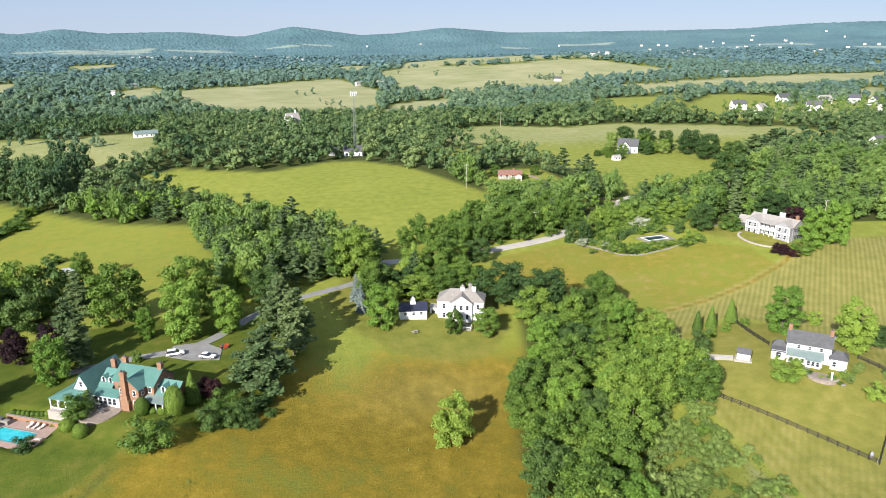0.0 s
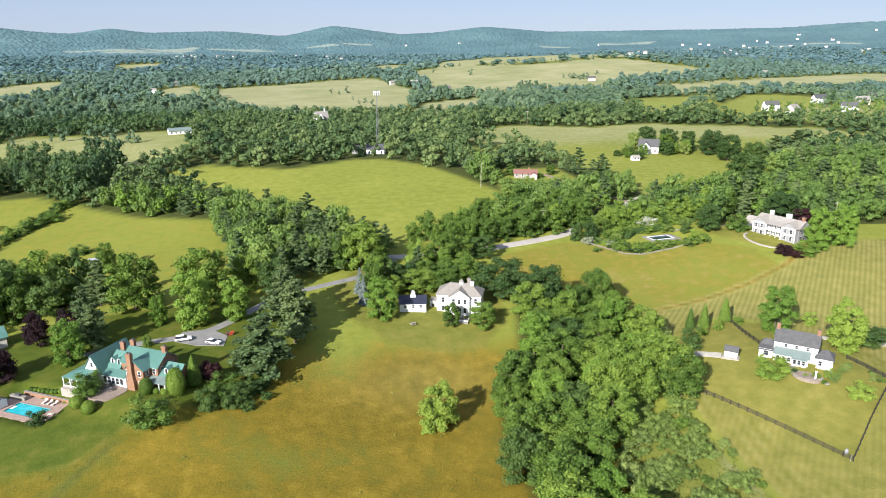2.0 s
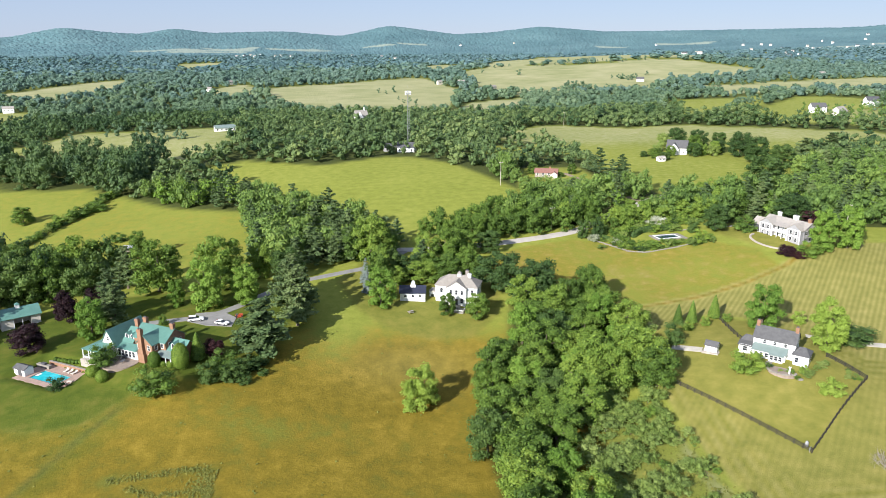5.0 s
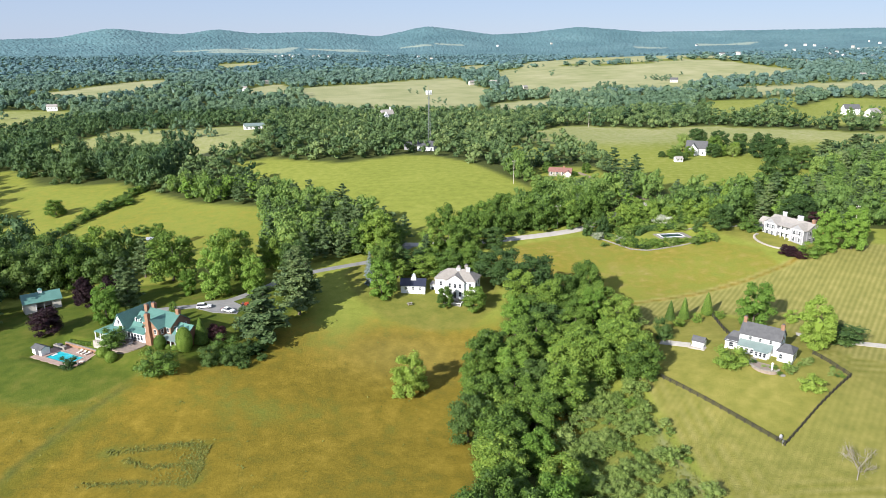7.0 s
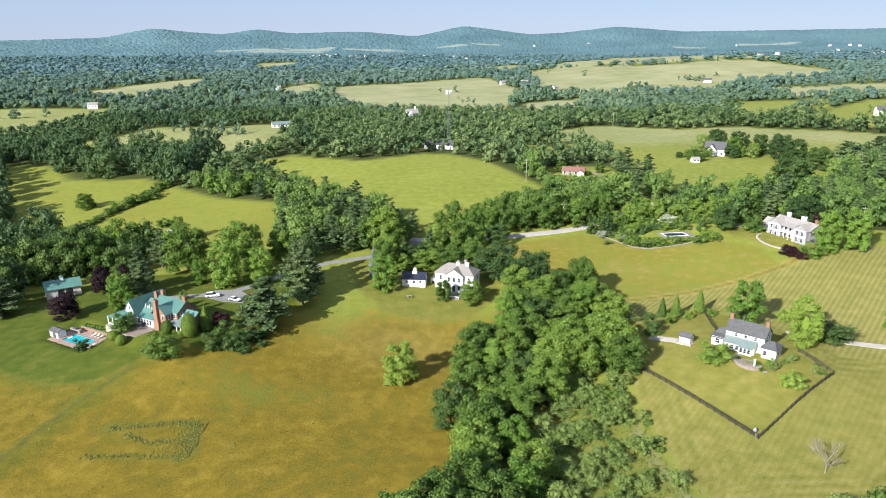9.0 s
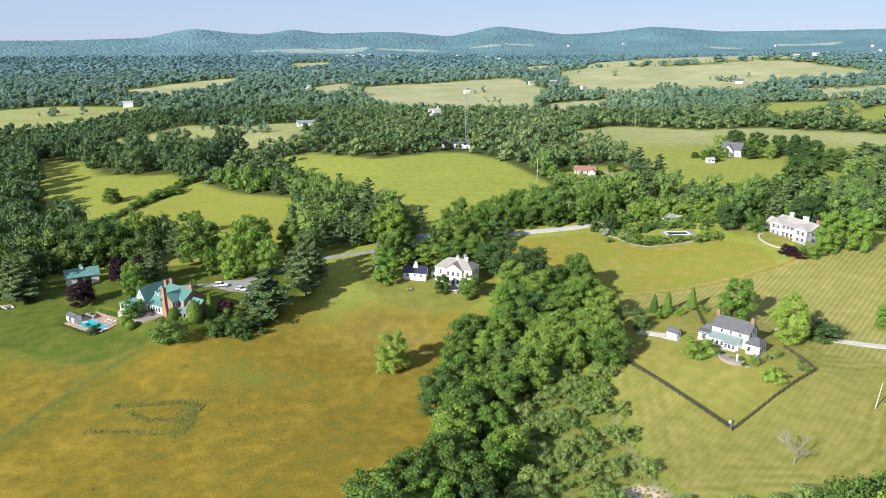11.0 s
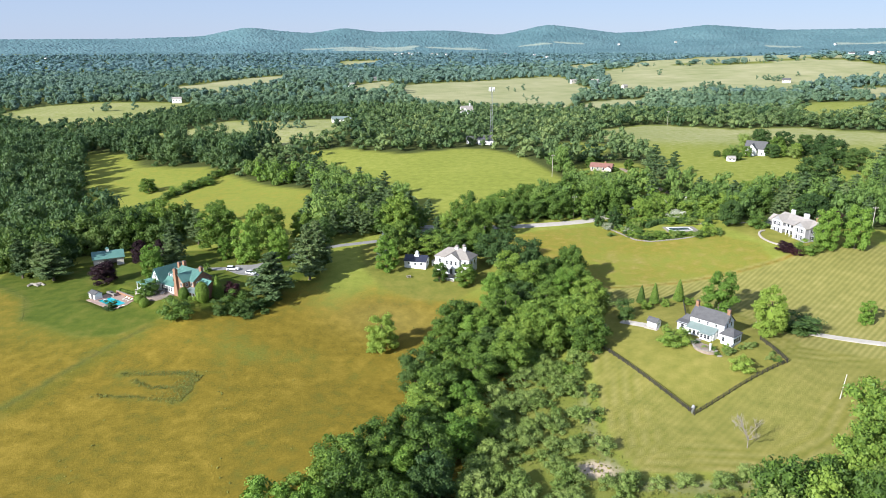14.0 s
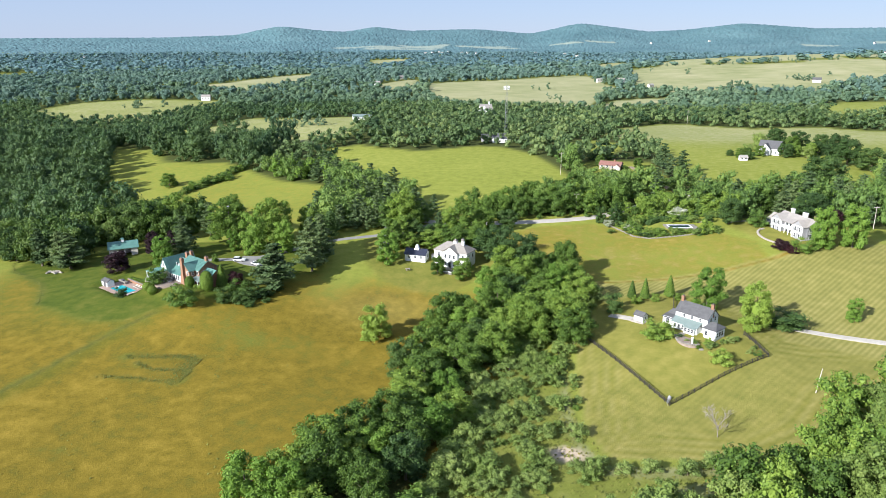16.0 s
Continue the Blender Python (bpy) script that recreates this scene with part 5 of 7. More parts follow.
def dormer(parent, x, y, z, w, h, depth, roof_mat):
    """A white dormer with a round-headed window, whose back goes into the roof."""
    ob = part("dormer", gable_walls(x - w / 2, x + w / 2, y, y + depth, z, z + h, z + h + w * 0.4, False), WHITE, parent)
    part("dormer_roof", gable_roof(x - w / 2, x + w / 2, y, y + depth, z + h, z + h + w * 0.4, False, 0.15, 0.08), roof_mat, ob)
    pane = boxes((x - w * 0.25, x + w * 0.25, y - 0.04, y + 0.02, z + 0.25, z + h - 0.1))
    bmesh.ops.create_cone(pane, cap_ends=True, segments=14, radius1=w * 0.25, radius2=w * 0.25, depth=0.06, matrix=Matrix.Translation((x, y - 0.01, z + h - 0.1)) @ Matrix.Rotation(radians(90), 4, "X"))
    part("dormer_window", pane, GLASS, ob)
    return ob


def seams(parent, rows, mat):
    """Raised seams of a metal roof: one rib for each pair of end points."""
    bm = bmesh.new()
    for p, q in rows:
        p, q = Vector(p), Vector(q)
        side = (q - p).cross(Vector((0, 0, 1))).normalized() * 0.03
        up = Vector((0, 0, 0.05))
        a = [bm.verts.new(v) for v in (p - side, p + side, p + side + up, p - side + up)]
        b = [bm.verts.new(v) for v in (q - side, q + side, q + side + up, q - side + up)]
        for i in range(4):
            j = (i + 1) % 4
            bm.faces.new((a[i], a[j], b[j], b[i]))
    return part("seams", bm, mat, parent)


WHITE = surface("white_paint", (0.68, 0.68, 0.67), (0.82, 0.82, 0.81), 0.8, 0.6, relief=0.1)
GREY_SIDING = surface("grey_siding", (0.24, 0.235, 0.25), (0.33, 0.325, 0.34), 0.8, 0.7, relief=0.1)
BRICK = surface("brickwork", (0.19, 0.098, 0.058), (0.31, 0.175, 0.108), 1.2, 0.9)
BRICK_DARK = surface("brick_paving", (0.28, 0.11, 0.07), (0.42, 0.19, 0.13), 1.2, 0.9)
GREEN_METAL = surface("green_metal_roof", (0.07, 0.165, 0.14), (0.11, 0.23, 0.195), 0.5, 0.45, 0.0, 0.1)
PALE_METAL = surface("pale_green_roof", (0.13, 0.175, 0.162), (0.20, 0.25, 0.235), 0.5, 0.45, 0.0, 0.1)
SHINGLE = surface("grey_shingles", (0.062, 0.062, 0.065), (0.115, 0.113, 0.116), 1.0, 0.9)
SHINGLE_TAN = surface("tan_shingles", (0.19, 0.17, 0.15), (0.28, 0.255, 0.23), 1.0, 0.9)
SHINGLE_PALE = surface("pale_shingles", (0.25, 0.225, 0.205), (0.355, 0.325, 0.295), 1.0, 0.9)
NAVY_ROOF = surface("dark_blue_roof", (0.012, 0.014, 0.03), (0.025, 0.03, 0.055), 1.0, 0.6)
RED_ROOF = surface("red_roof", (0.19, 0.085, 0.065), (0.27, 0.135, 0.11), 1.0, 0.8)
SLATE = surface("slate", (0.05, 0.05, 0.055), (0.10, 0.10, 0.11), 1.0, 0.7)
SHUTTER = surface("shutter_paint", (0.03, 0.035, 0.03), (0.05, 0.055, 0.05), 1.0, 0.5)
PATIO_STONE = surface("patio_stone", (0.17, 0.13, 0.105), (0.32, 0.255, 0.21), 1.6, 0.9)
STONE = surface("stone", (0.15, 0.135, 0.115), (0.30, 0.275, 0.24), 1.5, 0.9)
DECK = surface("pink_brick_paving", (0.27, 0.185, 0.15), (0.40, 0.285, 0.235), 0.9, 0.9)
PAVING = surface("pale_paving", (0.27, 0.235, 0.205), (0.40, 0.36, 0.32), 0.8, 0.9)
TIMBER = surface("weathered_timber", (0.22, 0.19, 0.16), (0.38, 0.34, 0.29), 1.5, 0.9)
POLE_WOOD = surface("pole_wood", (0.36, 0.32, 0.27), (0.52, 0.47, 0.41), 2.0, 0.9)
FENCE_BLACK = surface("black_fence_paint", (0.018, 0.015, 0.014), (0.045, 0.038, 0.034), 2.0, 0.8)
STEEL = surface("galvanised_steel", (0.45, 0.46, 0.48), (0.62, 0.63, 0.65), 2.0, 0.5, 0.6)
CAR_WHITE = surface("white_car_paint", (0.75, 0.75, 0.76), (0.82, 0.82, 0.83), 0.5, 0.25, relief=0.02)
TYRE = surface("rubber", (0.015, 0.015, 0.015), (0.03, 0.03, 0.03), 3.0, 0.9)
RED_PAINT = surface("red_paint", (0.34, 0.05, 0.025), (0.46, 0.09, 0.045), 2.0, 0.4)
CUSHION = surface("cream_fabric", (0.50, 0.46, 0.40), (0.64, 0.60, 0.53), 2.0, 0.9)


def glass_material():
    m, nt, b = material("dark_glass", 0.08)
    nt.links.new(steps(nt, noise_fac(nt, 1.5, 2), [(0.3, (0.02, 0.024, 0.03)), (0.7, (0.05, 0.055, 0.065))]), b.inputs["Base Color"])
    return m


GLASS = glass_material()


def water_material():
    m, nt, b = material("pool_water", 0.08)
    nt.links.new(steps(nt, noise_fac(nt, 0.5, 3), [(0.3, (0.012, 0.36, 0.42)), (0.7, (0.05, 0.50, 0.55))]), b.inputs["Base Color"])
    bump(nt, b, noise_fac(nt, 2.5, 3), 0.25, 0.05)
    return m


POOL_WATER = water_material()
DARK_WATER = surface("dark_pool_water", (0.012, 0.035, 0.05), (0.025, 0.06, 0.08), 0.6, 0.06, relief=0.05)


# ---- the white house with the portico ----
def white_house():
    h = thing("house", 13.6, 55.3, -17, "white two-storey house with tan hipped roof and front gable", "house")
    e, r = 6.3, 9.2
    part("wall", boxes((-7.6, 6.9, 1.2, 8.8, -1.5, e)), WHITE, h)
    part("wall", gable_walls(-3.3, 3.3, 0.0, 5.0, -1.5, e, e + 2.3, False), WHITE, h)
    part("roof", hip_roof(-7.6, 6.9, 1.2, 8.8, e, r + 0.1), SHINGLE_TAN, h, "tan shingled hipped roof")
    part("roof", gable_roof(-3.3, 3.3, -0.1, 5.2, e, e + 2.3, False, 0.4), SHINGLE_TAN, h)
    part("cornice", boxes((-3.55, 3.55, -0.22, 0.0, e - 0.35, e - 0.02), (-7.75, -3.3, 1.05, 1.2, e - 0.4, e - 0.02), (3.3, 7.05, 1.05, 1.2, e - 0.4, e - 0.02)), WHITE, h)
    for x in (-1.9, 0, 1.9):
        window(h, x, 0, 3.9, 0.85, 1.55)
    for x in (-1.9, 1.9):
        window(h, x, 0, 0.9, 0.85, 1.6)
    door(h, 0, 0, 0.15, 1.1, 2.3, SHUTTER)
    for x, z in ((-5.5, 3.9), (-5.5, 0.9), (5.2, 3.9), (5.2, 0.9)):
        window(h, x, 1.2, z, 0.85, 1.55)
    for y in (3.2, 6.4):
        window(h, 6.9, y, 3.9, 0.85, 1.5, "right")
        window(h, -7.6, y, 3.9, 0.85, 1.5, "left")
    chimney(h, 3.6, 4.6, 6, 10.3, 1.1, 0.8, WHITE, "white painted chimney")
    chimney(h, 2.3, 6.8, 6, 10.6, 1.1, 0.8, SHINGLE_TAN, "pale tan chimney")
    cup = part("cupola", boxes((-0.65, 0.65, 4.3, 5.6, 8.2, 10.0)), WHITE, h)
    part("cupola_roof", hip_roof(-0.65, 0.65, 4.3, 5.6, 10.0, 10.8, 0.12, 0.06, 0.7), SHINGLE_TAN, cup)
    # terrace and steps in front
    part("steps", boxes((-1.6, 1.6, -1.6, 0, -1.2, 0.15), (-2.2, 2.2, -2.4, -1.6, -1.2, -0.05)), STONE, h)
    part("terrace_rail", boxes((-2.6, 3.6, -5.2, -5.1, 0.05, 0.35), (3.5, 3.6, -5.1, -2.2, 0.05, 0.35), (-2.6, -2.5, -5.1, -2.2, 0.05, 0.35), (-2.6, -2.5, -5.2, -5.1, -0.5, 0.4), (3.5, 3.6, -5.2, -5.1, -0.5, 0.4)), WHITE, h, "white painted terrace rail")
    part("terrace", boxes((-2.6, 3.6, -5.1, 0, -2.2, -0.35)), STONE, h)
    # link to the garage
    part("link_wall", boxes((-10.4, -7.6, 3.6, 7.2, -1.5, 3.0)), WHITE, h)
    part("link_roof", boxes((-10.5, -7.5, 3.4, 7.4, 3.0, 3.2)), SHINGLE_PALE, h)
    door(h, -9.3, 3.6, 0.0, 1.0, 2.1, SHUTTER)
    g = thing("garage", -1.0, 60.4, -3, "white garage with dark roof and a small cupola", "garage")
    part("wall", gable_walls(-4.4, 4.2, -2.6, 3.0, -1.5, 2.7, 4.4), WHITE, g)
    part("roof", gable_roof(-4.4, 4.2, -2.6, 3.0, 2.7, 4.4), NAVY_ROOF, g, "dark blue-black roof")
    c = part("cupola", boxes((-0.6, 0.6, -0.4, 0.8, 3.8, 5.6), (-0.9, 0.9, -0.7, 1.1, 3.8, 4.75)), WHITE, g)
    part("cupola_roof", hip_roof(-0.6, 0.6, -0.4, 0.8, 5.6, 6.3, 0.1, 0.05, 0.6), WHITE, c)
    for x in (-2.6, 0.0, 2.4):
        window(g, x, -2.6, 1.2, 0.8, 0.9)
    window(g, 4.2, 0.2, 1.2, 0.8, 1.1, "right")
    return h


white_house()


# ---- the brick house with green roofs ----
def brick_house():
    h = thing("house", -73.4, 17.2, -27, "brick house with green metal roofs, chimneys and white dormers", "house")
    h.location.z = 9.0
    # main block, ridge along x
    part("wall", gable_walls(-5.6, 5.8, -3.6, 3.9, -3, 5.3, 8.0), BRICK, h, "orange-brown brick wall")
    part("roof", gable_roof(-5.6, 5.8, -3.6, 3.9, 5.3, 8.0), GREEN_METAL, h)
    seams(h, [((x, -3.9, 5.32), (x, 0.1, 8.2)) for x in np.arange(-5.6, 5.9, 0.6)], GREEN_METAL)
    # front gable with the great chimney
    part("wall", gable_walls(-1.8, 3.6, -6.2, -3.0, -3, 5.3, 7.6, False), BRICK, h)
    part("roof", gable_roof(-1.8, 3.6, -6.2, 0.0, 5.3, 7.6, False), GREEN_METAL, h)
    bm = boxes((-0.45, 0.85, -7.1, -6.1, 3.6, 9.6), (-0.9, 1.3, -7.2, -6.1, -3, 2.4), (-0.62, 1.02, -7.15, -6.1, 2.4, 3.6), (-0.55, 0.95, -7.2, -6.0, 9.0, 9.3))
    ch = part("chimney", bm, BRICK, h, "tall brick chimney with sloping shoulders")
    part("chimney_pot", boxes((-0.3, 0.0, -6.8, -6.4, 9.6, 9.95), (0.4, 0.7, -6.8, -6.4, 9.6, 9.95)), SLATE, ch)
    for z in (0.8, 3.4):
        window(h, 2.4, -6.2, z, 0.8, 1.4)
        window(h, -1.25, -6.2, z, 0.6, 1.4)
    window(h, 3.6, -4.8, 3.4, 0.8, 1.3, "right")
    for x in (4.7,):
        window(h, x, -3.6, 3.5, 0.8, 1.3)
    for y in (-1.9, 2.0):
        window(h, 5.8, y, 3.5, 0.8, 1.3, "right")
    chimney(h, 5.3, 0.2, 5, 9.6, 1.2, 0.9, BRICK)
    chimney(h, -5.0, 0.6, 5, 9.7, 1.2, 0.9, BRICK)
    # low wing with dormers and a sun room
    part("wall", gable_walls(-9.4, -5.6, -4.6, 3.4, -3, 3.2, 6.6), BRICK, h)
    part("roof", gable_roof(-9.4, -5.6, -4.6, 3.4, 3.2, 6.6, True, 0.2), GREEN_METAL, h)
    dormer(h, -4.6 - 3.9, -3.4, 3.7, 1.3, 1.7, 3.0, GREEN_METAL)
    dormer(h, -6.5, -3.4, 3.7, 1.3, 1.7, 3.0, GREEN_METAL)
    part("sun_room", boxes((-9.2, -1.8, -6.6, -4.4, -3, 2.6)), WHITE, h)
    part("roof", shed_roof(-9.5, -1.9, -7.0, -4.4, 2.65, 3.5), GREEN_METAL, h)
    for x in (-8.4, -7.1, -5.8, -4.5, -3.2):
        window(h, x, -6.6, 0.5, 0.9, 1.6)
    chimney(h, -8.8, 1.0, 4, 8.4, 1.2, 0.8, BRICK)
    # white-gabled wing
    part("wall", gable_walls(-14.4, -9.4, -7.0, 5.0, -3, 3.3, 7.3, False), WHITE, h, "white boarded gable wall")
    part("roof", gable_roof(-14.4, -9.4, -7.0, 5.0, 3.3, 7.3, False), GREEN_METAL, h)
    seams(h, [((-9.1, y, 3.2), (-11.9, y, 7.55)) for y in np.arange(-7, 5, 0.6)], GREEN_METAL)
    window(h, -11.9, -7.0, 4.3, 0.8, 1.2)
    # porch round the white wing
    part("roof", solid([[(-18.3, -11.0, 2.3), (-9.6, -11.0, 2.3), (-9.6, -7.0, 3.4), (-14.6, -7.0, 3.4)], [(-18.3, 3.0, 2.3), (-18.3, -11.0, 2.3), (-14.6, -7.0, 3.4), (-14.6, 3.0, 3.4)]], 0.15), GREEN_METAL, h)
    for x in (-18.0, -15.8, -13.6, -11.4, -9.8):
        column(h, x, -10.7, -1.0, 2.2, 0.17)
    for y in (-8.2, -5.7, -3.2, -0.7):
        column(h, -18.0, y, -1.0, 2.2, 0.17)
    part("porch_floor", boxes((-18.3, -9.6, -11.0, -7.0, -3, -0.9), (-18.3, -14.4, -7.0, 3.0, -3, -0.9)), STONE, h)
    part("porch_rail", boxes((-18.1, -9.6, -10.75, -10.65, -0.3, 0.05), (-18.05, -17.95, -10.7, 3.0, -0.3, 0.05)), WHITE, h)
    # east wing with porch and dormers
    part("wall", gable_walls(5.8, 11.4, -3.4, 3.0, -3, 2.9, 5.6), BRICK, h)
    part("roof", gable_roof(5.8, 11.4, -3.4, 3.0, 2.9, 5.6, True, 0.2), GREEN_METAL, h)
    dormer(h, 7.9, -2.9, 3.3, 1.3, 1.6, 2.8, GREEN_METAL)
    dormer(h, 10.0, -2.9, 3.3, 1.3, 1.6, 2.8, GREEN_METAL)
    part("roof", shed_roof(3.9, 11.6, -6.2, -3.3, 2.4, 3.1), PALE_METAL, h, "pale grey-green porch roof")
    for x in (4.2, 6.0, 7.8, 9.6, 11.3):
        column(h, x, -5.9, -1.2, 2.3, 0.15)
    part("porch_floor", boxes((3.7, 11.6, -6.2, -3.4, -3, -0.3)), STONE, h)
    for x in (6.8, 8.6, 10.3):
        window(h, x, -3.4, 0.6, 0.9, 1.6)
    return h


brick_house()


# ---- the pool ----
def pool_place():
    p = thing("swimming_pool", -102.0, 11.4, -27, "turquoise pool with pale paved surround", "pool")
    p.location.z = z = 4.75
    part("deck", boxes((-9.5, -5.2, -4.6, 6.0, -2.5, 0), (5.2, 9.0, -4.6, 6.0, -2.5, 0), (-5.2, 5.2, 2.4, 6.0, -2.5, 0), (-5.2, 5.2, -4.6, -2.6, -2.5, 0)), DECK, p)
    part("coping", boxes((-5.4, 5.4, 2.3, 2.6, -0.02, 0.06), (-5.4, 5.4, -2.8, -2.5, -0.02, 0.06), (-5.4, -5.1, -2.5, 2.3, -0.02, 0.06), (5.1, 5.4, -2.5, 2.3, -0.02, 0.06)), STONE, p)
    part("water", boxes((-5.2, 5.2, -2.6, 2.4, -2.0, -0.12)), POOL_WATER, p)
    part("pool_step", boxes((-5.2, -4.2, -0.8, 0.8, -0.6, -0.1)), WHITE, p)
    w = thing("retaining_wall", -102.0, 11.4, -27, "low brick retaining wall behind the pool", "wall")
    w.location.z = z
    part("wall", boxes((-7.8, 11.5, 6.0, 6.5, -2.0, 0.9), (11.0, 11.5, 2.0, 6.0, -2.0, 0.9), (9.0, 11.0, 5.2, 6.0, -2, 0.5)), BRICK, w)
    part("coping", boxes((-7.9, 11.6, 5.95, 6.55, 0.9, 1.0), (10.95, 11.55, 1.95, 5.95, 0.9, 1.0)), STONE, w)
    s = thing("pool_house", -111.0, 14.6, -27, "small white pool house with grey-brown roof", "shed")
    s.location.z = z
    part("wall", gable_walls(-1.4, 2.8, -1.4, 1.4, -1.5, 1.9, 2.6, True), WHITE, s)
    part("roof", gable_roof(-1.4, 2.8, -1.4, 1.4, 1.9, 2.6, True, 0.25), SHINGLE, s)
    door(s, 1.0, -1.4, 0, 1.6, 1.7, SLATE)
    window(s, -1.4, 0, 0.7, 0.7, 0.8, "left")
    gr = thing("grill_counter", -106.6, 18.0, -27, "dark outdoor kitchen counter beside the pool", "counter")
    gr.location.z = z
    part("counter", boxes((-2.5, 2.5, -0.5, 0.5, 0, 0.95)), STONE, gr)
    part("grill", boxes((-0.8, 0.8, -0.45, 0.45, 0.95, 1.45)), SLATE, gr)
    # loungers on the far side
    first = None
    m0 = p.matrix_world.copy()
    for k in range(5):
        m = Matrix.Translation((0, 0, 0)) @ pose(-102.0, 11.4, z, 0, 0, -27) @ pose((1.0, 2.6, 4.2, 8.0, 8.0)[k], (4.4, 4.4, 4.4, 0.0, -1.8)[k], 0, 0, 0, (8, 0, -6, -80, -95)[k])
        if first is None:
            first = tagged(new("sun_lounger"), "white sun lounger on the pale pool deck", "lounger", "loungers by the pool")
            part("seat", boxes((-0.35, 0.35, -1.0, 0.3, 0.3, 0.38)), CUSHION, first)
            bm = boxes((-0.35, 0.35, 0, 0.75, 0, 0.08))
            bmesh.ops.rotate(bm, cent=(0, 0, 0), matrix=Matrix.Rotation(radians(38), 3, "X"), verts=bm.verts)
            bmesh.ops.translate(bm, vec=(0, 0.3, 0.3), verts=bm.verts)
            part("backrest", bm, CUSHION, first)
            for x in (-0.3, 0.3):
                for y in (-0.9, 0.25):
                    part("leg", boxes((x - 0.03, x + 0.03, y - 0.03, y + 0.03, 0, 0.3)), WHITE, first)
            first.matrix_world = m
        else:
            copy_thing(first, m)
    # patio between the pool and the house
    t = thing("patio", -82.6, 11.6, -27, "pale stone patio with round edge beside the brick house", "patio")
    t.location.z = zt = 8.85
    bm = bmesh.new()
    bmesh.ops.create_cone(bm, cap_ends=True, segments=28, radius1=5.2, radius2=5.2, depth=2.2, matrix=Matrix.Translation((0, 0, -1.0)))
    part("paving", bm, PATIO_STONE, t)
    part("path", boxes((-12.5, -4.6, -2.6, -1.2, -2.5, -0.3)), PAVING, t)
    first = None
    for k, (x, y) in enumerate(((-1.8, -1.5), (1.4, -0.6), (-0.4, 2.0))):
        m = pose(-82.6, 11.6, zt + 0.1, 0, 0, -27) @ pose(x, y, 0, 0, 0, 40 * k)
        if first is None:
            first = tagged(new("garden_table"), "dark metal garden table with chairs round it", "table", "tables on the patio")
            bm = bmesh.new()
            bmesh.ops.create_cone(bm, cap_ends=True, segments=16, radius1=0.65, radius2=0.65, depth=0.05, matrix=Matrix.Translation((0, 0, 0.72)))
            part("tabletop", bm, SLATE, first)
            bm = boxes((-0.06, 0.06, -0.06, 0.06, 0, 0.7), (-0.3, 0.3, -0.04, 0.04, 0, 0.05), (-0.04, 0.04, -0.3, 0.3, 0, 0.05))
            part("table_leg", bm, SLATE, first)
            first.matrix_world = m
        else:
            copy_thing(first, m)
    first = None
    for k in range(9):
        a = k * 2.1
        cx, cy = ((-1.8, -1.5), (1.4, -0.6), (-0.4, 2.0))[k % 3]
        m = pose(-82.6, 11.6, zt + 0.1, 0, 0, -27) @ pose(cx + math.cos(a) * 1.05, cy + math.sin(a) * 1.05, 0, 0, 0, math.degrees(a) - 90)
        if first is None:
            first = tagged(new("garden_chair"), "dark garden chair with pale cushion on the patio", "chair", "chairs on the patio")
            part("seat", boxes((-0.28, 0.28, -0.28, 0.28, 0.4, 0.48)), CUSHION, first)
            part("backrest", boxes((-0.28, 0.28, 0.24, 0.3, 0.48, 0.95)), SLATE, first)
            for x in (-0.25, 0.25):
                for y in (-0.25, 0.25):
                    part("leg", boxes((x - 0.03, x + 0.03, y - 0.03, y + 0.03, 0, 0.4)), SLATE, first)
            first.matrix_world = m
        else:
            copy_thing(first, m)


pool_place()


# ---- barn with a green roof ----
def barn():
    b = thing("barn", -130.5, 52.5, 36, "cream barn with green metal roof and open bays", "barn")
    b.location.z = gz(-128, 50) + 0.3
    part("wall", boxes((-5.7, 5.7, 2.2, 3.6, -1.5, 3.3), (-5.7, -2.2, -3.6, 2.2, -1.5, 3.3), (3.0, 5.7, -3.6, 2.2, -1.5, 3.3), (-2.2, 3.0, -3.6, -3.4, 2.7, 3.3)), CUSHION, b)
    part("post", boxes((-2.2, -1.95, -3.6, -3.35, -0.5, 2.9)), WHITE, b)
    part("post", boxes((0.3, 0.55, -3.6, -3.35, -0.5, 2.9)), WHITE, b)
    part("gable", gable_walls(-5.7, 5.7, -3.6, 3.6, 3.2, 3.3, 5.4), CUSHION, b)
    part("roof", gable_roof(-5.7, 5.7, -3.6, 3.6, 3.3, 5.4, True, 0.5), GREEN_METAL, b)
    c = part("cupola", boxes((-0.6, 0.6, -0.6, 0.6, 5.0, 6.4)), WHITE, b)
    part("cupola_roof", hip_roof(-0.6, 0.6, -0.6, 0.6, 6.4, 7.0, 0.15, 0.06, 0.7), GREEN_METAL, c)


barn()


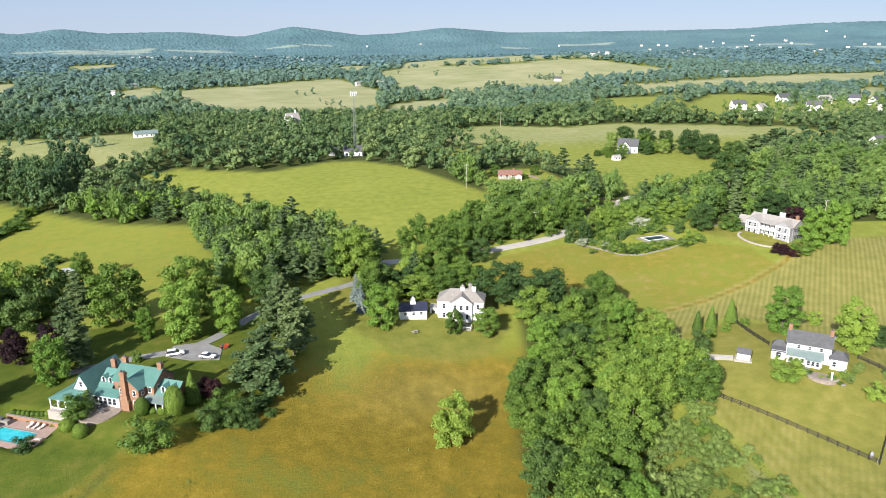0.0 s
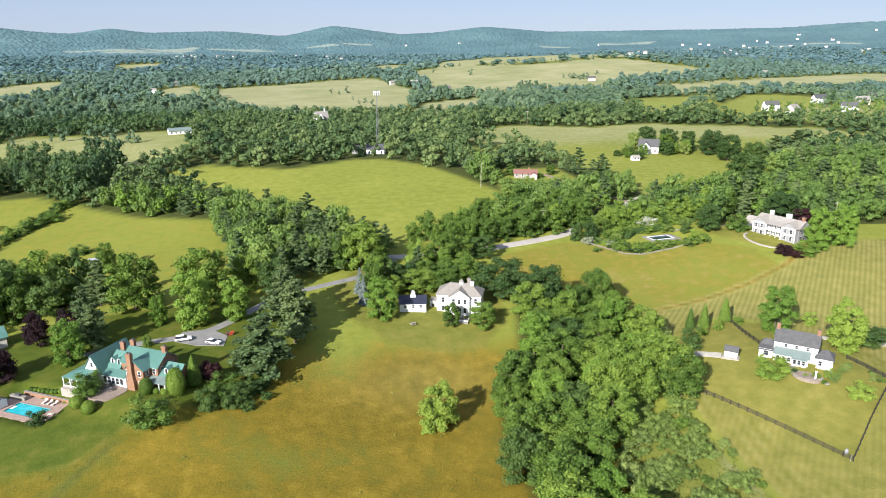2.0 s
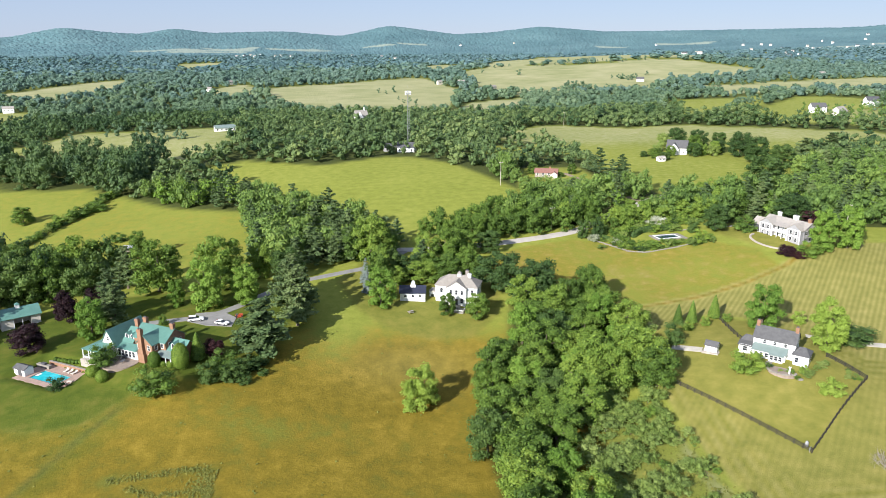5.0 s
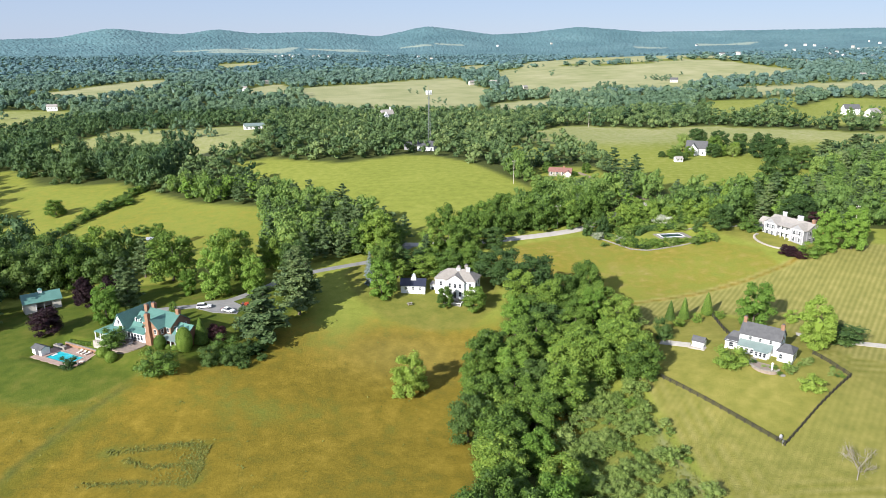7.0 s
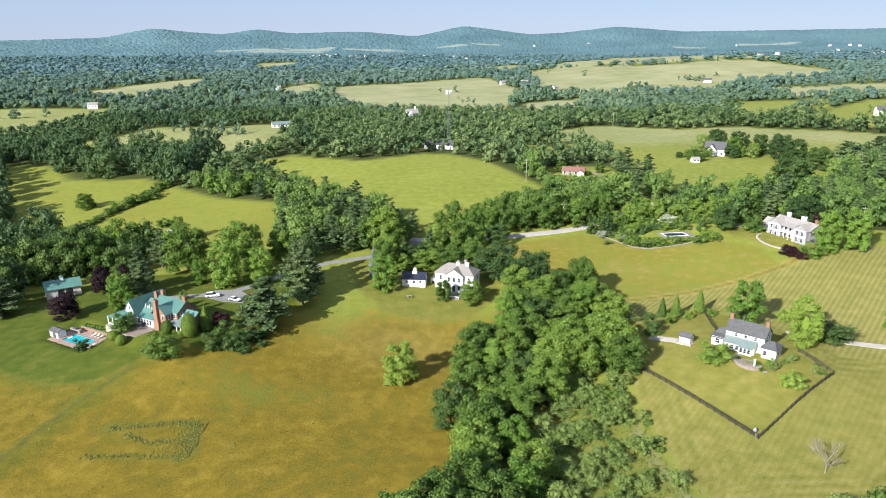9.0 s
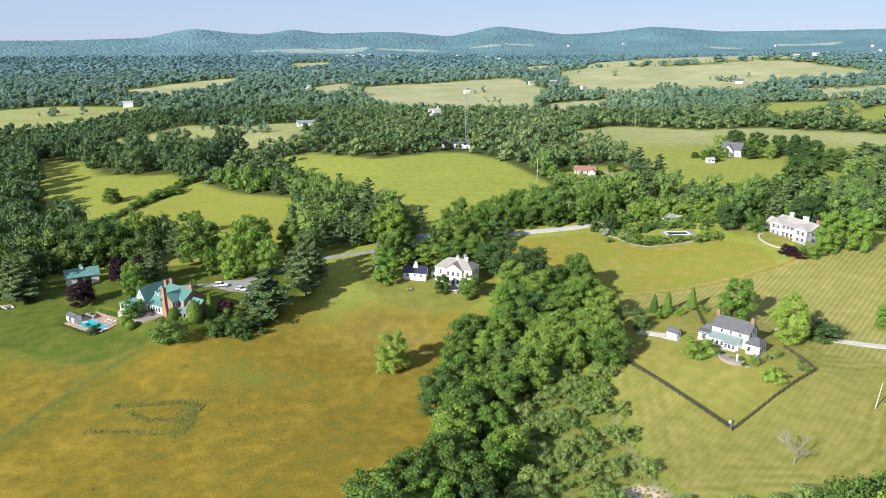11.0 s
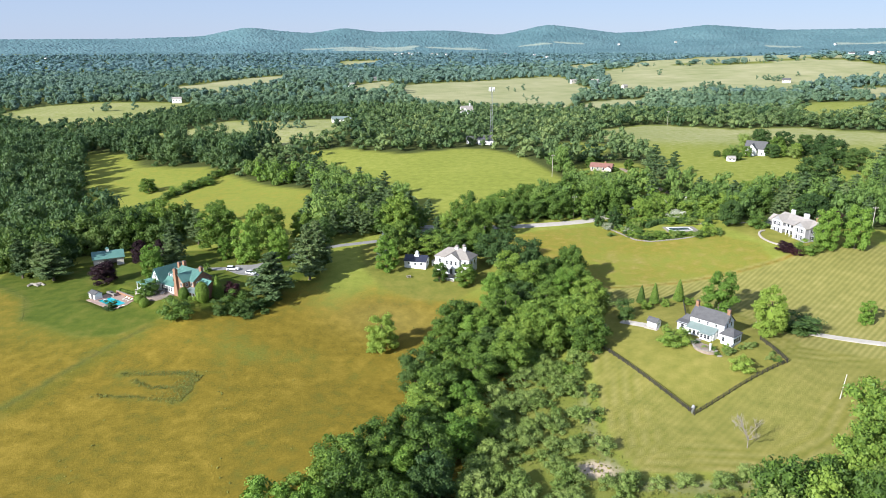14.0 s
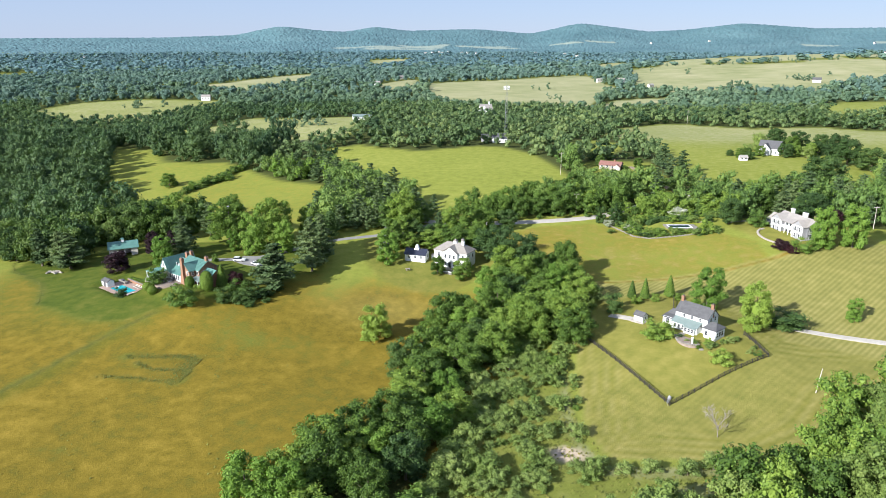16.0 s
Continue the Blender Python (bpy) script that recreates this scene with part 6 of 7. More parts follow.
# ---- the white farmhouse ----
def farmhouse():
    h = thing("house", 101.2, 8.4, -38, "white wooden farmhouse with grey roof, two chimneys and lean-to", "house")
    h.location.z = 8.1
    part("wall", gable_walls(-5.5, 5.5, -2.2, 3.8, -2, 5.1, 7.7), WHITE, h)
    part("roof", gable_roof(-5.5, 5.5, -2.2, 3.8, 5.1, 7.7, True, 0.3), SHINGLE, h, "grey shingle roof")
    chimney(h, -5.1, 0.8, 5, 9.3, 0.9, 0.8, BRICK, "tan brick chimney")
    chimney(h, 5.1, 0.8, 5, 9.2, 0.9, 0.8, BRICK, "red brick chimney")
    part("lean_to", boxes((-5.0, 3.6, -4.6, -2.2, -2, 2.3)), WHITE, h)
    part("roof", shed_roof(-5.3, 3.9, -5.0, -2.2, 2.35, 3.5), PALE_METAL, h, "pale green metal lean-to roof")
    part("bay", boxes((-0.4, 3.2, -5.5, -4.6, -2, 2.1)), WHITE, h)
    part("roof", shed_roof(-0.6, 3.4, -5.8, -4.6, 2.12, 2.45), PALE_METAL, h)
    for x in (0.3, 1.4, 2.5):
        window(h, x, -5.5, 0.6, 0.75, 1.2)
    for x in (-4.0, -2.6, -1.2):
        window(h, x, -4.6, 0.6, 0.75, 1.2)
    for x in (-2.5, 0.2, 3.0):
        window(h, x, -2.2, 3.7, 0.7, 0.95)
    for y in (-0.4, 2.0):
        window(h, 5.5, y, 3.9, 0.75, 1.2, "right")
    window(h, 5.5, 0.8, 6.0, 0.6, 0.8, "right")
    part("east_wing", boxes((5.5, 9.4, -4.0, 1.2, -2, 2.9)), WHITE, h)
    part("roof", hip_roof(5.3, 9.4, -4.0, 1.2, 2.9, 4.5, 0.3, 0.15, 1.6), SHINGLE, h)
    window(h, 6.4, -4.0, 0.9, 0.8, 1.3)
    for y in (-3.0, -1.6, -0.2):
        window(h, 9.4, y, 0.8, 0.9, 1.4, "right")
    part("west_wing", boxes((-9.0, -5.5, -3.6, 1.8, -2, 2.6)), WHITE, h)
    part("roof", hip_roof(-9.0, -5.5, -1.0, 1.8, 2.6, 4.2, 0.3, 0.15, 1.2), SHINGLE, h)
    part("porch_roof", shed_roof(-9.3, -5.4, -4.0, -1.2, 2.5, 3.0), SHINGLE, h)
    for y in (-2.6, -1.0):
        window(h, -9.0, y, 0.8, 0.8, 1.3, "left")
    window(h, -7.2, -3.6, 0.8, 1.2, 1.3)
    # porch rail and steps
    part("steps", boxes((-0.8, 0.8, -6.9, -5.6, -2, 0.05), (-0.8, 0.8, -7.5, -6.9, -2, -0.15)), STONE, h)
    t = thing("patio", 97.8, -0.4, -43, "pink-grey stone patio with low wall and a pale pillar", "patio")
    t.location.z = gz(97.8, -0.4) + 0.35
    bm = bmesh.new()
    bmesh.ops.create_cone(bm, cap_ends=True, segments=20, radius1=3.0, radius2=2.8, depth=1.2, matrix=Matrix.Translation((1.2, -0.6, -0.55)) @ Matrix.Diagonal((1.25, 0.8, 1, 1)))
    part("paving", bm, PATIO_STONE, t)
    part("path", boxes((-4.5, -1.0, -0.6, 1.6, -1.2, -0.05)), STONE, t)
    bm = bmesh.new()
    rg = random.Random(3)
    for k in range(16):
        a = math.pi * (0.9 + 1.15 * k / 15)
        bmesh.ops.create_icosphere(bm, subdivisions=1, radius=0.42, matrix=Matrix.Translation((1.2 + math.cos(a) * 3.7, -0.6 + math.sin(a) * 2.35, 0.05 + rg.uniform(-.1, .1))) @ Matrix.Diagonal((rg.uniform(.8, 1.3), rg.uniform(.7, 1.1), 0.7, 1)))
    part("edging_stones", bm, STONE, t)
    part("pillar", boxes((3.2, 3.6, -1.6, -1.2, -0.6, 1.9), (3.1, 3.7, -1.7, -1.1, 1.9, 2.05)), WHITE, t)
    r = thing("garden_stone", 101.8, -5.2, 10, "flat pale stone slab lying in the grass", "stone")
    bm = bmesh.new()
    bmesh.ops.create_icosphere(bm, subdivisions=2, radius=0.9, matrix=Matrix.Diagonal((1, 0.7, 0.35, 1)))
    part("stone", bm, STONE, r)
    # shed on a low base
    s = thing("shed", 85.3, 13.6, -38, "small white garden shed with grey roof on paving", "shed")
    s.location.z = gz(85.3, 13.6) + 0.15
    part("base", boxes((-2.3, 2.3, -2.0, 2.0, -1.0, 0.08)), PAVING, s)
    part("wall", gable_walls(-1.7, 1.7, -1.3, 1.3, 0, 2.0, 3.0, True), WHITE, s)
    part("roof", gable_roof(-1.7, 1.7, -1.3, 1.3, 2.0, 3.0, True, 0.25), SHINGLE, s)
    door(s, 0.3, -1.3, 0.1, 0.9, 1.8, WHITE)
    window(s, -1.7, 0, 0.9, 0.6, 0.7, "left")
    window(s, 1.7, 0, 0.9, 0.6, 0.7, "right")


farmhouse()


# ---- the mansion with grey gables ----
def mansion():
    h = thing("house", 146.5, 95.8, -64, "large grey and white mansion with pale roofs and porches", "house")
    h.location.z = 18.0
    L = 9.4
    part("wall", boxes((-L, L, 0.8, 9.0, -2.5, 5.2)), GREY_SIDING, h)
    part("roof", gable_roof(-L, L, 0.8, 9.0, 5.2, 7.4), SHINGLE_PALE, h, "pale weathered shingle roof")
    part("gable_end", gable_walls(-L, L, 0.8, 9.0, 5.1, 5.2, 7.4), GREY_SIDING, h)
    for cx in (-6.3, 6.3):
        part("wall", gable_walls(cx - 2.9, cx + 2.9, -1.2, 1.5, -2.5, 5.2, 7.3, False), GREY_SIDING, h)
        part("roof", gable_roof(cx - 2.9, cx + 2.9, -1.2, 5.0, 5.2, 7.3, False, 0.4), SHINGLE_PALE, h)
        part("corner_board", boxes((cx - 2.95, cx - 2.6, -1.26, -1.2, -2, 5.2), (cx + 2.6, cx + 2.95, -1.26, -1.2, -2, 5.2), (cx - 2.9, cx + 2.9, -1.26, -1.2, 2.4, 2.7), (cx - 2.9, cx + 2.9, -1.26, -1.2, 4.9, 5.2)), WHITE, h)
        for x in (-1.2, 1.2):
            for z in (0.4, 3.1):
                window(h, cx + x, -1.22, z, 0.9, 1.5)
    # two-storey white porch between the gables
    part("porch_floor", boxes((-3.4, 3.4, -1.4, 0.8, -2.5, 0.0), (-3.4, 3.4, -1.4, 0.8, 2.5, 2.75)), WHITE, h)
    part("porch_wall", boxes((-3.4, 3.4, 0.7, 0.8, 0, 5.2)), WHITE, h)
    part("roof", shed_roof(-3.5, 3.5, -1.7, 1.6, 5.2, 6.1), SHINGLE_PALE, h)
    for x in (-3.2, -1.1, 1.1, 3.2):
        column(h, x, -1.2, 0, 2.5)
        column(h, x, -1.2, 2.75, 5.2)
    part("porch_rail", boxes((-3.3, 3.3, -1.3, -1.2, 3.4, 3.55), (-3.3, 3.3, -1.28, -1.22, 2.8, 3.4)), WHITE, h)
    for x in (-2.1, 0, 2.1):
        window(h, x, 0.7, 0.5, 1.0, 1.8)
        window(h, x, 0.7, 3.2, 0.9, 1.5)
    for y in (2.4, 4.8, 7.2):
        for z in (0.4, 3.1):
            window(h, L, y, z, 0.9, 1.5, "right", True)
            window(h, -L, y, z, 0.9, 1.5, "left")
    chimney(h, 2.2, 5.2, 6, 9.2, 1.8, 1.2, WHITE, "wide white chimney")
    chimney(h, -5.5, 5.6, 6, 9.2, 1.3, 1.0, WHITE, "white chimney")
    chimney(h, 8.4, 5.0, 6, 9.0, 1.1, 0.9, BRICK, "brick chimney")
    # lower wing
    part("wing_wall", gable_walls(-14.5, -L, 1.0, 7.0, -2.5, 3.2, 5.6), WHITE, h)
    part("wing_roof", gable_roof(-14.5, -L, 1.0, 7.0, 3.2, 5.6), SHINGLE_PALE, h)
    part("wing_porch_roof", shed_roof(-14.8, -9.3, -1.4, 1.0, 2.4, 3.2), SHINGLE, h)
    for x in (-14.4, -12.0, -9.8):
        column(h, x, -1.1, -0.5, 2.35)
    part("wing_floor", boxes((-14.8, -9.3, -1.4, 1.0, -2.5, -0.4)), STONE, h)
    for x in (-13.2, -10.8):
        window(h, x, 1.0, 0.4, 1.0, 1.6)
    # curved path of pale stone in front
    c = thing("garden_wall", 139.5, 91.5, -64, "low curved stone wall edging the mansion lawn", "wall")
    bm = bmesh.new()
    for k in range(22):
        a = math.pi * (1.02 + 0.86 * k / 21)
        x, y = math.cos(a) * 9.5, math.sin(a) * 6.5 + 3
        p = c.matrix_world @ Vector((x, y, 0))
        zz = gz(p.x, p.y) - c.location.z
        b2 = bmesh.ops.create_cube(bm, size=1.0, matrix=Matrix.Translation((x, y, zz + 0.1)) @ Matrix.Rotation(a + math.pi / 2, 4, "Z") @ Matrix.Diagonal((1.4, 0.7, 0.7, 1)))
    part("wall", bm, PAVING, c)
    # sunken pool in the walled garden
    p = thing("swimming_pool", 105.5, 110.0, 12, "dark water pool with white coping in a walled garden", "pool")
    p.location.z = 15.42
    part("deck", boxes((-6.2, -4.8, -3.8, 3.8, -2.5, 0), (4.8, 7.4, -3.8, 3.8, -2.5, 0), (-4.8, 4.8, 2.4, 3.8, -2.5, 0), (-4.8, 4.8, -3.8, -2.4, -2.5, 0)), STONE, p)
    part("coping", boxes((-5.1, 5.1, 2.2, 2.7, -0.02, 0.1), (-5.1, 5.1, -2.7, -2.2, -0.02, 0.1), (-5.1, -4.6, -2.2, 2.2, -0.02, 0.1), (4.6, 5.1, -2.2, 2.2, -0.02, 0.1)), WHITE, p)
    part("water", boxes((-4.8, 4.8, -2.4, 2.4, -2, -0.15)), DARK_WATER, p)
    rg = random.Random(5)
    for line, w in (([(73, 116), (86, 98.5), (92, 96), (104, 97.5), (120, 101)], 0.9), ([(96, 119), (104, 121), (113, 119), (120, 114)], 1.4), ([(126, 112), (136, 114)], 0.8)):
        wl = thing("garden_wall", line[0][0], line[0][1], 0, "low rough stone garden wall", "wall")
        bm = bmesh.new()
        for (x0, y0), (x1, y1) in zip(line, line[1:]):
            n = int(math.hypot(x1 - x0, y1 - y0) / 0.75)
            for k in range(n):
                x, y = x0 + (x1 - x0) * k / n + rg.uniform(-.15, .15), y0 + (y1 - y0) * k / n + rg.uniform(-.15, .15)
                bmesh.ops.create_icosphere(bm, subdivisions=1, radius=0.5, matrix=Matrix.Translation((x - line[0][0], y - line[0][1], gz(x, y) - wl.location.z + 0.2)) @ Matrix.Diagonal((rg.uniform(.8, 1.2), rg.uniform(.7, 1.0), rg.uniform(.5, 1.0) * w, 1)))
        part("stones", bm, STONE, wl)


mansion()


# ---- smaller houses and farm buildings beyond ----
def small_house(x, y, turn, w, d, h, rise, wall, roof, label, name="house", group="", wins=3, lift=0.0, storeys=1):
    o = thing(name, x, y, turn, label, "house" if name == "house" else "barn", group, lift)
    part("wall", gable_walls(-w / 2, w / 2, -d / 2, d / 2, -3, h, h + rise), wall, o)
    part("roof", gable_roof(-w / 2, w / 2, -d / 2, d / 2, h, h + rise, True, 0.4), roof, o)
    for s in range(storeys):
        for k in range(wins):
            window(o, -w / 2 + w * (k + 0.5) / wins, -d / 2, 0.9 + 2.7 * s, 1.0, 1.4)
    window(o, w / 2, 0, 0.9, 1.0, 1.4, "right")
    return o


o = small_house(76.5, 225, -14, 12.5, 7, 2.6, 1.7, TIMBER, RED_ROOF, "low tan house with a red-brown roof among trees", wins=4)
part("chimney", boxes((1.5, 2.4, -0.5, 0.4, 3.0, 5.4)), BRICK, o)
part("wing_wall", gable_walls(2.6, 6.4, -6.0, -3.7, -3, 2.1, 3.4, False), CUSHION, o)
part("wing_roof", gable_roof(2.6, 6.4, -6.0, -2.6, 2.1, 3.4, False), RED_ROOF, o)
o = small_house(180.5, 303, -25, 13, 9, 4.6, 4.4, WHITE, SHINGLE, "white cottage with steep grey roof in a field", storeys=1)
part("front_gable", gable_walls(-4.6, 1.4, -7.5, -4.4, -3, 4.2, 7.6, False), WHITE, o)
part("front_roof", gable_roof(-4.6, 1.4, -7.5, -2.0, 4.2, 7.6, False), SHINGLE, o)
window(o, -1.6, -7.5, 4.0, 1.0, 1.4)
small_house(158, 270, 10, 4.5, 3.5, 2.0, 1.2, WHITE, SHINGLE_PALE, "small white outbuilding beside a field", "outbuilding", wins=2)
o = small_house(-161, 474, 25, 18, 7, 3.0, 2.2, WHITE, PALE_METAL, "long white stable with pale green roof", "barn", wins=5)
o = small_house(-44, 512, 30, 12, 8, 8.5, 6.0, WHITE, SHINGLE_PALE, "tall white house rising out of the woods", storeys=2, lift=0.5)
part("chimney", boxes((3, 4, -0.5, 0.5, 10, 17)), WHITE, o)
part("front_gable", gable_walls(-6, -1, -7, -4.4, -3, 8.5, 13, False), WHITE, o)
o = small_house(-2, 322, -10, 12, 8, 3.4, 3.0, WHITE, SLATE, "white house with dark roof at the top of a meadow")
small_house(-14, 327, 5, 8, 6, 3.0, 2.2, GREY_SIDING, SLATE, "grey outbuilding beside the meadow", "outbuilding", wins=2)
o = small_house(416, 1122, -15, 13, 8, 3.2, 3.4, CUSHION, SHINGLE, "white barn on a hay field", "barn", lift=1.5)
small_house(-125.0, 142.5, 22, 8, 3.6, 1.7, 0.7, TIMBER, STEEL, "low pale field shelter in a meadow", "outbuilding", wins=2)
rg = random.Random(11)
SPOTS_EAST = [(429, 571), (425, 525), (536, 647), (497, 539), (568, 616), (615, 626), (632, 677), (559, 511), (616, 594), (362, 288)]
for k, (x, y) in enumerate(SPOTS_EAST):
    o = small_house(x, y, rg.uniform(-40, 40), rg.uniform(13, 17), 9, 5.0, 4.0, (WHITE, CUSHION, WHITE)[k % 3], (SHINGLE, SHINGLE_PALE, SLATE)[k % 3], "large pale suburban house among distant trees", "house", "houses of the eastern hamlet", 4, 1.0, 2)
SPOTS_HILL = [(761, 1721), (1235, 2699), (1499, 3080), (1573, 3062), (1501, 2737), (1626, 2778), (1441, 2541), (1292, 2276), (1873, 3107), (1780, 2864), (1401, 2235), (1688, 2603), (2048, 3070), (2236, 3355), (1825, 2661), (1815, 2513), (2063, 2837), (1959, 2649), (1816, 2310), (1892, 2375), (2593, 3275), (2470, 2980), (2059, 2441), (2200, 2522), (2241, 2494), (689, 1640), (1179, 2797), (1568, 2968), (1737, 2622), (1396, 2779), (1580, 2652), (1357, 2336), (1375, 2461), (-689, 2944), (-667, 2989), (-650, 3038), (-616, 2944), (-619, 3080), (-538, 2990), (-524, 3037), (-473, 2990), (-37, 2765), (-94, 2964), (-221, 3025), (582, 3786), (300, 3810), (1246, 3484)]
SPOTS_WEST = [(-327, 1222), (-322, 1042), (104, 1115), (146, 1054), (762, 1149), (804, 1188), (-454, 753), (-495, 763), (-1802, 2201), (62, 1180), (101, 1168)]
proto = {}
for k, (x, y) in enumerate(SPOTS_HILL + SPOTS_WEST):
    far_off = math.hypot(x, y)
    w = rg.uniform(10, 13) if far_off < 1600 else rg.uniform(10, 15)
    key = (k % 3, far_off < 1600)
    m = pose(x, y, max(gz(x, y), float(hill_z(x, y))) + (2.0 if far_off < 1600 else 7.0), 0, 0, rg.uniform(-50, 50))
    if key not in proto:
        proto[key] = small_house(x, y, 0, w, w * 0.5, w * 0.3, w * 0.2, (WHITE, WHITE, CUSHION)[k % 3], (SHINGLE_PALE, SHINGLE, SHINGLE_PALE)[k % 3], "far white house among fields and woods", "house", "far houses", 3)
        proto[key].matrix_world = m
    else:
        copy_thing(proto[key], m)


# ---- fences ----
def fence(line, label):
    f = tagged(new("fence"), label, "fence")
    f.location = (line[0][0], line[0][1], gz(*line[0]))
    pts = []
    for (x0, y0), (x1, y1) in zip(line, line[1:]):
        n = max(1, round(math.hypot(x1 - x0, y1 - y0) / 2.4))
        pts += [(x0 + (x1 - x0) * k / n, y0 + (y1 - y0) * k / n) for k in range(n)]
    pts.append(line[-1])
    post = bpy.data.meshes.new("post")
    bm = boxes((-0.09, 0.09, -0.09, 0.09, -0.3, 1.42))
    bm.to_mesh(post)
    bm.free()
    post.materials.append(FENCE_BLACK)
    rail = bpy.data.meshes.new("rail")
    bm = boxes((0, 1, -0.03, 0.03, -0.085, 0.085))
    bm.to_mesh(rail)
    bm.free()
    rail.materials.append(FENCE_BLACK)
    base = Vector(f.location)
    for i, (x, y) in enumerate(pts):
        p = Vector((x, y, gz(x, y)))
        ob = new("post", post)
        ob.parent = f
        ob.location = p - base
        if i + 1 < len(pts):
            q = Vector((*pts[i + 1], gz(*pts[i + 1])))
            d = q - p
            for z in (0.4, 0.8, 1.2):
                r = new("rail", rail)
                r.parent = f
                r.matrix_local = Matrix.Translation(p - base + Vector((0, 0, z))) @ d.to_track_quat("X", "Z").to_matrix().to_4x4() @ Matrix.Diagonal((d.length, 1, 1, 1))


fence([(68.5, 3), (76, -8), (84, -20), (91.3, -31.2), (105, -18.5), (120.5, -4.8), (118, 1.5), (115.5, 6.5)], "black board fence round the farmhouse lawn")
fence([(96.2, 18.5), (96.4, 24), (97.0, 31), (97.5, 36.5)], "black board fence beside the farmhouse")
sg = thing("fence_sign", 90.8, -31.0, 40, "small pale sign at the fence corner", "sign")
part("post", boxes((-0.04, 0.04, -0.04, 0.04, -0.2, 1.2)), TIMBER, sg)
part("panel", boxes((-0.45, 0.45, -0.06, -0.02, 0.7, 1.6)), STEEL, sg)


# ---- poles and the mast ----
def pole(x, y, height, arms=1, lean=0.0, label="weathered wooden utility pole with crossarm", turn=0):
    o = thing("utility_pole", x, y, turn, label, "pole")
    bm = bmesh.new()
    bmesh.ops.create_cone(bm, cap_ends=True, segments=10, radius1=0.15, radius2=0.10, depth=height + 1, matrix=Matrix.Rotation(lean, 4, "Y") @ Matrix.Translation((0, 0, height / 2 - 0.5)))
    part("pole", bm, POLE_WOOD, o)
    for k in range(arms):
        arm = part("crossarm", boxes((-1.2, 1.2, -0.28, -0.14, height - 0.7 - k, height - 0.5 - k)), POLE_WOOD, o)
        for x in (-1.0, 0.0, 1.0):
            part("insulator", boxes((x - 0.06, x + 0.06, -0.27, -0.15, height - 0.5 - k, height - 0.25 - k)), STEEL, arm)
    return o


pole(48, 206, 13, turn=20)
pole(60, 126, 11, turn=10)
pole(183, 111, 10, turn=10)
pole(176, 173, 12, turn=30)
pole(150, 520, 14, turn=0)
pole(129.6, -20.6, 7.2, 0, 0.1, "pale leaning wooden pole without crossarm beside trees")


MAST_STEEL = surface("weathered_steel", (0.17, 0.18, 0.19), (0.26, 0.27, 0.28), 2.0, 0.6, 0.2)


def mast():
    o = thing("radio_mast", -0.5, 331, 10, "tall grey lattice mast with antenna panels", "mast")
    H, w0, w1 = 41, 1.3, 0.5
    corner = [(1, 0), (-0.5, 0.87), (-0.5, -0.87)]

    def at(k, z):
        s = w0 + (w1 - w0) * z / H
        return Vector((corner[k][0] * s, corner[k][1] * s, z))

    def bar(bm, p, q, r):
        d = q - p
        bmesh.ops.create_cone(bm, cap_ends=False, segments=5, radius1=r, radius2=r, depth=d.length, matrix=Matrix.Translation((p + q) / 2) @ d.to_track_quat("Z", "Y").to_matrix().to_4x4())

    for k in range(3):
        bm = bmesh.new()
        bar(bm, at(k, -1), at(k, H), 0.085)
        part("mast_leg", bm, MAST_STEEL, o)
    bm = bmesh.new()
    n = 20
    for i in range(n):
        z0, z1 = H * i / n, H * (i + 1) / n
        for k in range(3):
            bar(bm, at(k, z0), at((k + 1) % 3, z1), 0.03)
            bar(bm, at(k, z1), at((k + 1) % 3, z1), 0.03)
    part("bracing", bm, MAST_STEEL, o)
    part("platform", boxes((-1.9, 1.9, -1.9, 1.9, H - 2.4, H - 2.2)), MAST_STEEL, o)
    for k in range(9):
        a = k * 2 * math.pi / 9
        c = Vector((math.cos(a) * 2.0, math.sin(a) * 2.0, 0))
        part("antenna", boxes((c.x - 0.2, c.x + 0.2, c.y - 0.2, c.y + 0.2, H - 3.4, H - 0.6)), WHITE, o)
    part("tip", boxes((-0.05, 0.05, -0.05, 0.05, H, H + 3)), MAST_STEEL, o)


mast()


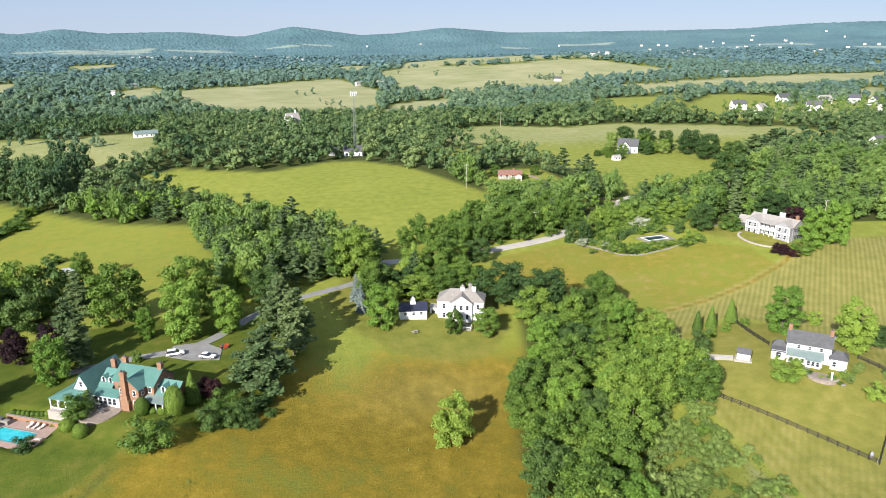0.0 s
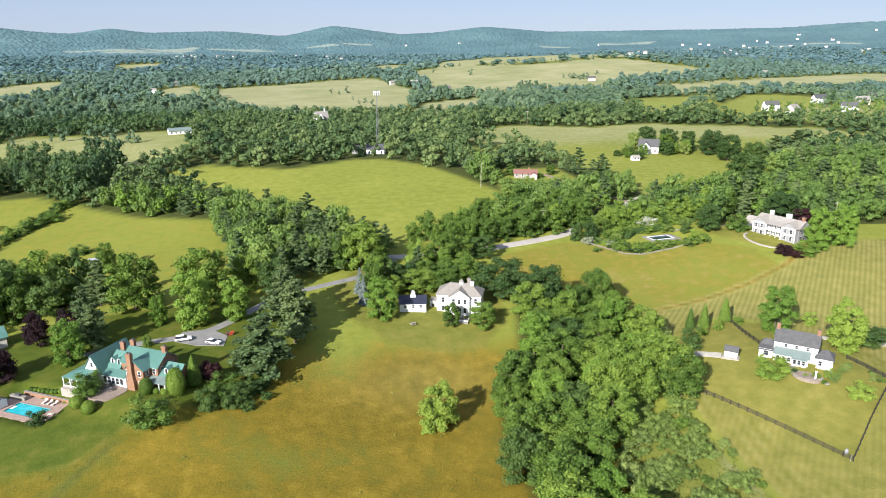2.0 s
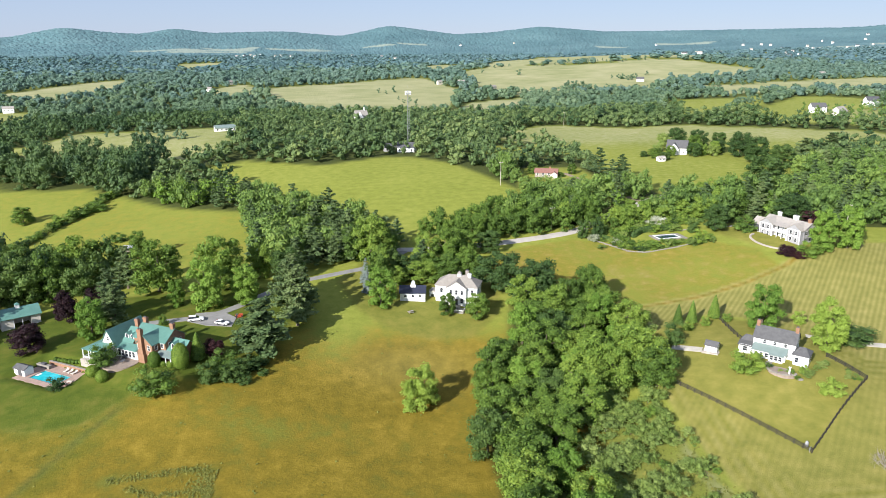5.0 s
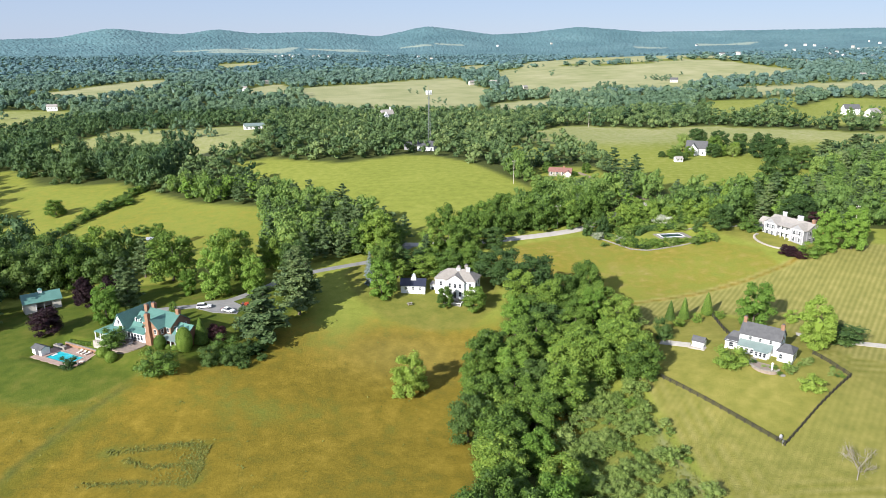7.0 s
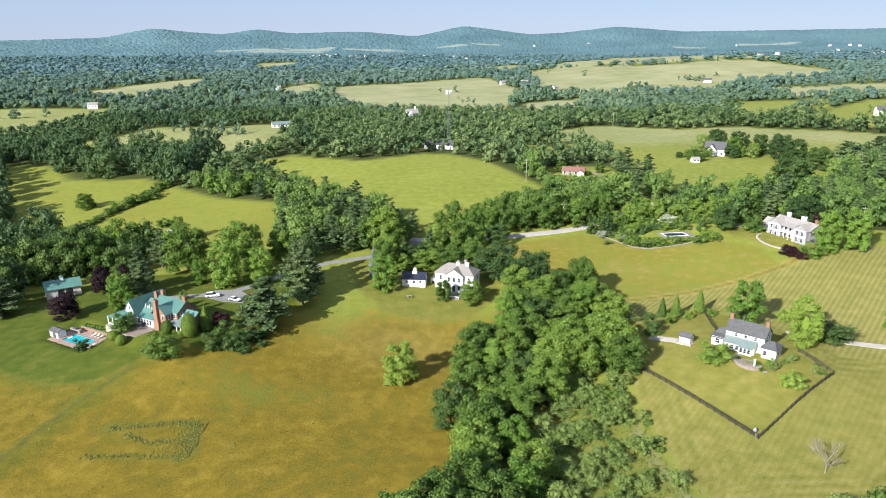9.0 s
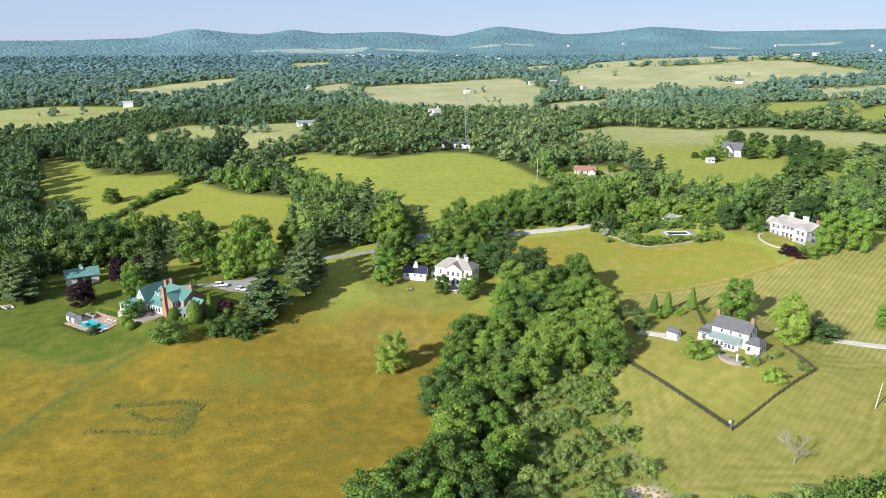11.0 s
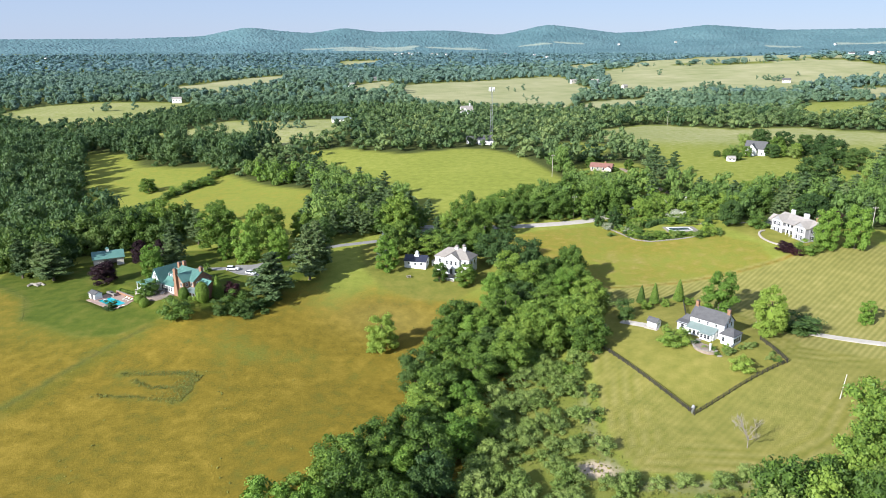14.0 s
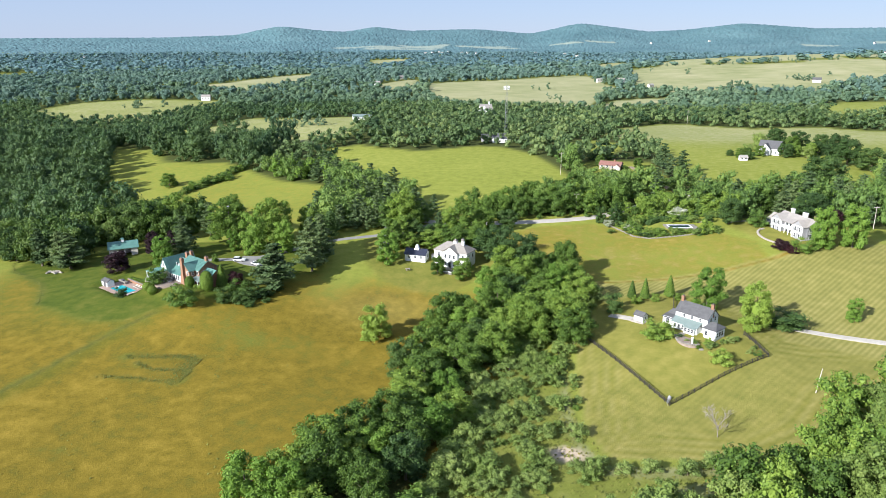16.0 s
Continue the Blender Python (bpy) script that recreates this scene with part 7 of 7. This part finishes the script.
# ---- vehicles ----
def car(x, y, turn, label, length=4.8, tall=1.7, rear=0.95):
    o = thing("car", x, y, turn, label, "car", lift=0.2)
    L, W = length / 2, 0.93
    prof = [(-L, 0.35), (-L, 0.95), (-L + 0.15, tall * 0.6), (L - 1.5, tall * 0.62), (L - 0.15, tall * 0.5), (L, 0.7), (L, 0.35)]
    bm = bmesh.new()
    a = [bm.verts.new((px, -W, pz)) for px, pz in prof]
    b = [bm.verts.new((px, W, pz)) for px, pz in prof]
    bm.faces.new(a)
    bm.faces.new(b[::-1])
    for i in range(len(prof)):
        j = (i + 1) % len(prof)
        bm.faces.new((a[i], b[i], b[j], a[j]))
    bmesh.ops.bevel(bm, geom=bm.edges[:], offset=0.07, segments=2, affect="EDGES")
    part("body", bm, CAR_WHITE, o)
    z0 = tall * 0.6
    bm = bmesh.new()
    lo = [(-L + 0.1, -0.88), (L - 1.3, -0.88), (L - 1.3, 0.88), (-L + 0.1, 0.88)]
    hi = [(-L + 0.1 + (0.3 if rear > 0.9 else 0.9), -0.7), (L - 2.3, -0.7), (L - 2.3, 0.7), (-L + 0.1 + (0.3 if rear > 0.9 else 0.9), 0.7)]
    v = [bm.verts.new((px, py, z0 - 0.03)) for px, py in lo] + [bm.verts.new((px, py, tall - 0.1)) for px, py in hi]
    for f in ((0, 1, 5, 4), (1, 2, 6, 5), (2, 3, 7, 6), (3, 0, 4, 7), (4, 5, 6, 7)):
        bm.faces.new([v[i] for i in f])
    part("glazing", bm, GLASS, o, "dark tinted windows")
    bm = boxes((hi[0][0] - 0.05, hi[1][0] + 0.08, -0.73, 0.73, tall - 0.1, tall))
    bmesh.ops.bevel(bm, geom=bm.edges[:], offset=0.04, segments=2, affect="EDGES")
    part("car_roof", bm, CAR_WHITE, o)
    for sx in (-L + 0.9, L - 0.95):
        for sy in (-W + 0.02, W - 0.02):
            bm = bmesh.new()
            bmesh.ops.create_cone(bm, cap_ends=True, segments=16, radius1=0.36, radius2=0.36, depth=0.24, matrix=Matrix.Translation((sx, sy, 0.36)) @ Matrix.Rotation(radians(90), 4, "X"))
            w = part("wheel", bm, TYRE, o)
            bm = bmesh.new()
            bmesh.ops.create_cone(bm, cap_ends=True, segments=12, radius1=0.2, radius2=0.2, depth=0.26, matrix=Matrix.Translation((sx, sy, 0.36)) @ Matrix.Rotation(radians(90), 4, "X"))
            part("rim", bm, STEEL, w)
    for sy in (-0.65, 0.65):
        part("headlight", boxes((L - 0.12, L + 0.02, sy - 0.2, sy + 0.2, 0.68, 0.8)), STEEL, o)
        part("tail_light", boxes((-L - 0.02, -L + 0.08, sy - 0.15, sy + 0.15, 0.8, 1.05)), RED_PAINT, o)


car(-70.3, 42.2, 12, "white estate car parked on the drive", 4.8, 1.7, 0.95)
car(-61.2, 38.6, -22, "white saloon car parked on the drive", 4.5, 1.45, 0.5)


def tractor():
    o = thing("garden_tractor", -57.4, 44.8, 20, "small red garden tractor on the grass", "tractor")
    part("hood", boxes((0.1, 1.2, -0.35, 0.35, 0.45, 1.05)), RED_PAINT, o)
    part("body", boxes((-1.1, 0.2, -0.5, 0.5, 0.45, 0.75)), RED_PAINT, o)
    part("seat", boxes((-0.8, -0.3, -0.25, 0.25, 0.75, 1.2)), SLATE, o)
    part("mower_deck", boxes((-0.6, 0.7, -0.75, 0.75, 0.15, 0.4)), RED_PAINT, o)
    for x, r in ((-0.75, 0.42), (0.85, 0.28)):
        for y in (-0.55, 0.55):
            bm = bmesh.new()
            bmesh.ops.create_cone(bm, cap_ends=True, segments=14, radius1=r, radius2=r, depth=0.25, matrix=Matrix.Translation((x, y, r)) @ Matrix.Rotation(radians(90), 4, "X"))
            part("wheel", bm, TYRE, o)


tractor()
pt = thing("picnic_table", -2.0, 49.5, 25, "dark wooden picnic table on the lawn", "table")
part("tabletop", boxes((-0.9, 0.9, -0.38, 0.38, 0.72, 0.78)), TIMBER, pt)
for y in (-0.75, 0.75):
    part("bench", boxes((-0.9, 0.9, y - 0.13, y + 0.13, 0.42, 0.47)), TIMBER, pt)
for x in (-0.65, 0.65):
    part("leg", boxes((x - 0.05, x + 0.05, -0.8, 0.8, 0.36, 0.42), (x - 0.05, x + 0.05, -0.5, -0.38, 0, 0.72), (x - 0.05, x + 0.05, 0.38, 0.5, 0, 0.72)), TIMBER, pt)
lg = thing("log_pile", -142.5, 25.8, 10, "heap of pale logs and stones on the grass", "logs")
rgl = random.Random(9)
for k in range(16):
    bm = bmesh.new()
    bmesh.ops.create_cone(bm, cap_ends=True, segments=8, radius1=0.35, radius2=0.3, depth=rgl.uniform(1.2, 2.6), matrix=Matrix.Translation((rgl.uniform(-3.4, 3.4), rgl.uniform(-1.4, 1.4), 0.3)) @ Matrix.Rotation(rgl.uniform(0, 3.1), 4, "Z") @ Matrix.Rotation(radians(88), 4, "Y"))
    part("log", bm, PAVING, lg)


# ---- the garden round the dark pool ----
grng = random.Random(17)
for k in range(96):
    x, y = grng.choice(((grng.uniform(76, 92), grng.uniform(102, 124)), (grng.uniform(94, 122), grng.uniform(117, 132)), (grng.uniform(86, 120), grng.uniform(98, 103))))
    if not (97 < x < 116 and 100 < y < 117):
        plant(grng.choice(("thicket2", "bushdark", "thicket0", "thicket2", "bush")), x, y, grng.uniform(1.4, 4.2), grng.uniform(2.6, 5.4), "shrub", "green garden shrub in beds round the pool", "shrub", "shrubs of the walled garden")


FARM_BED = [(115.2, -4.6, 1.2, 1.8), (116.8, -4.9, 0.9, 1.5), (118.2, -5.2, 1.1, 1.7), (116.6, -2.6, 1.3, 1.9), (117.4, -1.0, 1.0, 1.6), (118.4, -3.0, 0.8, 1.4), (104.3, -4.1, 2.2, 3.2), (106.0, -3.0, 1.4, 2.0),
            (110.6, 0.4, 1.8, 3.0), (108.6, -1.0, 1.5, 2.2), (112.6, 2.0, 1.4, 2.4), (98.0, -1.6, 1.2, 1.8), (101.0, -4.9, 1.3, 1.6), (96.2, 1.0, 1.4, 2.2)]
# planting on the inner side of the garden wall
for k in range(34):
    t = k / 33
    x, y = (73.5 + 13.5 * t * 2, 117.5 - 17.5 * t * 2) if t < 0.5 else (87 + 30 * (2 * t - 1), 99.5 + 2.0 * (2 * t - 1))
    plant(("thicket2", "thicket0", "thicket2", "bushdark")[k % 4], x + grng.uniform(-1, 1.5), y + grng.uniform(0, 2.5), grng.uniform(1.0, 2.2), grng.uniform(2.0, 3.4), "shrub", "low green shrub behind the garden wall", "shrub", "shrubs of the walled garden")
# bed in the corner of the farmhouse fence and along its porch
for x, y, height, spread in FARM_BED:
    plant(("thicket0", "bushdark", "thicket1", "thicket2")[int(x * 7) % 4], x, y, height, spread, "shrub", "small shrub in a bed beside the farmhouse", "shrub", "shrubs at the farmhouse")


def hedge_row(line, height, width, label, mat=LEAF_SHADY):
    o = tagged(new("hedge"), label, "hedge")
    o.location = (*line[0], gz(*line[0]))
    rng = np.random.default_rng(len(line) + int(abs(line[0][0])))
    pts = []
    for (x0, y0), (x1, y1) in zip(line, line[1:]):
        n = int(math.hypot(x1 - x0, y1 - y0) * 110 * height * width) + 20
        t = rng.uniform(0, 1, n)
        pts.append(np.stack([x0 + (x1 - x0) * t, y0 + (y1 - y0) * t], 1))
    c = np.concatenate(pts)
    n = len(c)
    d = rng.normal(0, 1, (n, 3))
    d[:, 2] = np.abs(d[:, 2])
    d /= np.linalg.norm(d, axis=1)[:, None]
    q = np.stack([c[:, 0] + d[:, 0] * width / 2, c[:, 1] + d[:, 1] * width / 2, ground_z(c[:, 0], c[:, 1]) + rng.uniform(0.1, 1, n) * height * (0.6 + 0.4 * d[:, 2])], 1)
    V, T = leaf_cards(rng, q - np.array(o.location), d, 0.55, 0.5)
    ob = new("leaves", mesh_from("hedge", V, T, [mat], False))
    ob.parent = o
    return o


hedge_row([(92.3, 112.9), (97, 118), (110.7, 119.5)], 2.4, 2.4, "clipped green hedge beside the garden pool")
hedge_row([(104, 124), (118, 128), (126, 124)], 1.6, 2.0, "clipped green hedge behind the garden pool")
hedge_row([(78, 119), (88, 103), (94, 98.5)], 1.3, 1.6, "low green hedge along the garden wall")
for k in range(9):
    plant("topiary", -104.6 + 1.28 * k, 20.9 - 0.62 * k, 1.25, 1.35, "shrub", "small clipped ball of evergreen above the pool wall", "shrub", "clipped balls above the pool")
for x, y, height, spread in ((-51.5, 5.5, 4.6, 6.4), (-49, 8.4, 5.2, 6.0), (-46.4, 11.2, 4.4, 5.4), (-44.6, 14.6, 3.6, 5.0), (-43, 19.5, 3.0, 4.4), (-47.5, 4.6, 2.2, 4.6), (-43.4, 9.4, 1.8, 4.0)):
    plant("bushdark", x, y, height, spread, "shrub", "wild dark shrub between lawn and meadow", "shrub", "shrubs along the meadow")


# ---- dead tree at the edge of the mown grass ----
def dead_tree(x, y, height):
    o = thing("dead_tree", x, y, 0, "bare grey dead tree with spreading branches", "tree")
    rng = np.random.default_rng(5)
    limbs, twigs = [], []

    def grow(p, d, l, r, depth):
        q = p + d * l
        s = np.cross(d, [0.3, 0.5, 0.8])
        s /= np.linalg.norm(s)
        w = np.cross(d, s)
        ring = [math.cos(a) * s + math.sin(a) * w for a in (0, 2.1, 4.2)]
        v = np.array([p + k * r for k in ring] + [q + k * r * 0.65 for k in ring])
        f = np.array([[0, 1, 4], [0, 4, 3], [1, 2, 5], [1, 5, 4], [2, 0, 3], [2, 3, 5]])
        (limbs if depth < 2 else twigs).append((v, f))
        if depth == 5:
            return
        for k in range(3 if depth else 5):
            e = d + rng.normal(0, 0.5, 3) + [0, 0, 0.12]
            grow(p + d * l * rng.uniform(0.55, 1.0), e / np.linalg.norm(e), l * rng.uniform(0.6, 0.85), r * 0.6, depth + 1)

    grow(np.array([0, 0, -0.3]), np.array([0, 0, 1.0]), height * 0.27, 0.15, 0)
    for name, parts in (("trunk", limbs), ("crown", twigs)):
        v, t = join(parts)
        ob = new(name, mesh_from("dead_" + name, v, t, [BARK_PALE], False))
        ob.parent = o


dead_tree(101.6, -44.2, 13.5)


# ---- weathered post stone at the corner of the fence ----
st = thing("standing_stone", 91.4, -28.6, 20, "pale grey stone block beside the fence corner", "stone")
bm = bmesh.new()
bmesh.ops.create_icosphere(bm, subdivisions=2, radius=0.7, matrix=Matrix.Translation((0, 0, 0.55)) @ Matrix.Diagonal((0.75, 0.6, 1.15, 1)))
srng = random.Random(3)
for v in bm.verts:
    v.co += Vector((srng.uniform(-.07, .07), srng.uniform(-.07, .07), srng.uniform(-.07, .07)))
part("block", bm, GREY_SIDING, st)


# ---- parking court ----
bm = bmesh.new()
top = [bm.verts.new((x, y, gz(x, y) + 0.16)) for x, y in PARKING]
low = [bm.verts.new((x, y, gz(x, y) - 0.6)) for x, y in PARKING]
bm.faces.new(top)
for i in range(len(top)):
    j = (i + 1) % len(top)
    bm.faces.new((top[i], low[i], low[j], top[j]))
bmesh.ops.recalc_face_normals(bm, faces=bm.faces)
me = bpy.data.meshes.new("pavement")
bm.to_mesh(me)
bm.free()
me.materials.append(ASPHALT)
tagged(new("pavement", me), "grey paved parking court beside the brick house", "pavement", kind="structure")


# ---- tall weeds in the meadow ----
def weeds():
    rng = np.random.default_rng(41)
    pts = []
    for line, n, w in ((MARK_A, 420, 0.6), (MARK_B, 200, 0.5), (MARK_C, 240, 0.5), (LAWN_EDGE, 160, 0.35)):
        for _ in range(n):
            k = rng.integers(len(line) - 1)
            t = rng.uniform(0, 1)
            (x0, y0), (x1, y1) = line[k], line[k + 1]
            pts.append((x0 + (x1 - x0) * t + rng.normal(0, w), y0 + (y1 - y0) * t + rng.normal(0, w), rng.uniform(0.4, 0.7)))
    for _ in range(1200):
        x, y = rng.uniform(-150, 15), rng.uniform(-95, 45)
        if noise.noise(Vector((x * 0.05, y * 0.05, 5))) > rng.uniform(-0.2, 0.6):
            pts.append((x, y, rng.uniform(0.35, 0.8)))
    for _ in range(420):
        pts.append((-46.6 - abs(rng.normal(0, 4.0)), rng.uniform(-42.5, -29.5), rng.uniform(0.4, 0.65)))
    for x, y in scatter(SCRUB, 0.35, 43, 5000):
        pts.append((x, y, rng.uniform(0.4, 1.1)))
    p = np.array(pts)
    lawn = np.maximum(depth_in(WEST_LAWN, p[:, 0], p[:, 1]), depth_in(HOUSE_LAWN, p[:, 0], p[:, 1]))
    p = p[lawn < 0.5]
    c = np.stack([p[:, 0], p[:, 1], ground_z(p[:, 0], p[:, 1]) + 0.2 * p[:, 2]], 1)
    d = np.tile([-0.3, -0.5, 0.8], (len(p), 1))
    V, T = leaf_cards(rng, c, d, 0.8, 0.3)
    V = c.repeat(3, 0) + (V - c.repeat(3, 0)) * p[:, 2].repeat(3)[:, None]
    me = mesh_from("tall_weeds", V, T, [WEED], False)
    tagged(new("tall_weeds", me), "olive tufts of tall weeds in the dry meadow", "weeds", kind="stuff")


WEED = foliage("weeds", (0.08, 0.094, 0.02), (0.145, 0.15, 0.032), (0.25, 0.225, 0.052), 0.9)
weeds()
